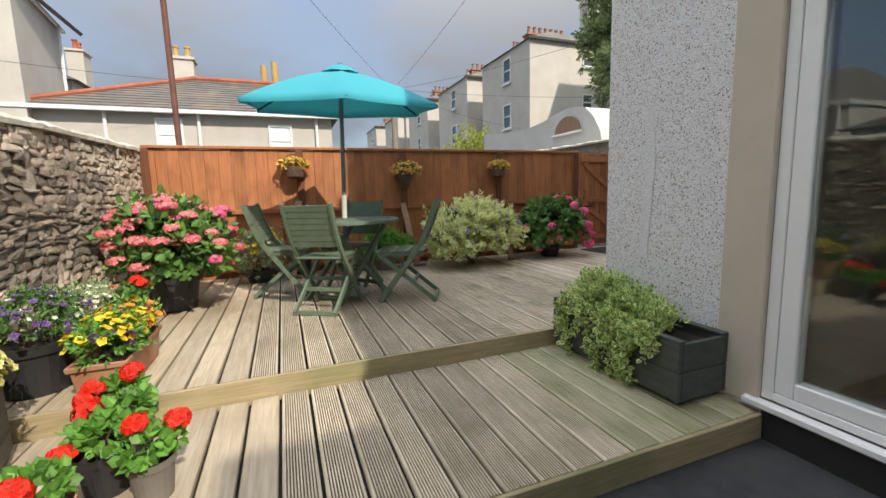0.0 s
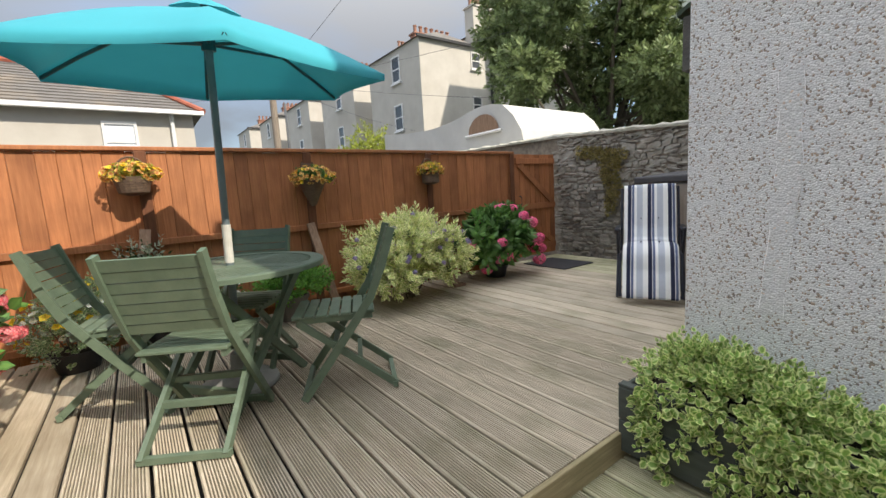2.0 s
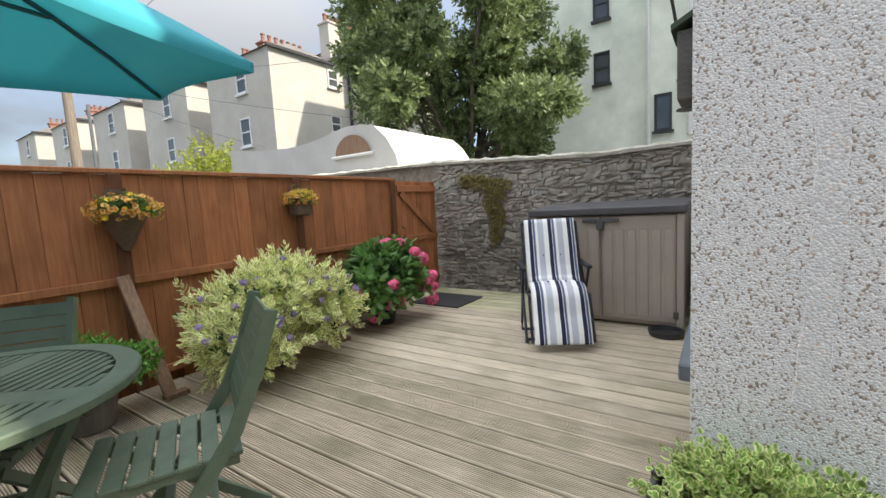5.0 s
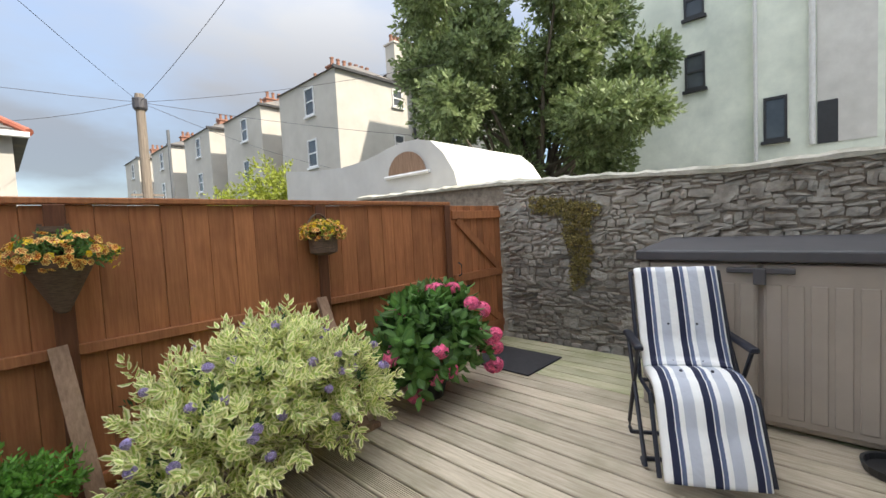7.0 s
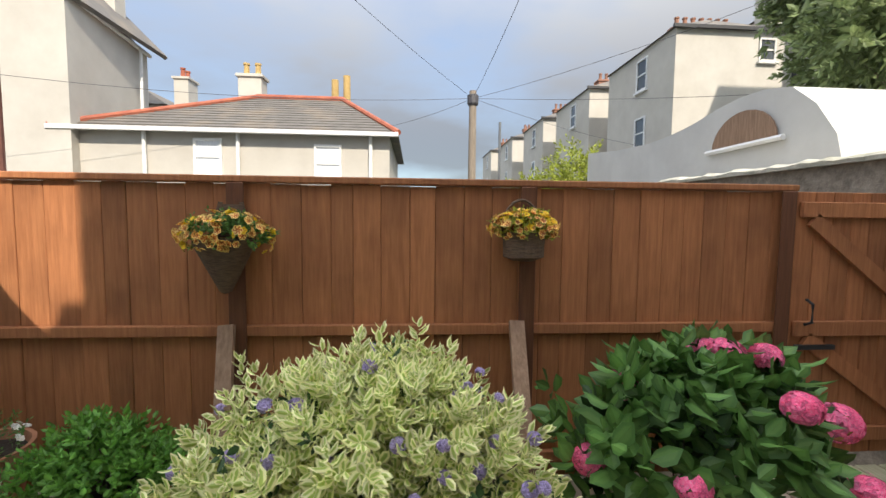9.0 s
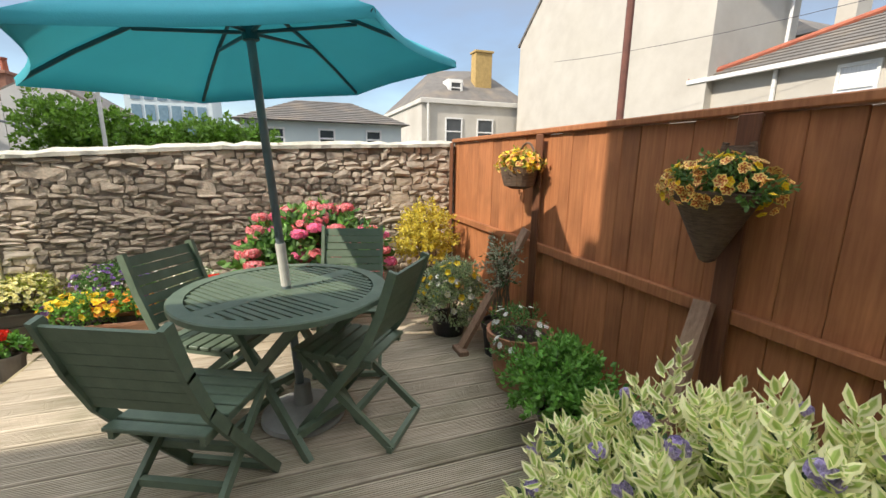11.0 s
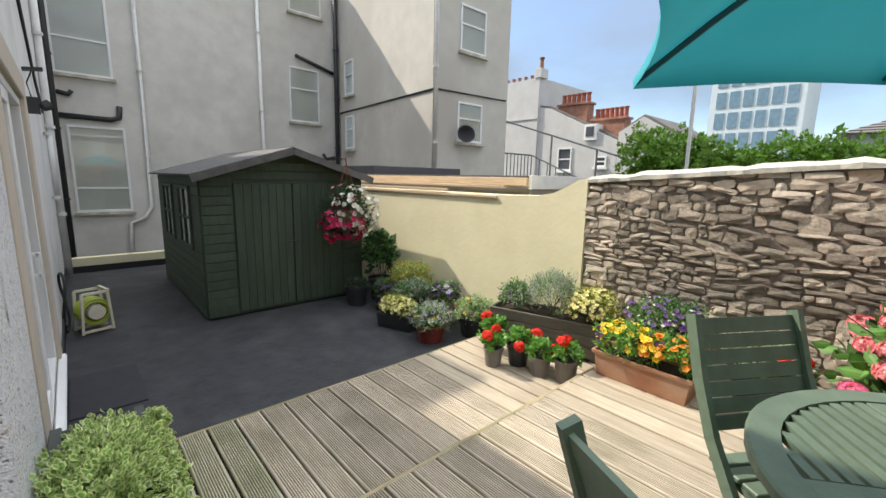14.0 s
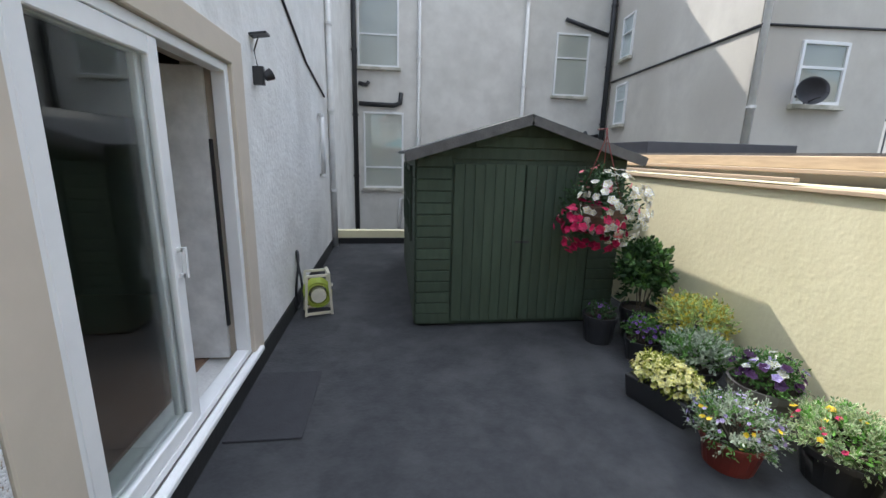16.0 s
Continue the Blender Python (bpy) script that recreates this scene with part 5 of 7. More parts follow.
# storage box
sb = thing("storage_box", pose(5.06, 3.15, Z_UP) @ Matrix.Diagonal((1, 1.015, 1.03, 1)), "taupe plastic garden storage box with dark lid", "storage box")
part("body", bbox(0.03, -0.655, 0.02, 0.78, 0.655, 0.985, 0.012), M_box, sb)
for s in (-1, 1):
    y0, y1 = sorted((s * 0.012, s * 0.60))
    door = part("door", bbox(0.0, y0, 0.06, 0.028, y1, 0.975, 0.006), M_box, sb)
    for k in range(6):
        y = y0 + 0.05 + k * (y1 - y0 - 0.10) / 5
        part("moulding", bbox(-0.007, y - 0.036, 0.10, -0.0005, y + 0.036, 0.86, 0.004), M_box, door)
    part("hinge", bbox(-0.012, s * 0.60 - 0.02, 0.10, 0.004, s * 0.60 + 0.02, 0.16, 0.003), M_lid, door)
    part("corner_post", bbox(-0.008, min(s * 0.604, s * 0.66), 0.0, 0.05, max(s * 0.604, s * 0.66), 0.985, 0.008), M_box, sb)
bm = bmesh.new()
box(bm, -0.04, -0.68, 0.99, 0.82, 0.68, 1.055)
for v in bm.verts:
    if v.co.z > 1.0 and v.co.x > 0.4:
        v.co.z += 0.045
bevel(bm, 0.012, 2)
part("lid", bm, M_lid, sb, "dark grey sloping lid")
bm = bmesh.new()
box(bm, -0.035, -0.16, 0.925, -0.01, 0.16, 0.955)
box(bm, -0.045, -0.03, 0.86, -0.012, 0.03, 0.955)
bevel(bm, 0.004)
part("latch", bm, M_lid, sb, "black plastic latch bar")
dish0 = thing("water_bowl", pose(4.89, 2.60, Z_UP), "black plastic bowl on the deck", "bowl")
bm = bmesh.new()
lathe(bm, [(0.12, 0), (0.13, 0.01), (0.14, 0.05), (0.125, 0.05), (0.12, 0.02)], 20)
part("bowl", bm, M_pot_b, dish0)

gm = thing("gate_mat", pose(5.32, 5.08, Z_UP, 0, 0, -1), "black ribbed rubber mat before the gate", "mat")
part("mat", bbox(-0.30, -0.35, 0.001, 0.30, 0.35, 0.014, 0.004), M_mat, gm)
dm = thing("door_mat", pose(2.42, 0.09, Z_BLK), "black rubber mat under the door sill", "mat")
part("mat", bbox(-0.215, -0.36, 0.001, 0.20, 0.36, 0.012, 0.004), M_mat, dm)

# leaning props against the fence
for x, y, xt, top in ((0.69, 5.18, 0.83, 1.20), (2.25, 5.27, 2.17, 1.13), (3.57, 5.08, 3.61, 1.14)):
    pr = thing("fence_prop", pose(x, y, Z_UP), "weathered plank propping up a fence post", "plank", "props against the fence")
    bm = bmesh.new()
    bar(bm, (0, 0.02, 0.0), (xt - x, Y_FENCE - 0.075 - y, top - Z_UP), 0.075, 0.03, (0, 1, 0))
    part("plank", bm, M_plank, pr)
    bm = bmesh.new()
    box(bm, -0.05, -0.02, 0, 0.10, 0.05, 0.035)
    bevel(bm, 0.003)
    part("foot_block", bm, M_plank, pr)

# wall baskets on the fence
def basket_round(x, z, seed, w):
    b = thing("wall_basket", pose(x, Y_FENCE - 0.14, z), "half-round wicker basket of yellow trumpet flowers on the fence", "flower basket", "baskets on the fence")
    rng = np.random.default_rng(seed)
    bm = bmesh.new()
    lathe(bm, [(0.05, -0.14), (0.10, -0.12), (w * 0.72, -0.05), (w * 0.78, 0.0), (w * 0.7, 0.0)], 18)
    part("basket", bm, M_wicker, b)
    bm = bmesh.new()
    tube(bm, [(w * 0.7 * math.cos(a), 0.05, 0.16 * math.sin(a)) for a in np.linspace(0, math.pi, 12)], 0.008, 6)
    part("handle", bm, M_wicker, b)
    bm = bmesh.new()
    bar(bm, (0, 0.0, -0.13), (0, 0.10, -0.04), 0.03, 0.02)
    part("bracket", bm, M_fence_dk, b)
    B = [(0, 0, 0.02, w, 0.12, 0.075)]
    leaf_mesh("leaves", shoots(rng, B, 110, 0.06, 6, 0.026, 0.5), L_ylime, b)
    p, q = surface(rng, B, 130, -0.5, 1.1, 0.1)
    leaf_mesh("bloom", blooms(rng, p, q, 0.02, 5, 0.5), F_cal, b)
    p, q = surface(rng, B, 60, -0.3, 1.1, 0.1)
    leaf_mesh("yellow_bloom", blooms(rng, p, q, 0.02, 5, 0.5), F_yel, b)


basket_round(0.80, 1.615, 71, 0.165)
basket_round(3.62, 1.60, 72, 0.14)
b2 = thing("cone_basket", pose(2.20, Y_FENCE - 0.14, 1.555) @ Matrix.Scale(0.88, 4), "cone-shaped wicker wall basket full of yellow trumpet flowers", "flower basket", "baskets on the fence")
rng = np.random.default_rng(73)
bm = bmesh.new()
lathe(bm, [(0.012, -0.29), (0.03, -0.28), (0.15, -0.03), (0.155, 0.0), (0.14, 0.0)], 20)
part("basket", bm, M_wicker, b2)
bm = bmesh.new()
for k in range(5):
    bar(bm, (-0.10 + 0.012 * k, 0.09, 0.02 + k * 0.038), (0.10 - 0.012 * k, 0.09, 0.02 + k * 0.038), 0.02, 0.032)
for s in (-1, 1):
    bar(bm, (s * 0.10, 0.085, 0.0), (s * 0.055, 0.085, 0.20), 0.016, 0.02)
part("wicker_back", bm, M_wicker, b2)
B = [(0.02, -0.02, 0.02, 0.21, 0.13, 0.10)]
leaf_mesh("leaves", shoots(rng, B, 150, 0.07, 6, 0.03, 0.5), L_green, b2)
p, q = surface(rng, B, 120, -0.6, 1.12, 0.0)
leaf_mesh("bloom", blooms(rng, p, q, 0.026, 6, 0.5), F_cal, b2)
p, q = surface(rng, B, 26, -0.6, 1.12, 0.0)
leaf_mesh("yellow_bloom", blooms(rng, p, q, 0.024, 5, 0.5), F_yel, b2)

# hose reel by the house wall
hr = thing("hose_reel", pose(2.42, -1.42, Z_BLK, 0, 0, 15), "cream plastic hose reel wound with lime green hose", "hose reel")
for s in (-1, 1):
    bm = bmesh.new()
    for a, b in (((-0.12, s * 0.10, 0.01), (-0.10, s * 0.10, 0.40)), ((0.12, s * 0.10, 0.01), (0.10, s * 0.10, 0.40)), ((-0.10, s * 0.10, 0.40), (0.10, s * 0.10, 0.40)), ((-0.12, s * 0.10, 0.03), (0.12, s * 0.10, 0.03))):
        bar(bm, a, b, 0.022, 0.022)
    part("side_frame", bm, M_cplast, hr)
bm = bmesh.new()
for k in range(9):
    for lay in range(2):
        r = 0.10 + 0.022 * lay
        y = -0.08 + k * 0.02
        tube(bm, [(r * math.cos(a), y, 0.21 + r * math.sin(a)) for a in np.linspace(0, 2 * math.pi, 18)], 0.010, 5, cap=False)
part("hose", bm, M_yplast, hr, "lime green coiled hose")
bm = bmesh.new()
tube(bm, [(0, -0.12, 0.21), (0, 0.12, 0.21)], 0.07, 14)
part("drum", bm, M_cplast, hr)
bm = bmesh.new()
bar(bm, (-0.10, -0.12, 0.41), (-0.10, 0.12, 0.41), 0.025, 0.025)
part("carry_handle", bm, M_cplast, hr)
bm = bmesh.new()
tube(bm, [(0, -0.12, 0.21), (-0.16, -0.14, 0.22), (-0.16, -0.19, 0.22)], 0.009, 6)
part("crank", bm, M_cplast, hr)
hl = thing("black_hose", pose(2.58, -1.60, Z_BLK), "loose loop of black hose on the wall", "hose")
bm = bmesh.new()
tube(bm, [(0.04 - 0.02 * math.sin(a * 2), 0.12 * math.cos(a) + 0.02 * a, 0.30 + 0.28 * math.sin(a)) for a in np.linspace(-1.6, 5.6, 40)], 0.012, 7)
part("hose", bm, M_pot_b, hl)

# ---- shed ----
sh = thing("garden_shed", pose(0, 0, Z_BLK), "dark green painted wooden shed with a felt apex roof", "shed")
SX0, SX1, SY0, SY1, SE, SR, SXR = -0.36, 1.50, -3.5, -1.02, 1.55, 1.83, 0.58
bm = bmesh.new()
pr = [(SX0, 0.02), (SX1, 0.02), (SX1, SE), (SXR, SR), (SX0, SE)]
lo = [bm.verts.new((x, SY1, z)) for x, z in pr]
hi = [bm.verts.new((x, SY0, z)) for x, z in pr]
for k in range(5):
    bm.faces.new((lo[k], lo[(k + 1) % 5], hi[(k + 1) % 5], hi[k]))
bm.faces.new(lo[::-1])
bm.faces.new(hi)
bmesh.ops.recalc_face_normals(bm, faces=bm.faces[:])
part("carcass", bm, M_shed, sh)
part("floor_bearer", bbox(SX0 + 0.03, SY0 + 0.03, 0, SX1 - 0.03, SY1 - 0.02, 0.019, 0), M_tar_and_shade, sh)
for k in range(15):
    z = 0.03 + k * 0.10
    part("shiplap_board", bbox(1.20, SY1 + 0.002, z, SX1, SY1 + 0.016, z + 0.093, 0.004), M_shed, sh)
    part("shiplap_board", bbox(SX0, SY1 + 0.002, z, -0.075, SY1 + 0.016, z + 0.093, 0.004), M_shed, sh)
    part("shiplap_board", bbox(SX1 + 0.002, SY0, z, SX1 + 0.015, SY1 - 0.002, z + 0.093, 0.004), M_shed, sh)
for k in range(3):
    z = 1.50 + k * 0.10
    h = (SX1 - SXR) * (SR - z - 0.10) / (SR - SE)
    if h > 0.1:
        part("gable_board", bbox(SXR - min(h, 0.92), SY1 + 0.002, z, SXR + min(h, 0.92), SY1 + 0.014, z + 0.093, 0.004), M_shed, sh)
for s, x0 in ((0, -0.065), (1, 0.565)):
    dr = part("door", bbox(x0, SY1 + 0.003, 0.05, x0 + 0.62, SY1 + 0.016, 1.46, 0.002), M_shed, sh)
    for k in range(7):
        part("door_board", bbox(x0 + 0.004 + k * 0.088, SY1 + 0.0165, 0.05, x0 + 0.088 + k * 0.088, SY1 + 0.026, 1.46, 0.003), M_shed, dr)
bm = bmesh.new()
box(bm, 0.50, SY1 + 0.027, 0.78, 0.62, SY1 + 0.036, 0.80)
part("bolt", bm, M_pot_b, sh)
for y0 in (-2.0, -3.0):
    # Dark panel stands in for the unlit inside of the shed.
    wf = part("window", bbox(SX1 + 0.016, y0, 0.72, SX1 + 0.022, y0 + 0.62, 1.42, 0), M_dark, sh)
    part("glass", bbox(SX1 + 0.024, y0 + 0.02, 0.74, SX1 + 0.027, y0 + 0.60, 1.40, 0), M_glass, wf)
    for q in ((y0, 0.72, y0 + 0.62, 0.76), (y0, 1.38, y0 + 0.62, 1.42), (y0, 0.76, y0 + 0.04, 1.38), (y0 + 0.58, 0.76, y0 + 0.62, 1.38), (y0 + 0.295, 0.76, y0 + 0.325, 1.38), (y0 + 0.04, 1.06, y0 + 0.295, 1.085), (y0 + 0.325, 1.06, y0 + 0.58, 1.085)):
        part("window_bar", bbox(SX1 + 0.022, q[0], q[1], SX1 + 0.04, q[2], q[3], 0), M_shed, wf)
for s in (-1, 1):
    xe = SXR + s * 1.02
    ze = SR - 1.02 * (SR - SE) / 0.92 + 0.02
    bm = bmesh.new()
    bar(bm, (SXR - s * 0.01, (SY0 + SY1) / 2 + 0.03, SR + 0.026), (xe, (SY0 + SY1) / 2 + 0.03, ze), SY1 - SY0 + 0.26, 0.022, (0, 0, 1))
    part("roof_panel", bm, M_felt, sh, "grey mineral felt roof")
    bm = bmesh.new()
    bar(bm, (SXR, SY1 + 0.17, SR - 0.01), (xe, SY1 + 0.17, ze - 0.035), 0.018, 0.075, (0, 0, 1))
    part("bargeboard", bm, M_felt, sh)

# ---- patio door ----
pd = tagged(thing("door_1", Matrix.Identity(4), "white plastic sliding patio door standing open", "door"), kind="structure")
FX0, FX1 = 2.665, 2.745
for q in ((-0.248, 0.245, -0.198, 2.078), (1.253, 0.245, 1.303, 2.078), (-0.198, 2.028, 1.253, 2.078), (-0.198, 0.245, 1.253, 0.285)):
    part("frame", bbox(FX0, q[0], q[1], FX1, q[2], q[3], 0.004), M_white, pd)
part("door_sill", bbox(2.612, -0.36, 0.205, 2.663, 1.36, 0.243, 0.008), M_white, pd, "white projecting door sill")
for nm, x0, y0, y1 in (("sash", 2.668, 0.52, 1.251), ("sash", 2.710, 0.54, 1.252)):
    sa = part(nm, bbox(x0, y0, 0.287, x0 + 0.034, y0 + 0.075, 2.026, 0.005), M_white, pd)
    part("stile", bbox(x0, y1 - 0.075, 0.287, x0 + 0.034, y1, 2.026, 0.005), M_white, sa)
    part("top_rail", bbox(x0, y0 + 0.076, 1.95, x0 + 0.034, y1 - 0.076, 2.026, 0.005), M_white, sa)
    part("bottom_rail", bbox(x0, y0 + 0.076, 0.287, x0 + 0.034, y1 - 0.076, 0.36, 0.005), M_white, sa)
    g = part("glass", bbox(x0 + 0.014, y0 + 0.07, 0.355, x0 + 0.020, y1 - 0.07, 1.955, 0), M_glass, sa)
    g.visible_shadow = False
bm = bmesh.new()
for a, b in (((2.64, 0.56, 1.02), (2.64, 0.56, 1.16)), ((2.668, 0.56, 1.03), (2.64, 0.56, 1.03)), ((2.668, 0.56, 1.15), (2.64, 0.56, 1.15))):
    bar(bm, a, b, 0.018, 0.018, (0, 1, 0))
part("door_handle", bm, M_white, pd)
pn = tagged(thing("door_2", Matrix.Identity(4), "white inner door standing open in the room", "door"), kind="structure")
part("leaf", bbox(2.80, -0.262, 0.222, 3.14, -0.222, 2.06, 0.004), M_panel, pn)
part("edge_strip", bbox(2.785, -0.266, 0.45, 2.798, -0.218, 1.65, 0.002), M_pot_b, pn)


def dining_chair(m):
    c = thing("dining_chair", m, "white painted ladder-back dining chair in the room", "chair", "chairs in the dining room")
    for sx in (-0.19, 0.19):
        part("back_post", bbox(sx - 0.018, 0.17, 0, sx + 0.018, 0.205, 0.98, 0.006), M_panel, c)
        part("leg", bbox(sx - 0.018, -0.20, 0, sx + 0.018, -0.165, 0.44, 0.006), M_panel, c)
    part("seat", bbox(-0.21, -0.21, 0.44, 0.21, 0.168, 0.475, 0.012), M_panel, c)
    for z in (0.60, 0.74, 0.88):
        part("back_rail", bbox(-0.172, 0.178, z, 0.172, 0.198, z + 0.06, 0.006), M_panel, c)
    for z, y in ((0.2, -0.18), (0.2, 0.188)):
        part("stretcher", bbox(-0.172, y - 0.01, z, 0.172, y + 0.01, z + 0.025, 0.003), M_panel, c)
    return c


dc = dining_chair(pose(3.75, 0.35, 0.22, 0, 0, 200))
copy_thing(dc, pose(4.35, 0.95, 0.22, 0, 0, 150))
dt = thing("dining_table", pose(4.4, 0.1, 0.22), "white painted dining table in the dim room", "table")
part("tabletop", bbox(-0.4, -0.65, 0.72, 0.4, 0.65, 0.755, 0.01), M_panel, dt)
for sx in (-0.34, 0.34):
    for sy in (-0.58, 0.58):
        part("leg", bbox(sx - 0.03, sy - 0.03, 0, sx + 0.03, sy + 0.03, 0.719, 0.008), M_panel, dt)


# ---- windows ----
def window(name, m, w, h, label, rows=(0.5,), cols=(), back=None, frame_mat=None, sill=True, fw=0.05, group=""):
    """A window in the plane x (along), z (up), facing -y of the pose m; its frame stands a little proud."""
    fm = frame_mat or M_white
    t = tagged(thing(name, m, label, "window", group), kind="structure")
    if back != "none":
        part("backing", bbox(0.01, 0.004, 0.01, w - 0.01, 0.008, h - 0.01, 0), back or M_dark, t)
    for q in ((0, 0, w, fw), (0, h - fw, w, h), (0, fw, fw, h - fw), (w - fw, fw, w, h - fw)):
        part("window_frame", bbox(q[0], -0.035, q[1], q[2], 0.02, q[3], 0.004), fm, t)
    zs = [fw] + [fw + (h - 2 * fw) * r for r in rows] + [h - fw]
    xs = [fw] + [fw + (w - 2 * fw) * c for c in cols] + [w - fw]
    for z in zs[1:-1]:
        part("transom", bbox(fw, -0.028, z - 0.02, w - fw, 0.015, z + 0.02, 0.002), fm, t)
    for x in xs[1:-1]:
        part("mullion", bbox(x - 0.018, -0.026, fw, x + 0.018, 0.014, h - fw, 0.002), fm, t)
    for i in range(len(zs) - 1):
        for j in range(len(xs) - 1):
            g = part("pane", bbox(xs[j], -0.012, zs[i], xs[j + 1], -0.008, zs[i + 1], 0), M_glass, t)
    if sill:
        part("window_sill", bbox(-0.05, -0.10, -0.07, w + 0.05, 0.0, -0.002, 0.005), sill if not isinstance(sill, bool) else M_coping, t)
    return t


def north(x, y, z):      # faces +y
    return Matrix.Translation((x, y, z)) @ pose(0, 0, 0, 0, 0, 180)


M_sill = simple("blue_grey_sill_paint", (0.17, 0.20, 0.23), 0.5)
w1 = window("window_1", north(4.36, Y_HOUSE - 0.12, 0.74), 1.16, 1.36, "white plastic casement window in the side wall", rows=(0.52,), cols=(0.5,), back="none", fw=0.07, sill=False)
tagged(obj("sill_1", bbox(3.10, Y_HOUSE - 0.12, 0.66, 4.46, Y_HOUSE + 0.07, 0.738, 0.008), M_sill), "deep blue-grey painted window sill", "sill", kind="structure")
for k, (x, z, w, h, rows) in enumerate(((2.51, 3.72, 1.04, 2.0, (0.38,)), (2.40, 0.66, 1.05, 1.97, (0.27,)), (-2.69, 3.22, 0.94, 1.58, (0.62,)), (-2.75, 6.32, 1.0, 1.3, (0.5,)))):
    window("window_%d" % (k + 2), north(x, -9.0, z), w, h, "white-framed window with net curtain in the grey wall", rows=rows, back=M_curtain)
for k, (x, z, w, h) in enumerate(((-4.40, 2.47, 0.82, 0.91), (-4.43, 4.48, 0.84, 1.0))):
    window("window_%d" % (k + 6), north(x, -3.5, z), w, h, "white-framed window in the rendered wing", rows=(0.6,), back=M_curtain)
for k, z in enumerate((2.45, 4.05)):
    window("window_%d" % (k + 8), Matrix.Translation((-4.205, -8.35, z)) @ pose(0, 0, 0, 0, 0, 90 - math.degrees(math.atan2(0.64, 5.5))), 0.62, 1.0, "narrow white window in the wing's side", rows=(0.6,), back=M_curtain)

# ---- pipes, lamp, dish on the walls ----
def pipe(name, pts, r, mat, label, brackets=()):
    t = thing(name, Matrix.Identity(4), label, "pipe")
    bm = bmesh.new()
    tube(bm, pts, r, 10)
    part("pipe", bm, mat, t, smooth=True)
    for p in brackets:
        bm = bmesh.new()
        tube(bm, [(p[0], p[1], p[2] - 0.02), (p[0], p[1], p[2] + 0.02)], r * 1.35, 10)
        part("bracket", bm, mat, t)


pipe("drainpipe", [(0.955, -8.94, 8.0), (0.955, -8.94, 0.75), (1.12, -8.94, 0.50), (1.42, -8.94, 0.36), (1.48, -8.94, -0.7)], 0.05, M_pipe_w, "white drainpipe on the grey wall", [(0.955, -8.94, z) for z in (2, 4, 6)])
pipe("drainpipe", [(-1.85, -8.94, 8.0), (-1.85, -8.94, 0.5), (-1.85, -8.94, -0.7)], 0.05, M_pipe_w, "white drainpipe with a hopper on the grey wall", [(-1.85, -8.94, z) for z in (1.5, 3.4, 5.5)])
pipe("soil_pipe", [(-4.17, -8.88, 9.0), (-4.17, -8.88, -0.7)], 0.065, M_pipe_b, "black cast iron soil pipe in the corner", [(-4.17, -8.88, z) for z in (1, 2.5, 4, 5.5)])
pipe("soil_pipe", [(2.56, -8.5, 9.0), (2.56, -8.5, -0.7)], 0.06, M_pipe_b, "black soil pipe beside the windows", [(2.56, -8.5, z) for z in (1, 2.5, 4, 5.5)])
pipe("waste_pipe", [(2.5, -8.95, 2.82), (1.6, -8.95, 2.80), (1.44, -8.95, 2.86), (1.41, -8.95, 3.12)], 0.06, M_pipe_b, "black waste pipe crossing above the window")
pipe("waste_pipe", [(2.5, -8.95, 3.32), (2.3, -8.95, 3.28), (2.24, -8.95, 3.36)], 0.05, M_pipe_b, "short black waste pipe")
pipe("waste_pipe", [(-4.1, -8.95, 4.80), (-2.9, -8.95, 5.12)], 0.05, M_pipe_b, "slanting black waste pipe")
pipe("waste_pipe", [(-4.1, -8.95, 2.2), (-3.8, -8.95, 2.15), (-3.7, -8.95, 2.3)], 0.05, M_pipe_b, "black waste pipe at the corner foot")
pipe("drainpipe", [(-3.71, -3.46, 9.0), (-3.71, -3.46, 1.6)], 0.05, M_pipe_w, "white drainpipe on the wing's corner", [(-3.71, -3.46, z) for z in (2.4, 4, 5.6)])
pipe("wall_cable", [(-3.645, -3.49, 3.53), (-4.25, -8.8, 3.60)], 0.022, M_pipe_b, "dark cable along the wing's side")
pipe("wall_cable", [(-3.66, -3.48, 3.55), (-6.1, -3.48, 3.60)], 0.018, M_pipe_b, "dark cable along the wing's front")
pipe("drainpipe", [(2.60, -4.25, H_HOUSE - 0.07), (2.60, -4.25, 2.1), (2.60, -4.25, 0.1)], 0.045, M_pipe_w, "white drainpipe on the house wall", [(2.60, -4.25, z) for z in (1, 2.2, 3.4)])
pipe("overflow_pipe", [(2.60, -3.30, 2.05), (2.60, -3.30, 1.25)], 0.03, M_pipe_w, "short white pipe on the house wall", [(2.61, -3.30, 2.05), (2.61, -3.30, 1.28)])
pipe("wall_cable", [(2.638, -0.9, 3.1), (2.638, -2.6, 2.55), (2.638, -3.9, 2.35)], 0.012, M_pipe_b, "dark cable slanting down the house wall")

sd = thing("satellite_dish", pose(-4.43, -3.36, 2.63, 0, 0, 0), "grey satellite dish on the wing wall", "satellite dish")
bm = bmesh.new()
prv = None
for i in range(7):
    r = 0.26 * i / 6
    rw = [bm.verts.new((r * 1.1 * math.cos(a), 0.16 - 0.10 * (i / 6) ** 2 * -1 - 0.1, r * 0.75 * math.sin(a))) for a in np.linspace(0, 2 * math.pi, 24, endpoint=False)] if i else [bm.verts.new((0, 0.06, 0))]
    if prv:
        for k in range(24):
            if len(prv) == 1:
                bm.faces.new((prv[0], rw[k], rw[(k + 1) % 24]))
            else:
                bm.faces.new((prv[k], rw[k], rw[(k + 1) % 24], prv[(k + 1) % 24]))
    prv = rw
bmesh.ops.solidify(bm, geom=bm.faces[:], thickness=0.01)
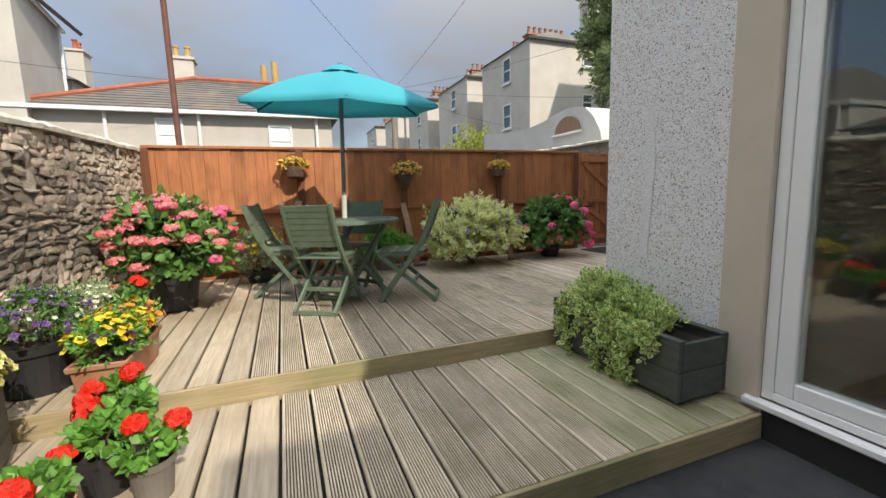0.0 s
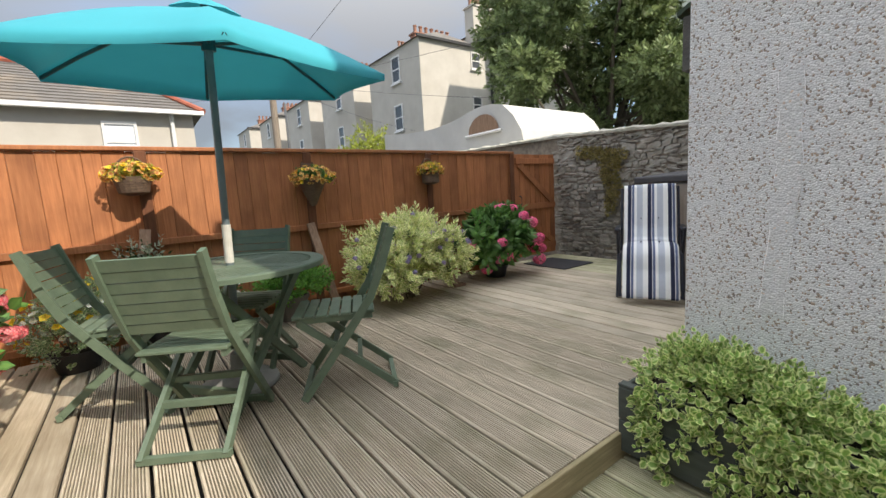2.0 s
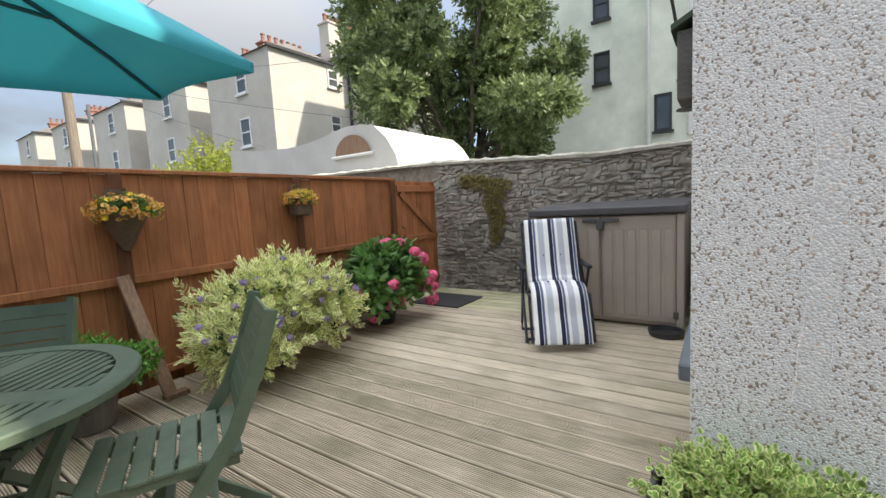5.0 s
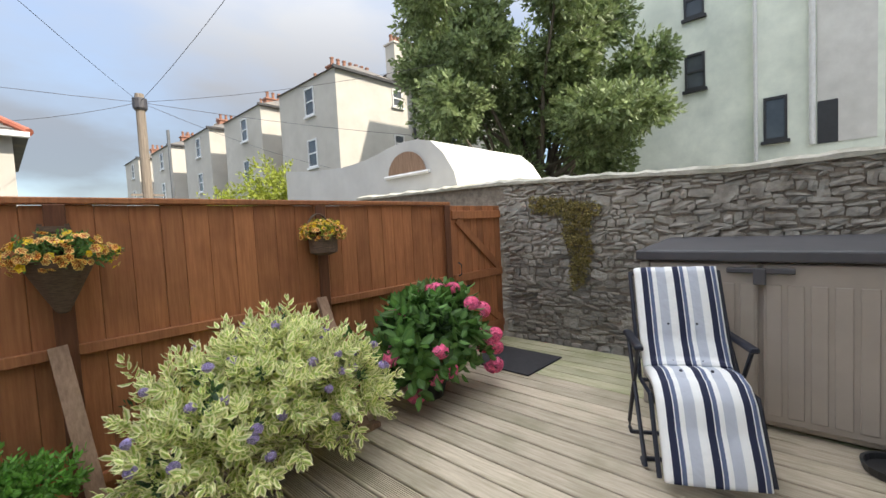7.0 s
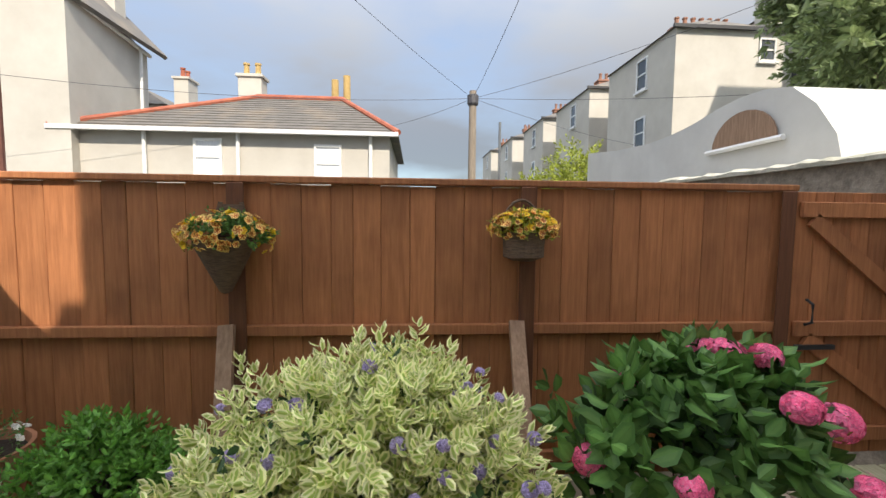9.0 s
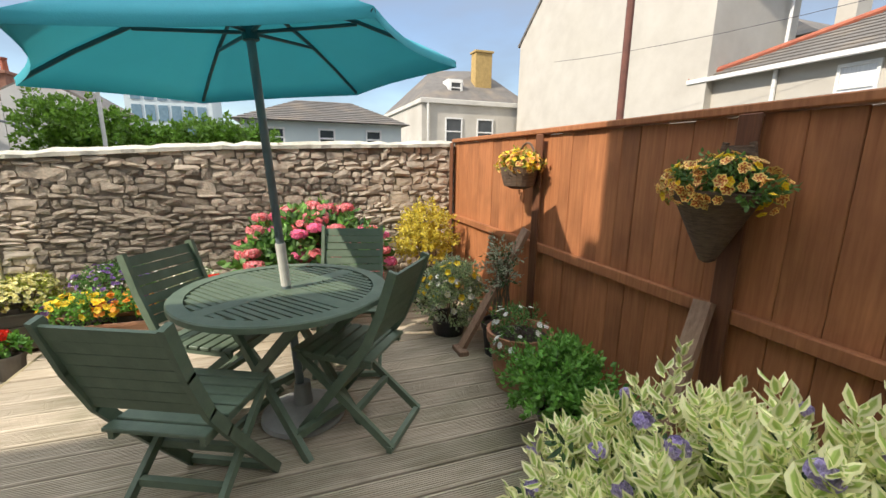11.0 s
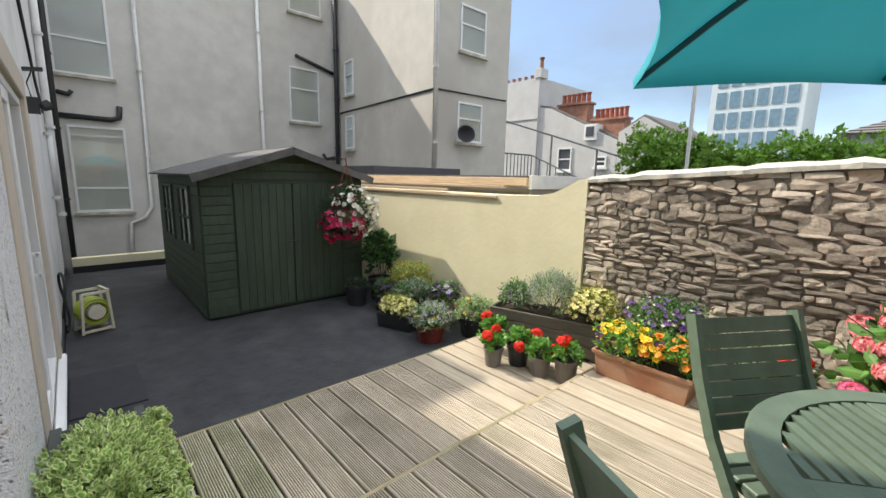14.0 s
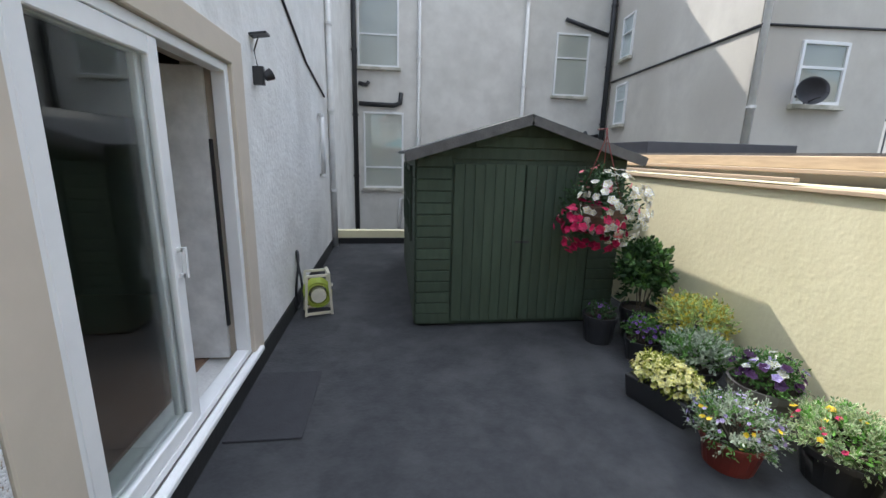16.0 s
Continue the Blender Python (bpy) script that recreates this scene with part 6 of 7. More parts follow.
part("dish", bm, M_lid, sd, smooth=True)
bm = bmesh.new()
tube(bm, [(0, 0.06, 0), (0, -0.04, -0.05), (0, -0.14, -0.05)], 0.02, 8)
tube(bm, [(0, 0.05, -0.17), (0, 0.30, -0.10)], 0.012, 6)
part("bracket", bm, M_lid, sd)

sl = thing("security_light", pose(2.60, -0.69, 2.09), "small black solar security light on the wall", "wall light")
bm = bmesh.new()
box(bm, -0.02, -0.02, -0.06, 0.05, 0.02, 0.06)
part("mount", bm, M_pot_b, sl)
bm = bmesh.new()
lathe(bm, [(0.012, -0.03), (0.03, -0.02), (0.04, 0.03), (0.035, 0.03)], 12, pose(-0.05, 0.02, 0.0, 60, 0, -60))
part("lamp_head", bm, M_pot_b, sl)
bm = bmesh.new()
box(bm, -0.10, -0.05, 0.25, 0.05, 0.05, 0.265, pose(0, 0, 0, 0, 8, 0))
part("solar_panel", bm, M_pot_b, sl)
bm = bmesh.new()
tube(bm, [(0.02, 0, 0.06), (0.035, 0, 0.16), (0.0, 0, 0.25)], 0.005, 6)
part("cable", bm, M_pot_b, sl)

# ---- over the yellow wall ----
ob_ = thing("outbuilding", Matrix.Identity(4), "low neighbouring outbuilding with a grey felt roof", "outbuilding")
bm = bmesh.new()
box(bm, -3.2, -3.3, 1.60, -1.10, 1.10, 1.66)
part("roof", bm, M_felt, ob_)
part("fascia", bbox(-1.11, -3.3, 1.555, -1.065, 1.1, 1.64, 0.004), M_batten, ob_)
part("fascia", bbox(-3.2, 1.10, 1.52, -1.1, 1.14, 1.665, 0.004), M_pipe_w, ob_)
part("wall", bbox(-3.1, -3.2, -1.2, -1.2, 1.05, 1.60, 0), M_cream, ob_)
part("parapet", bbox(-3.3, -3.45, 1.66, -1.3, -2.2, 1.80, 0.005), M_lid, ob_)
for k, (z, x, y0, y1) in enumerate(((1.425, 0.012, -1.7, 0.96), (1.475, 0.016, -3.0, 0.2), (1.53, -0.05, -3.0, 1.0))):
    bt = thing("timber_batten", pose(X_WEST, 0, z), "pale timber batten along the top of the yellow wall", "batten", "battens on the wall")
    part("batten", bbox(x - 0.03, y0, 0, x + 0.012, y1, 0.026, 0.003), M_batten, bt)

# ---- surroundings ----
def facade_window(parent, m, w, h, fm=None, sash=True, glass=None):
    """A window of a far building: recessed dark glass, frame, sill."""
    fm = fm or M_white
    wn_ = part("window", bbox(0.02, -0.004, 0.02, w - 0.02, 0.05, h - 0.02, 0, m), glass or M_wglass, parent)
    for q in ((0, 0, w, 0.07), (0, h - 0.07, w, h), (0, 0.07, 0.06, h - 0.07), (w - 0.06, 0.07, w, h - 0.07)):
        part("frame", bbox(q[0], -0.05, q[1], q[2], 0.04, q[3], 0, m), fm, wn_)
    if sash:
        part("glazing_bar", bbox(0.06, -0.035, h / 2 - 0.03, w - 0.06, 0.04, h / 2 + 0.03, 0, m), fm, wn_)
    part("sill", bbox(-0.06, -0.12, -0.09, w + 0.06, 0.0, -0.005, 0, m), fm, wn_)


M_wglass = simple("dark_window_glass", (0.05, 0.06, 0.07), 0.08, col2=(0.10, 0.11, 0.12), scale=0.6)


def facing(x, y, z, deg):
    """Pose of a window whose outer side faces the compass angle deg: 0 is -y (south), 90 is +x (east), 180 north, -90 west."""
    return pose(x, y, z, 0, 0, deg)


def hip_roof(x0, y0, x1, y1, ze, rx0, ry0, rx1, ry1, zr, over=0.25):
    bm = bmesh.new()
    e = [bm.verts.new(c) for c in ((x0 - over, y0 - over, ze), (x1 + over, y0 - over, ze), (x1 + over, y1 + over, ze), (x0 - over, y1 + over, ze))]
    a, b = bm.verts.new((rx0, ry0, zr)), bm.verts.new((rx1, ry1, zr))
    for f in ((e[0], e[1], b, a), (e[1], e[2], b), (e[2], e[3], a, b), (e[3], e[0], a), (e[3], e[2], e[1], e[0])):
        bm.faces.new(f)
    return bm


def chimney(parent, x, y, z0, z1, w, d, pots, mat, potmat=None):
    c = part("chimney", bbox(x - w / 2, y - d / 2, z0, x + w / 2, y + d / 2, z1, 0.01), mat, parent)
    part("cap", bbox(x - w / 2 - 0.06, y - d / 2 - 0.06, z1, x + w / 2 + 0.06, y + d / 2 + 0.06, z1 + 0.1, 0.01), mat, c)
    n = pots
    for k in range(n):
        bm = bmesh.new()
        px = x + (k - (n - 1) / 2) * w / n if w >= d else x
        py = y + (k - (n - 1) / 2) * d / n if d > w else y
        lathe(bm, [(0.10, z1 + 0.1), (0.085, z1 + 0.45), (0.11, z1 + 0.46), (0.11, z1 + 0.52)], 8, Matrix.Translation((px, py, 0)))
        part("chimney_pot", bm, potmat or M_tile, c)


def seams(parent, a, b, c, d, n, mat):
    """Rows of slates: thin raised courses over the quad a, b (eaves), c, d (ridge)."""
    a, b, c, d = [Vector(q) for q in (a, b, c, d)]
    nrm = (b - a).cross(d - a).normalized()
    if nrm.z < 0:
        nrm = -nrm
    bm = bmesh.new()
    for k in range(n):
        f0, f1 = k / n, (k + 1) / n
        p = [a.lerp(d, f0) + nrm * 0.03, b.lerp(c, f0) + nrm * 0.03, b.lerp(c, f1) + nrm * 0.008, a.lerp(d, f1) + nrm * 0.008]
        v = [bm.verts.new(q) for q in p] + [bm.verts.new(a.lerp(d, f0)), bm.verts.new(b.lerp(c, f0))]
        bm.faces.new(v[:4])
        bm.faces.new((v[4], v[5], v[1], v[0]))
    ob = part("slate_coursing", bm, mat, parent)
    ob["kind"] = "stuff"


# white bungalow to the north
bg = thing("bungalow", Matrix.Translation((0, 0, -0.22)), "white rendered bungalow with a mossy slate hip roof", "house")
part("wall", bbox(-5.85, 15.0, -1.2, 2.4, 20.5, 4.1, 0), M_cream, bg)
part("roof", hip_roof(-5.85, 15.0, 2.4, 20.5, 4.12, -2.0, 17.7, 0.7, 17.7, 5.75), M_slate, bg)
seams(bg, (-6.1, 14.75, 4.12), (2.65, 14.75, 4.12), (0.7, 17.7, 5.75), (-2.0, 17.7, 5.75), 14, M_slate)
part("gutter", bbox(-6.1, 14.66, 4.05, 2.65, 14.76, 4.16, 0.01), M_white, bg)
bm = bmesh.new()
tube(bm, [(-2.05, 17.7, 5.80), (0.75, 17.7, 5.80)], 0.09, 8)
tube(bm, [(-2.0, 17.7, 5.80), (-6.1, 14.75, 4.17)], 0.08, 8)
tube(bm, [(0.7, 17.7, 5.80), (2.65, 14.75, 4.17)], 0.08, 8)
part("ridge_tiles", bm, M_tile, bg, "red clay ridge and hip tiles")
chimney(bg, -2.35, 18.2, 5.0, 6.5, 0.75, 0.55, 2, M_render2, M_ochre)
for x, z1 in ((0.35, 6.6), (0.75, 6.75)):
    bm = bmesh.new()
    tube(bm, [(x, 18.3, 5.2), (x, 18.3, z1)], 0.12, 10)
    part("flue", bm, M_ochre, bg)
for x, z, h in ((-2.7, 3.0, 0.95), (0.40, 2.85, 1.0)):
    facade_window(bg, facing(x, 15.0, z, 0), 0.72, h, glass=M_curtain)
for x in (-3.9, -1.55, 1.9):
    bm = bmesh.new()
    tube(bm, [(x, 14.92, -1.2), (x, 14.92, 4.2)], 0.05, 8)
    part("drainpipe", bm, M_white, bg)

# gabled white house to the north-west
gh = thing("gabled_house", Matrix.Translation((0, 0, -0.3)), "tall white gabled house lit by the sun", "house")
bm = bmesh.new()
g0 = [bm.verts.new(c) for c in ((-15.7, 14.7, -1.2), (-5.5, 14.7, -1.2), (-5.5, 14.7, 7.4), (-10.1, 14.7, 12.0), (-15.7, 14.7, 7.4))]
g1 = [bm.verts.new(c) for c in ((-15.7, 18.6, -1.2), (-5.95, 18.6, -1.2), (-5.95, 18.6, 7.4), (-10.1, 18.6, 12.0), (-15.7, 18.6, 7.4))]
for k in range(5):
    bm.faces.new((g0[k], g0[(k + 1) % 5], g1[(k + 1) % 5], g1[k]))
bm.faces.new(g0[::-1])
bm.faces.new(g1)
bmesh.ops.recalc_face_normals(bm, faces=bm.faces[:])
part("wall", bm, M_cream, gh)
for s, xe in ((-1, -15.85), (1, -5.4)):
    bm = bmesh.new()
    bar(bm, (-10.1, 16.7, 12.1), (xe, 16.7, 7.35), 4.1, 0.12)
    part("roof", bm, M_slate, gh)
bm = bmesh.new()
tube(bm, [(-5.42, 14.6, 7.4), (-5.85, 18.6, 7.35)], 0.06, 8)
tube(bm, [(-5.72, 17.9, 7.35), (-5.75, 17.9, 4.3), (-5.6, 17.6, 4.1), (-5.6, 17.6, 0)], 0.05, 8)
part("gutter", bm, M_white, gh)
facade_window(gh, facing(-5.70, 16.4, 3.2, 90), 0.9, 1.3)
chimney(gh, -6.6, 18.0, 7.6, 9.6, 0.5, 0.5, 1, M_cream)
ho = thing("back_house", Matrix.Translation((0, 0, -0.4)), "white house behind the gabled one", "house")
part("wall", bbox(-11.0, 20.0, -1.2, -6.3, 27.0, 6.2, 0), M_cream, ho)
part("roof", hip_roof(-11.0, 20.0, -6.3, 27.0, 6.2, -8.6, 22.3, -8.6, 24.7, 7.6), M_slate, ho)
chimney(ho, -7.0, 23.0, 6.2, 8.0, 0.6, 0.8, 2, M_cream)
facade_window(ho, facing(-6.3, 21.2, 4.4, 90), 0.9, 1.2)

# grey and pale blue houses to the west
gy = thing("grey_house", Matrix.Identity(4), "grey rendered house with white sash windows", "house")
part("wall", bbox(-24.0, 9.87, -1.2, -16.0, 15.4, 4.4, 0), M_render2, gy)
part("cornice", bbox(-24.1, 9.77, 4.26, -15.85, 15.5, 4.48, 0.02), M_render, gy)
part("roof", hip_roof(-24.0, 9.87, -16.0, 15.4, 4.48, -20.0, 11.6, -19.0, 14.2, 6.5, 0.1), M_slate, gy)
chimney(gy, -17.5, 13.5, 5.0, 7.0, 0.6, 0.9, 0, M_ochre)
for y in (11.03, 12.67):
    facade_window(gy, facing(-16.0, y, 2.4, 90), 0.87, 1.27)
    facade_window(gy, facing(-16.0, y, -0.3, 90), 0.87, 1.4)
bm = bmesh.new()
tube(bm, [(-15.9, 10.15, -1.2), (-15.9, 10.15, 4.3)], 0.06, 8)
part("drainpipe", bm, M_pipe_w, gy)
dr = part("dormer", bbox(-17.6, 11.45, 4.7, -16.75, 12.2, 5.55, 0), M_white, gy)
facade_window(gy, facing(-16.75, 11.52, 4.85, 90), 0.6, 0.6)
pb = thing("pale_blue_house", Matrix.Identity(4), "low pale blue house with a grey hip roof", "house")
part("wall", bbox(-18.0, 2.6, -1.2, -12.0, 7.9, 2.87, 0), M_pblue, pb)
part("roof", hip_roof(-18.0, 2.6, -12.0, 7.9, 2.87, -14.9, 4.4, -14.5, 6.4, 3.85), M_slate, pb)
seams(pb, (-11.75, 2.35, 2.87), (-11.75, 8.15, 2.87), (-14.5, 6.4, 3.85), (-14.5, 4.4, 3.85), 12, M_slate)
for y in (3.35, 4.99, 6.6):
    facade_window(pb, facing(-12.0, y, 2.0, 90), 0.57, 0.67)

# tower block and flats far away
tw = thing("tower_block", Matrix.Translation((0, 0, -2.6)), "distant pale tower block with rows of blue windows", "building")
TWX, TWY = -70.0, -18.0
part("wall", bbox(TWX - 10, TWY, -1.2, TWX, TWY + 11, 21.5, 0), M_pblue, tw)
for k in range(6):
    for j in range(6):
        part("window", bbox(TWX + 0.01, TWY + 0.8 + j * 1.65, 3.5 + k * 2.9, TWX + 0.1, TWY + 2.0 + j * 1.65, 5.7 + k * 2.9, 0), M_bluegl, tw)
part("roof_plant", bbox(TWX - 9, TWY + 0.5, 21.5, TWX - 0.5, TWY + 10.5, 22.6, 0), M_steel, tw)
fl = thing("flats", Matrix.Translation((0, 0, -2.2)), "distant white flats with banded balconies", "building")
part("wall", bbox(-72, -4, -1.2, -64, 12, 8.5, 0), M_cream, fl)
for k in range(3):
    part("window_band", bbox(-63.98, -3, 1.6 + k * 2.4, -63.9, 11, 3.0 + k * 2.4, 0), M_bluegl, fl)

# white houses with chimneys to the south-west
def end_house(name, label, prof, x0, x1, wall_mat, drop):
    """A house whose end wall, with the outline prof (y, z), faces east at x1."""
    t = thing(name, Matrix.Translation((0, 0, drop)), label, "house", "houses beyond the yard")
    bm = bmesh.new()
    p = [bm.verts.new((x1, y, z)) for y, z in prof]
    q = [bm.verts.new((x0, y, z)) for y, z in prof]
    n = len(prof)
    for j in range(n):
        bm.faces.new((p[j], p[(j + 1) % n], q[(j + 1) % n], q[j]))
    bm.faces.new(p[::-1])
    bm.faces.new(q)
    bmesh.ops.recalc_face_normals(bm, faces=bm.faces[:])
    part("wall", bm, wall_mat, t)
    for (ya, za), (yb, zb) in zip(prof, prof[1:]):
        if abs(yb - ya) > 0.3 and min(za, zb) > 1:
            bm = bmesh.new()
            xm, wd = (x0 + x1) / 2 - 0.05, abs(x1 - x0) - 0.1
            bar(bm, (xm, ya, za + 0.05), (xm, yb, zb + 0.05), wd, 0.09)
            part("roof", bm, M_slate, t)
    return t


wh = end_house("white_house", "white rendered house with brick chimneys and clay pots", [(-10.4, -1.2), (-10.4, 6.2), (-7.6, 5.66), (-4.3, 4.08), (-4.3, -1.2)], -18.5, -14.0, M_whitewash, -0.85)
for y0, y1, z0, z1, np_ in ((-7.45, -6.0, 4.8, 5.75, 6), (-5.75, -4.3, 4.0, 4.98, 7)):
    chimney(wh, -14.75, (y0 + y1) / 2, z0, z1, 0.55, y1 - y0, np_, M_brick)
dmr = part("dormer", bbox(-14.6, -5.75, 4.15, -13.9, -5.2, 4.80, 0.01), M_white, wh)
part("dormer_window", bbox(-13.895, -5.65, 4.3, -13.88, -5.3, 4.7, 0), M_wglass, dmr)
facade_window(wh, facing(-14.0, -7.0, 2.9, 90), 0.7, 1.0)
facade_window(wh, facing(-14.0, -5.2, 3.05, 90), 0.5, 0.45)
wh2 = end_house("gable_cottage", "low white cottage with a plain gable end", [(-4.28, -1.2), (-4.28, 4.0), (-3.36, 4.52), (-1.6, 3.45), (-1.6, -1.2)], -18.0, -14.0, M_whitewash, -0.45)
wp = thing("white_parapet_house", Matrix.Translation((0, 0, -0.85)), "white rendered wall with a parapet and chimney pots", "house")
part("wall", bbox(-18.0, -12.5, -1.2, -13.9, -8.15, 7.05, 0), M_whitewash, wp)
part("end_pier", bbox(-14.4, -8.4, 7.05, -13.85, -8.05, 7.45, 0.01), M_whitewash, wp)
part("string_course", bbox(-13.9, -12.5, 5.25, -13.86, -8.15, 5.33, 0), M_whitewash, wp)
for k in range(6):
    bm = bmesh.new()
    lathe(bm, [(0.09, 7.05), (0.075, 7.22), (0.10, 7.23), (0.10, 7.27)], 8, Matrix.Translation((-14.2, -10.6 + 0.36 * k, 0)))
    part("chimney_pot", bm, M_cpot, wp)
bm = bmesh.new()
lathe(bm, [(0.10, 7.45), (0.08, 7.85), (0.12, 7.87), (0.12, 7.95)], 8, Matrix.Translation((-14.1, -8.22, 0)))
part("chimney_pot", bm, M_cpot, wp)

# outside stair with railings
st = thing("outside_stair", Matrix.Translation((0, 0, -0.33)), "grey steel outside stair with railings", "stair")
part("landing", bbox(-9.0, -5.2, 1.75, -6.15, -3.7, 1.9, 0.01), M_coping, st)
part("support", bbox(-8.9, -5.1, -1.2, -6.3, -3.9, 1.75, 0), M_cream, st)
P0, P1 = Vector((-6.2, -3.7, 1.9)), Vector((-7.6, -3.7, 1.9))
for k in range(10):
    p = P0.lerp(P1, k / 9)
    bm = bmesh.new()
    tube(bm, [p, p + Vector((0, 0, 0.75))], 0.014, 5)
    part("baluster", bm, M_steel, st)
Q0, Q1 = Vector((-7.6, -3.7, 2.65)), Vector((-8.4, -0.6, 1.2))
for k in range(14):
    p = Q0.lerp(Q1, k / 13)
    bm = bmesh.new()
    tube(bm, [p - Vector((0, 0, 0.8)), p], 0.016, 5)
    part("baluster", bm, M_steel, st)
bm = bmesh.new()
tube(bm, [P0 + Vector((0, 0, 0.75)), P1 + Vector((0, 0, 0.75)), Q1], 0.022, 6)
tube(bm, [Q0 - Vector((0, 0, 0.8)), Q1 - Vector((0, 0, 0.8))], 0.03, 6)
tube(bm, [(-9.5, -6.6, 4.1), (-9.5, -1.2, 2.42)], 0.03, 6)
for f in (0.42, 0.72, 0.92):
    tube(bm, [(-9.5, -6.6 + 5.4 * f, 4.1 - 1.68 * f), (-9.5, -6.6 + 5.4 * f, -1.2)], 0.03, 6)
part("handrail", bm, M_steel, st)
for k in range(7):
    f = k / 7
    part("tread", bbox(-8.3 - f * 0.5, -3.6 + f * 3, 1.75 - f * 1.3, -7.5 - f * 0.5, -3.3 + f * 3, 1.80 - f * 1.3, 0), M_steel, st)

# the terrace to the north-east
def terrace(name, x, y, depth, zt, label, mat):
    t = thing(name, Matrix.Translation((0.15, 0, -0.42)), label, "house", "terrace of tall houses")
    part("wing_wall", bbox(x, y, -1.2, x + 4.7, y + depth, zt, 0), mat, t)
    part("wing_roof", hip_roof(x, y, x + 4.7, y + depth, zt, x + 2.3, y + 1.6, x + 4.4, y + depth - 1.2, zt + 1.1, 0.12), M_slate, t)
    part("gutter", bbox(x - 0.2, y - 0.2, zt - 0.06, x + 4.7, y - 0.1, zt + 0.06, 0), M_pipe_b, t)
    part("house_wall", bbox(x + 4.72, y - 1.6, -1.2, x + 12, y + 5.5, zt + 1.3, 0), mat, t)
    part("house_roof", hip_roof(x + 4.72, y - 1.6, x + 12, y + 5.5, zt + 1.3, x + 7.5, y + 1.0, x + 7.5, y + 3.0, zt + 2.7, 0.15), M_slate, t)
    chimney(t, x + 3.0, y + 3.0, zt + 0.2, zt + 1.3, 2.6, 0.5, 7, M_brick, M_cpot)
    chimney(t, x + 4.9, y + 0.6, zt + 0.4, zt + 2.2, 2.3, 0.7, 9, M_render2, M_cpot)
    for z in (zt - 1.1, zt - 3.3):
        facade_window(t, facing(x + 3.2, y, z, 0), 0.65, 0.85, M_pipe_w)
    for z in (zt - 1.6, zt - 4.0):
        facade_window(t, facing(x, y + 2.6, z, -90), 0.8, 1.3, M_white)
    for z in (zt - 0.9, zt - 3.7):
        facade_window(t, facing(x + 5.2, y - 1.6, z, 0), 0.8, 1.5)
    bm = bmesh.new()
    tube(bm, [(x + 4.55, y - 0.1, -1.2), (x + 4.55, y - 0.1, zt)], 0.07, 8)
    part("drainpipe", bm, M_pipe_b, t)


for k, (dx, dy, dz) in enumerate(((0, 0, 0), (-0.2, 7.0, 0.0), (-0.5, 14.0, 0.1), (-0.9, 21.5, 0.2), (-1.4, 29.0, 0.3))):
    terrace("terrace_house", 12.4 + dx, 18.5 + dy, 5.2, 9.15 + dz, "cream rendered terrace house with slate roof and chimney pots", M_cream if k % 2 == 0 else M_render2)

# pale green house to the east
pg = thing("pale_green_house", Matrix.Translation((0, -0.28, 0.1)), "tall pale green rendered house with dark windows", "house")
part("wall", bbox(17.0, -8.0, -1.2, 24.0, 4.66, 15.0, 0), M_pale, pg)
part("set_back_wall", bbox(17.25, 4.66, -1.2, 24.0, 9.6, 15.0, 0), M_pale, pg)
for y, z in ((4.43, 3.45), (1.8, 8.6)):
    facade_window(pg, facing(17.0, y, z, -90), 0.52, 1.2, M_pot_b, sash=False)
for y, z in ((6.42, 5.4), (6.42, 7.6), (6.42, 10.0)):
    facade_window(pg, facing(17.25, y, z, -90), 0.55, 1.1, M_pot_b)
bm = bmesh.new()
tube(bm, [(16.92, 4.6, -1.2), (16.92, 4.6, 15.0)], 0.05, 8)
tube(bm, [(16.9, 3.4, 3.2), (16.9, 3.4, 15.0)], 0.07, 8)
part("drainpipe", bm, M_pipe_w, pg)
# Flat grey panel whose colour stands in for a shaded hollow.
part("recess_shade_panel", bbox(16.985, 2.2, 3.2, 16.998, 3.3, 9.0, 0), M_render, pg)
part("dark_door", bbox(16.97, 2.9, 3.2, 16.984, 3.3, 4.3, 0), M_pot_b, pg)

# white building with a curved roof behind the lane wall
wv = thing("vaulted_outbuilding", Matrix.Translation((0, -0.5, -0.38)), "white outbuilding with a curved barrel roof", "outbuilding")
prof = [(12.4, 3.42), (11.2, 3.28), (10.2, 3.22), (9.8, 3.23), (9.4, 3.26), (9.1, 3.30), (8.8, 3.36), (8.45, 3.40), (8.1, 3.39), (7.8, 3.32), (7.55, 3.1), (7.35, 2.8), (7.25, 2.4), (7.2, 1.0), (7.2, -1.2), (12.4, -1.2)]
bm = bmesh.new()
a = [bm.verts.new((6.62, y, z)) for y, z in prof]
b = [bm.verts.new((9.2, y, z)) for y, z in prof]
n = len(prof)
for k in range(n):
    bm.faces.new((a[k], a[(k + 1) % n], b[(k + 1) % n], b[k]))
bm.faces.new(a)
bm.faces.new(b[::-1])
bmesh.ops.recalc_face_normals(bm, faces=bm.faces[:])
part("shell", bm, M_whitewash, wv)
bm = bmesh.new()
arc = [(6.60, 8.34 + 0.44 * math.cos(t), 2.87 + 0.36 * math.sin(t)) for t in np.linspace(0, math.pi, 14)]
v = [bm.verts.new(q) for q in arc]
w = [bm.verts.new((6.58, q[1], q[2])) for q in arc]
bm.faces.new(v)
bm.faces.new(w[::-1])
for k in range(14):
    bm.faces.new((v[k], v[(k + 1) % 14], w[(k + 1) % 14], w[k]))
bmesh.ops.recalc_face_normals(bm, faces=bm.faces[:])
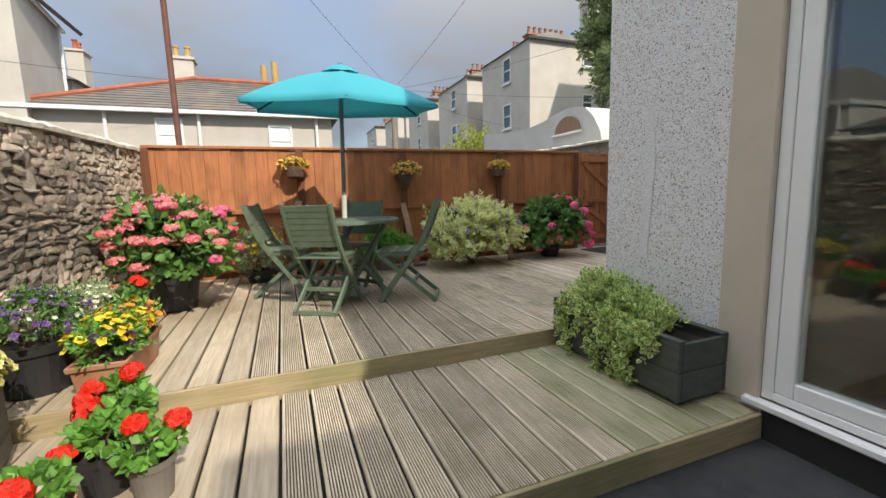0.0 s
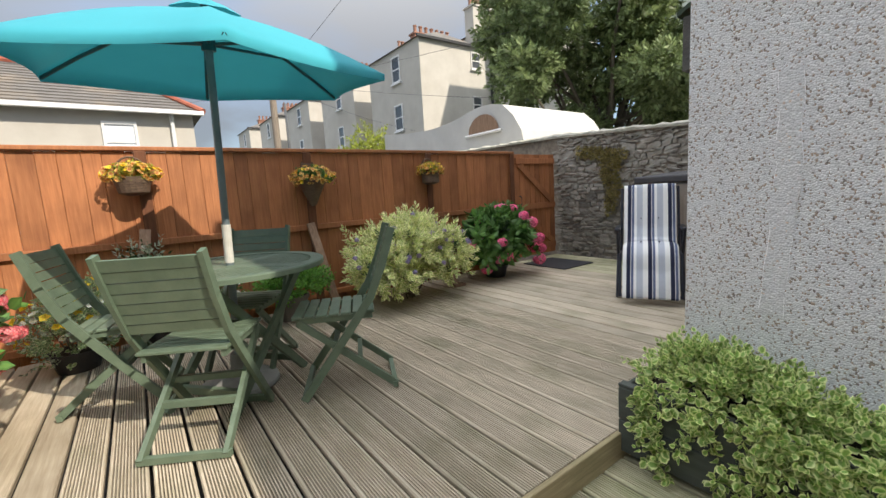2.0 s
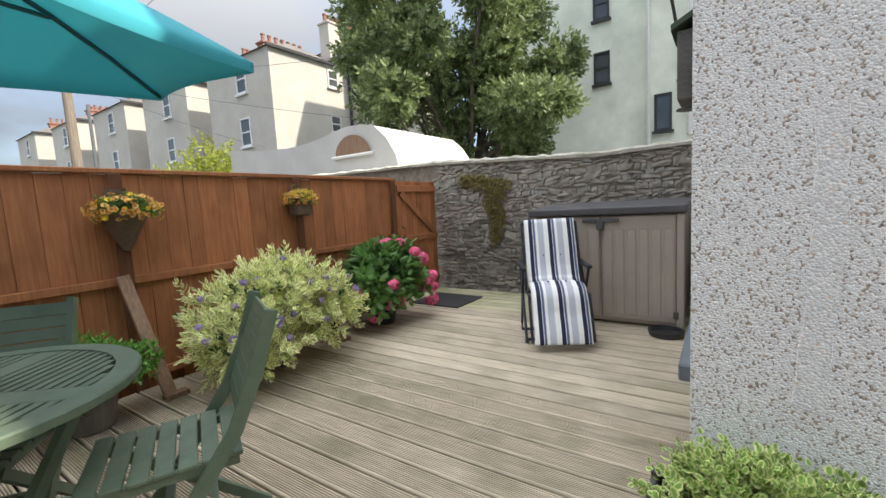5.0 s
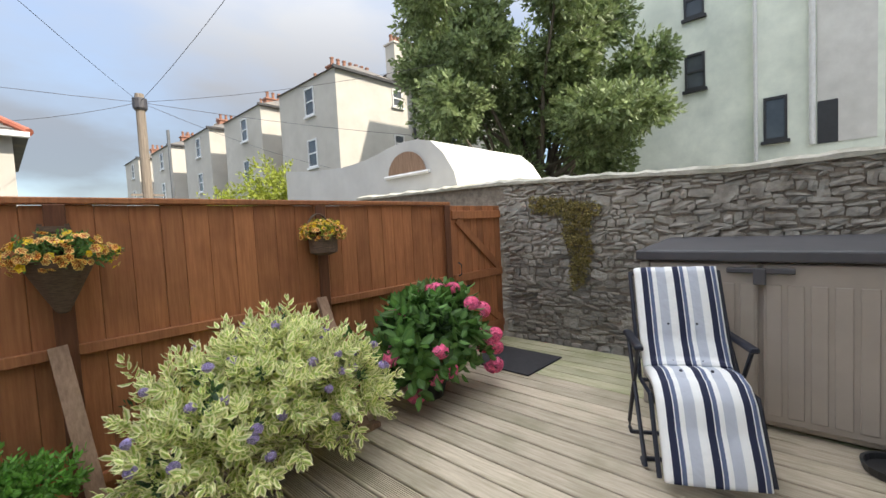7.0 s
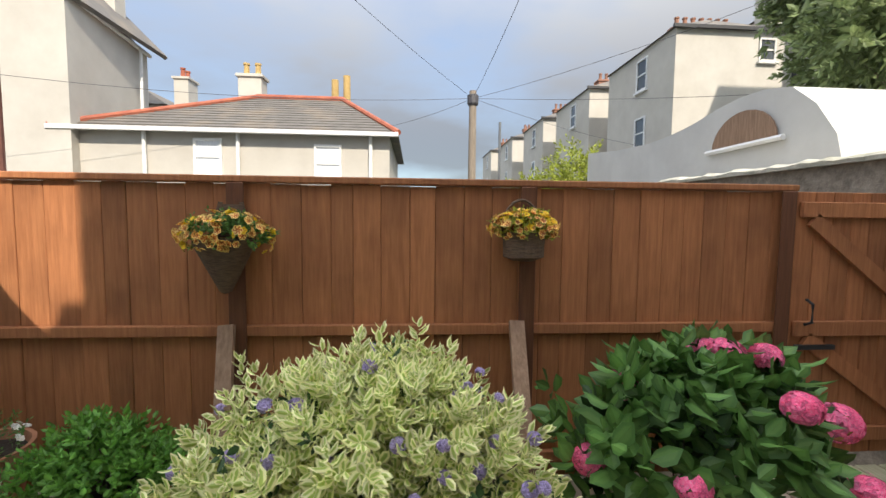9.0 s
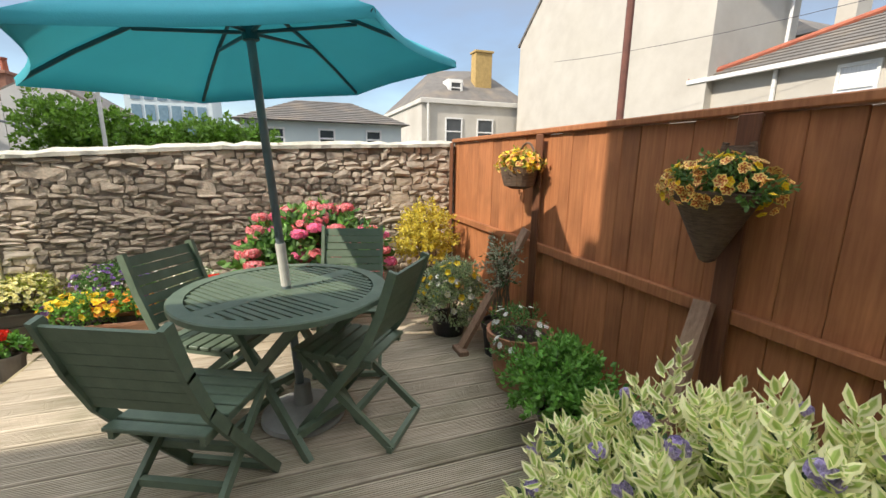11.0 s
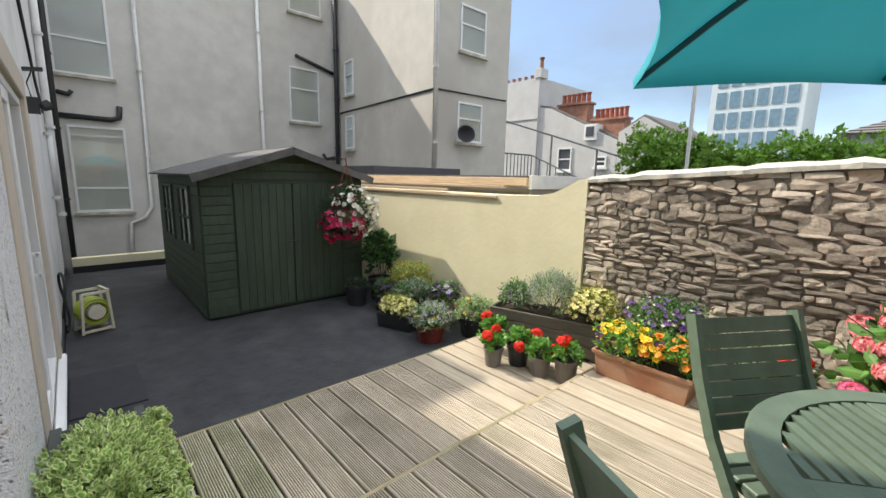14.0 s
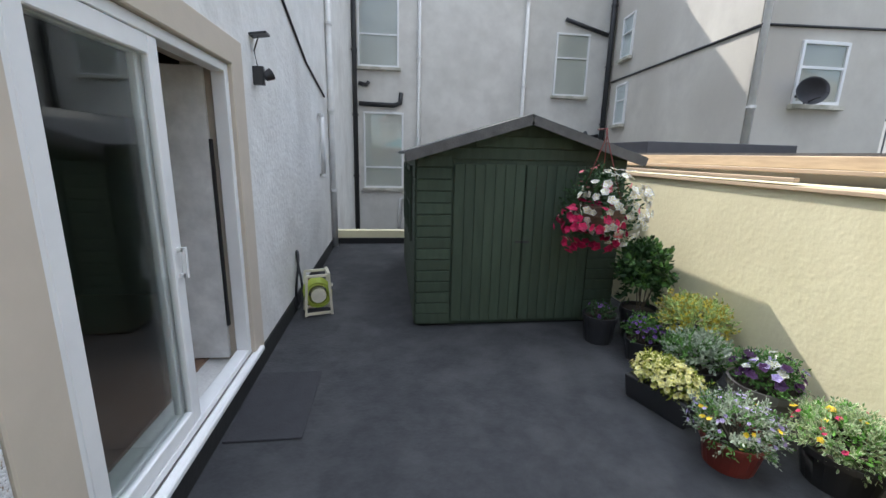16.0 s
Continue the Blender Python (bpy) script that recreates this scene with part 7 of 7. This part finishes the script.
lun = part("lunette_window", bm, M_plank, wv, "weathered brown half-round window")
bm = bmesh.new()
tube(bm, [(6.58, 7.82, 2.86), (6.58, 8.86, 2.86)], 0.03, 6)
part("sill", bm, M_white, lun)
part("lower_window", bbox(6.58, 8.6, 2.02, 6.61, 9.9, 2.34, 0.004), M_render2, wv)

# poles and wires
tp = thing("telegraph_pole", pose(4.71, 15.4, -1.62), "weathered wooden telegraph pole with wires", "pole")
bm = bmesh.new()
tube(bm, [(0, 0, 0), (0, 0, 6.9)], 0.13, 12, 0.10)
part("pole", bm, M_wood_pole, tp)
bm = bmesh.new()
lathe(bm, [(0.13, 6.5), (0.16, 6.55), (0.16, 6.78), (0.12, 6.8)], 10)
part("terminal_box", bm, M_lid, tp)
bm = bmesh.new()
bar(bm, (-0.35, 0, 4.4), (0.35, 0, 4.4), 0.05, 0.05)
part("crossarm", bm, M_wood_pole, tp)
for k, e in enumerate(((-14, -3, 6.5), (-8, -14, 8.4), (0.5, -14, 9.0), (9, -9, 8.5), (14, -8, 6.0), (-6, 2, 6.0), (12, 6, 6.4))):
    bm = bmesh.new()
    pts = []
    for f in np.linspace(0, 1, 12):
        pts.append((e[0] * f, e[1] * f, 6.7 + (e[2] - 6.7) * f - 1.6 * f * (1 - f)))
    tube(bm, pts, 0.006, 4)
    part("wire", bm, M_lid, tp)
rp = thing("iron_pole", pose(-0.78, 7.75, -1.2), "thin rust-brown iron pole beyond the fence", "pole")
bm = bmesh.new()
tube(bm, [(0, 0, 0), (-0.03, 0, 8.5)], 0.042, 10)
part("pole", bm, M_rust, rp)
lp2 = thing("lamp_column", pose(6.33, 19.5, -1.0), "thin grey lamp column in the distance", "pole")
bm = bmesh.new()
tube(bm, [(0, 0, 0), (0, 0, 6.4)], 0.05, 8)
part("column", bm, M_steel, lp2)


# trees and hedges
def tree(name, x, y, z, h, blobs, n, leaf, mat, label, seed, nl=9, r=0.16):
    rng = np.random.default_rng(seed)
    t = thing(name, pose(x, y, z), label, "tree")
    bm = bmesh.new()
    tube(bm, [(0, 0, 0), (0.05, 0.03, h * 0.25), (-0.04, 0.05, h * 0.45), (0.03, 0, h * 0.7)], r, 9, r * 0.35)
    part("trunk", bm, M_bark, t)
    for k in range(nl):
        b = blobs[k % len(blobs)]
        s = Vector((0, 0, h * (0.22 + 0.35 * rng.random())))
        e = Vector((b[0] + rng.normal() * b[3] * 0.3, b[1] + rng.normal() * b[4] * 0.3, b[2] + rng.normal() * b[5] * 0.2))
        bm = bmesh.new()
        mid = s.lerp(e, 0.5) + Vector((rng.normal(), rng.normal(), 0.6)) * 0.15
        tube(bm, [s, mid, e], r * 0.4, 6, r * 0.1)
        part("limb", bm, M_bark, t)
    leaf_mesh("crown", shoots(rng, blobs, n, 0.30, 9, leaf, 0.5, depth=0.6, low=-1.1, upward=0.1, fold=0.12), mat, t)


rngb = np.random.default_rng(5)
TBL = [(0, 0, 6.6, 1.5, 1.5, 1.6)]
for k in range(26):
    an, rr = rngb.random() * 6.28, 1.0 + 2.4 * rngb.random()
    TBL.append((rr * math.cos(an), rr * math.sin(an), 3.9 + 6.0 * rngb.random(), 0.75 + 0.4 * rngb.random(), 0.75 + 0.4 * rngb.random(), 0.6 + 0.4 * rngb.random()))
tree("tree", 13.3, 9.2, -1.2, 8.0, TBL, 8200, 0.20, L_tree, "large leafy tree behind the lane wall", 81, 22, 0.2)
tree("shrub_tree", 6.9, 13.6, -0.75, 3.0, [(0.2, 0, 3.35, 1.0, 0.8, 0.9), (-0.9, 0.1, 2.9, 0.8, 0.7, 0.6), (0.9, 0, 3.1, 0.7, 0.7, 0.8)], 900, 0.11, L_ylime, "yellow-green shrub beyond the fence", 82, 6, 0.08)
tree("shrub_tree", 3.2, 17.5, -1.2, 2.6, [(0, 0, 3.0, 1.0, 0.7, 0.45), (-1.5, 0, 2.9, 0.9, 0.7, 0.35)], 420, 0.12, L_hedge, "low green shrubs beyond the fence", 83, 6, 0.08)
hd = thing("hedge", pose(-7.3, 1.6, -1.48), "dense bright green hedge behind the stone wall", "hedge")
rngh = np.random.default_rng(84)
HB2 = [(0.0, -1.9 + 0.42 * k, 3.45 + 0.15 * math.sin(k * 0.9 + 1.2) - 0.05 * k, 0.8, 0.5, 0.75) for k in range(10)]
HB2 += [(0.0, -1.9 + 0.42 * k, 2.0, 0.8, 0.5, 1.0) for k in range(10)]
leaf_mesh("leaves", shoots(rngh, HB2, 4600, 0.16, 9, 0.12, 0.7, depth=0.4, low=-1.1), L_hedge, hd)
bm = bmesh.new()
for k in range(9):
    y = -1.8 + k * 0.45
    tube(bm, [(0, y, 0), (0.05, y + 0.05, 1.6), (-0.1, y, 2.8)], 0.06, 6, 0.02)
part("stems", bm, M_bark, hd)
bm = bmesh.new()
tube(bm, [(-6.2, 0.9, -1.2), (-6.16, 0.9, 3.9)], 0.035, 8)
sp = thing("washing_pole", Matrix.Identity(4), "thin grey washing line pole before the hedge", "pole")
part("pole", bm, M_pipe_w, sp)

cr = thing("wall_creeper", pose(X_EAST - 0.02, 4.85, 1.45), "dry brownish creeper hanging on the grey wall", "creeper")
L_dry = leafy("dry_creeper_leaf", (0.32, 0.28, 0.10), (0.34, 0.27, 0.11))
rngc = np.random.default_rng(91)
CB = [(0, -0.12 + 0.03 * math.sin(k), 0.22 - 0.085 * k, 0.03, 0.17 - 0.012 * k, 0.09) for k in range(9)] + [(0, 0.33 - 0.11 * k, 0.36 - 0.02 * k, 0.02, 0.13, 0.09) for k in range(6)]
leaf_mesh("leaves", shoots(rngc, CB, 760, 0.05, 6, 0.03, 0.5, low=-1.1, upward=-0.4), L_dry, cr)
bm = bmesh.new()
for k in range(8):
    tube(bm, [(0.01, 0.2 - 0.06 * k, 0.42), (0.0, 0.02 - 0.02 * k, 0.0), (0.005, -0.04 - 0.01 * k, -0.4)], 0.004, 5)
part("stems", bm, M_bark, cr)

# iron brackets with a rail and a lantern on the side wall
ab = thing("wall_brackets", pose(0, Y_HOUSE, 0), "thin iron wall brackets carrying a rail", "bracket")
for x, z in ((4.86, 2.46), (3.95, 2.62)):
    bm = bmesh.new()
    tube(bm, [(x, 0.006, z + 0.03), (x, 0.006, z - 0.14)], 0.008, 6)
    tube(bm, [(x, 0.006, z), (x + 0.06, 0.19, z + 0.06), (x, 0.006, z - 0.10)], 0.006, 6)
    part("bracket", bm, M_lid, ab)
bm = bmesh.new()
tube(bm, [(5.38, 0.17, 2.44), (4.92, 0.19, 2.53), (4.01, 0.19, 2.69), (3.5, 0.19, 2.78)], 0.010, 6)
part("rail", bm, M_pot_b, ab)
wb = thing("wall_lantern", pose(5.36, Y_HOUSE + 0.17, 2.19), "wire and glass lantern hanging from the rail", "lantern")
for k in range(6):
    an = k * math.pi / 3
    bm = bmesh.new()
    tube(bm, [(0.085 * math.cos(an), 0.085 * math.sin(an), 0.01), (0.095 * math.cos(an), 0.095 * math.sin(an), 0.14), (0.085 * math.cos(an), 0.085 * math.sin(an), 0.26)], 0.005, 5)
    part("cage_bar", bm, M_pipe_w, wb)
for z, mt in ((0.0, M_pot_b), (0.255, M_lid)):
    bm = bmesh.new()
    lathe(bm, [(0.001, z), (0.095, z), (0.095, z + 0.012), (0.07, z + 0.02), (0.001, z + 0.035 if z else z + 0.013)], 14)
    part("base_plate" if z == 0 else "lid", bm, mt, wb)
bm = bmesh.new()
lathe(bm, [(0.025, 0.013), (0.028, 0.10), (0.02, 0.16), (0.001, 0.165)], 10)
part("candle", bm, M_render, wb)
bm = bmesh.new()
tube(bm, [(0, 0, 0.28), (0.012, 0, 0.31)], 0.004, 5)
part("hook", bm, M_pot_b, wb)
bb = thing("bird_box", pose(2.76, Y_HOUSE, 1.79), "dark weathered wooden bird box on the house corner", "bird box")
part("box", bbox(-0.075, 0.001, 0.0, 0.085, 0.045, 0.215, 0.003), M_felt, bb)
bm = bbox(-0.09, 0.001, 0.217, 0.10, 0.062, 0.235, 0)
for v in bm.verts:
    if v.co.y < 0.01:
        v.co.z += 0.03
part("lid", bm, M_shed, bb)

# ---- boards, fence and stones ----
def deck_profile(w, grooves):
    """Top outline of a board, with its grooves."""
    pts = [(-w / 2, -0.006), (-w / 2 + 0.005, 0.0)]
    if grooves:
        p = (w - 0.02) / grooves
        for k in range(grooves):
            x = -w / 2 + 0.01 + k * p
            pts += [(x + p * 0.30, 0.0), (x + p * 0.38, -0.006), (x + p * 0.80, -0.006), (x + p * 0.88, 0.0)]
    pts += [(w / 2 - 0.005, 0.0), (w / 2, -0.006)]
    return pts


def board_mesh(name, w, ln, grooves, mat):
    prof = deck_profile(w, grooves) + [(w / 2, -0.028), (-w / 2, -0.028)]
    n = len(prof)
    v = [(x, y, z) for y in (0, ln) for x, z in prof]
    f = [(k, k + n, (k + 1) % n + n, (k + 1) % n) for k in range(n)] + [tuple(range(n)), tuple(range(2 * n - 1, n - 1, -1))]
    me = bpy.data.meshes.new(name)
    me.from_pydata(v, [], f)
    me.materials.append(mat)
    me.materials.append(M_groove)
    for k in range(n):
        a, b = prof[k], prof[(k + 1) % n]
        # Groove floors take the darker material, a painted shade.
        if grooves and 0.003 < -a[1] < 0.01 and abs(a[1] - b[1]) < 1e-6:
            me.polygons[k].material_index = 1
    bm = bmesh.new()
    bm.from_mesh(me)
    bmesh.ops.recalc_face_normals(bm, faces=bm.faces[:])
    bm.to_mesh(me)
    bm.free()
    return me


def place(name, me, parent, m):
    ob = new(name, me)
    ob.parent = parent
    ob.matrix_basis = m
    return ob


rng = random.Random(7)
BP = 0.1475
deck_up = tagged(new("deck_upper"), "upper timber deck of long weathered boards", "deck", kind="structure")
deck_low = tagged(new("deck_lower"), "lower timber deck step of weathered grooved boards", "deck", kind="structure")
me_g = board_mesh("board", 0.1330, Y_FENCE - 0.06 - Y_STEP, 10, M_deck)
me_s = board_mesh("board", 0.1330, Y_FENCE - 0.06 - Y_STEP, 0, M_deck_warm)
me_e = board_mesh("board", 0.1330, Y_FENCE - 0.06 - Y_HOUSE - 0.015, 0, M_deck)
me_en = board_mesh("board", 0.1330, Y_FENCE - 0.06 - Y_HOUSE - 0.015, 0, M_deck_green)
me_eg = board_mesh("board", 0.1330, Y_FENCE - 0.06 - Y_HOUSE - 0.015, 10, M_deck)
x = X_WEST + 0.075
while x < X_EAST - 0.03:
    y0 = Y_STEP
    if x > X_HOUSE - 0.04:
        y0 = Y_HOUSE + 0.015
        me = me_eg if x < 3.3 else me_e if x < 5.1 else me_en
    else:
        me = me_g if x > 0.42 else me_s
    place("board", me, deck_up, Matrix.Translation((x, y0, Z_UP + rng.uniform(-0.0015, 0.0015))) @ pose(0, 0, 0, 0, rng.uniform(-0.4, 0.4), 0))
    x += BP
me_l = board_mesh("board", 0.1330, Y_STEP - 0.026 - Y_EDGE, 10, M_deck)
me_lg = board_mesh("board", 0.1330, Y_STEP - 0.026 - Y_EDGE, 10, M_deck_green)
me_ls = board_mesh("board", 0.1330, Y_STEP - 0.026 - Y_EDGE, 0, M_deck_warm)
x = X_WEST + 0.075
while x < X_HOUSE - 0.06:
    place("board", me_lg if x > 1.85 else me_l if x > 0.5 else me_ls, deck_low, Matrix.Translation((x, Y_EDGE, Z_LOW + rng.uniform(-0.0015, 0.0015))) @ pose(0, 0, 0, 0, rng.uniform(-0.4, 0.4), 0))
    x += BP
part("fascia_board", bbox(X_WEST + 0.01, Y_STEP - 0.024, Z_LOW - 0.03, X_HOUSE - 0.004, Y_STEP - 0.002, Z_UP - 0.003, 0.003), M_fascia, deck_up)
part("fascia_board", bbox(X_WEST + 0.01, Y_EDGE - 0.022, Z_BLK + 0.001, X_HOUSE - 0.016, Y_EDGE - 0.001, Z_LOW - 0.003, 0.003), M_fascia, deck_low)
part("edge_trim", bbox(X_HOUSE - 0.046, Y_EDGE, Z_LOW - 0.03, X_HOUSE - 0.002, Y_STEP - 0.026, Z_LOW - 0.001, 0.003), M_fascia, deck_low)

fence = tagged(new("fence"), "tall brown-stained close-boarded timber fence", "fence", kind="structure")
x = X_WEST
while x < 5.12:
    w = rng.uniform(0.105, 0.15)
    w = min(w, 5.14 - x)
    part("fence_board", bbox(x + 0.0008, Y_FENCE + rng.uniform(0, 0.006), 0.24, x + w - 0.0008, Y_FENCE + 0.02, 1.827 + rng.uniform(-0.003, 0.003), 0.003), M_fence, fence)
    x += w
part("capping", bbox(X_WEST, Y_FENCE - 0.03, 1.831, 5.16, Y_FENCE + 0.06, 1.865, 0.005), M_fence, fence)
for z in (1.06, 0.36):
    part("rail", bbox(X_WEST, Y_FENCE - 0.035, z, 5.14, Y_FENCE - 0.001, z + 0.055, 0.004), M_fence, fence)
# Unseen dark sheet added behind the boards to block daylight in the gaps.
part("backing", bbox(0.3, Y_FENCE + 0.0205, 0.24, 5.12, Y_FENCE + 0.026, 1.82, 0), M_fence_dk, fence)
part("back_rail", bbox(X_WEST, Y_FENCE + 0.028, 1.6, 5.14, Y_FENCE + 0.06, 1.66, 0), M_fence, fence)
for px in (X_WEST + 0.03, 0.87, 2.21, 3.67, 5.09):
    part("fence_post", bbox(px - 0.042, Y_FENCE - 0.048, 0.2, px + 0.042, Y_FENCE - 0.037 , 1.829, 0.004), M_fence_dk, fence)

gate = tagged(new("gate"), "brown-stained ledged and braced garden gate", "gate", kind="structure")
x = 5.175
while x < 6.05:
    w = min(0.11, 6.055 - x)
    part("gate_board", bbox(x + 0.002, Y_FENCE, 0.34, x + w - 0.002, Y_FENCE + 0.018, 1.83, 0.003), M_fence, gate)
    x += w
for z in (0.42, 1.03, 1.69):
    part("ledge", bbox(5.19, Y_FENCE - 0.026, z, 6.04, Y_FENCE - 0.001, z + 0.085, 0.004), M_fence, gate)
for a, b in (((5.26, 1.68), (5.98, 1.12)), ((5.98, 0.51), (5.26, 1.02))):
    if a[1] > 1.2:
        p0, p1 = (a[0], Y_FENCE - 0.014, a[1]), (b[0], Y_FENCE - 0.014, b[1])
    else:
        p0, p1 = (b[0], Y_FENCE - 0.014, b[1]), (a[0], Y_FENCE - 0.014, a[1])
    bm = bmesh.new()
    bar(bm, p0, p1, 0.024, 0.08, (0, 0, 1))
    part("brace", bm, M_fence, gate)
bm = bmesh.new()
tube(bm, [(5.24, Y_FENCE - 0.03, 1.10), (5.24, Y_FENCE - 0.07, 1.12), (5.24, Y_FENCE - 0.07, 1.22), (5.24, Y_FENCE - 0.03, 1.24)], 0.008, 6)
part("gate_handle", bm, M_pot_b, gate)
bm = bmesh.new()
box(bm, 5.19, Y_FENCE - 0.04, 0.96, 5.42, Y_FENCE - 0.02, 0.985)
part("bolt", bm, M_pot_b, gate)


def stone_mesh(k, mat):
    """A roughly squared stone face, about one unit wide and high, in the plane y (along) and z."""
    r = random.Random(100 + k)
    bm = bmesh.new()
    cols, rows = 3, 3
    g = []
    for j in range(rows):
        row = []
        for i in range(cols):
            u, w = i / (cols - 1) - 0.5, j / (rows - 1) - 0.5
            rim = max(abs(u), abs(w)) > 0.4
            du = r.uniform(-0.06, 0.06) if rim else r.uniform(-0.15, 0.15)
            dw = r.uniform(-0.09, 0.09) if rim else r.uniform(-0.15, 0.15)
            corner = abs(u) > 0.4 and abs(w) > 0.4
            sh_ = r.uniform(0.76, 1.02) if corner else 1.0
            row.append(bm.verts.new((r.uniform(0.4, 0.85) if rim else r.uniform(0.8, 1.05), u * sh_ + du * 0.6, w * sh_ + dw * 0.6)))
        g.append(row)
    for j in range(rows - 1):
        for i in range(cols - 1):
            bm.faces.new((g[j][i], g[j][i + 1], g[j + 1][i + 1], g[j + 1][i]))
    loop = g[0] + [g[1][2]] + g[2][::-1] + [g[1][0]]
    back = [bm.verts.new((-1.0, v.co.y * 1.02, v.co.z * 1.02)) for v in loop]
    for i in range(len(loop)):
        j = (i + 1) % len(loop)
        bm.faces.new((loop[j], loop[i], back[i], back[j]))
    bmesh.ops.recalc_face_normals(bm, faces=bm.faces[:])
    me = bpy.data.meshes.new("stone")
    bm.to_mesh(me)
    bm.free()
    me.materials.append(mat)
    return me


def lay_stones(parent, xf, sign, y0, y1, z0, top, near, mat, seed):
    """Courses of uneven stones on a wall face at xf; those in the stretch near are parts, the rest one joined part."""
    r = random.Random(seed)
    shapes = [stone_mesh(k + seed * 20, mat) for k in range(14)]
    parts_, rest_v, rest_f = 0, [], []
    z = z0
    while z < max(t for _, t in top):
        hc = r.choice((0.025, 0.03, 0.035, 0.042, 0.05, 0.06, 0.075)) * r.uniform(0.9, 1.1)
        y = y0 - r.uniform(0, 0.1)
        while y < y1:
            w = 0.05 + 0.15 * r.random() ** 1.4
            h = hc * r.uniform(0.75, 1.25)
            big = r.random() < 0.05
            zc, yc = z + hc / 2 + r.uniform(-0.014, 0.014), y + w / 2
            lim = float(np.interp(yc, [p[0] for p in top], [p[1] for p in top]))
            if y0 - 0.02 < yc < y1 + 0.02 and zc + h / 2 < lim + 0.02:
                me = r.choice(shapes)
                d = r.uniform(0.012, 0.034)
                m = Matrix.Translation((xf, yc, zc)) @ pose(0, 0, 0, r.gauss(0, 9), 0, 0) @ Matrix.Diagonal((sign * d, w * (1.12 if big else 0.99), h * (1.8 if big else 1.0), 1))
                if near(yc, zc) and parts_ < 300:
                    place("stone", me, parent, m)
                    parts_ += 1
                else:
                    o = len(rest_v)
                    rest_v += [tuple(m @ v.co) for v in me.vertices]
                    rest_f += [tuple(o + i for i in (p.vertices if sign > 0 else p.vertices[:][::-1])) for p in me.polygons]
            y += w + r.uniform(0.004, 0.014)
        z += hc + r.uniform(0.003, 0.010)
    me = bpy.data.meshes.new("stones")
    me.from_pydata(rest_v, [], rest_f)
    me.materials.append(mat)
    ob = new("stones", me)
    ob.parent = parent
    ob["kind"] = "stuff"


lay_stones(wall_west, X_WEST - 0.025, 1, 1.97, 5.68, 0.2, WT, lambda y, z: 2.2 < y < 4.6 and z > 0.75, M_stone, 1)
lay_stones(wall_east, X_EAST + 0.025, -1, 2.4, 5.68, 0.25, EB, lambda y, z: 3.6 < y < 5.6 and z > 0.3, M_stone_e, 2)
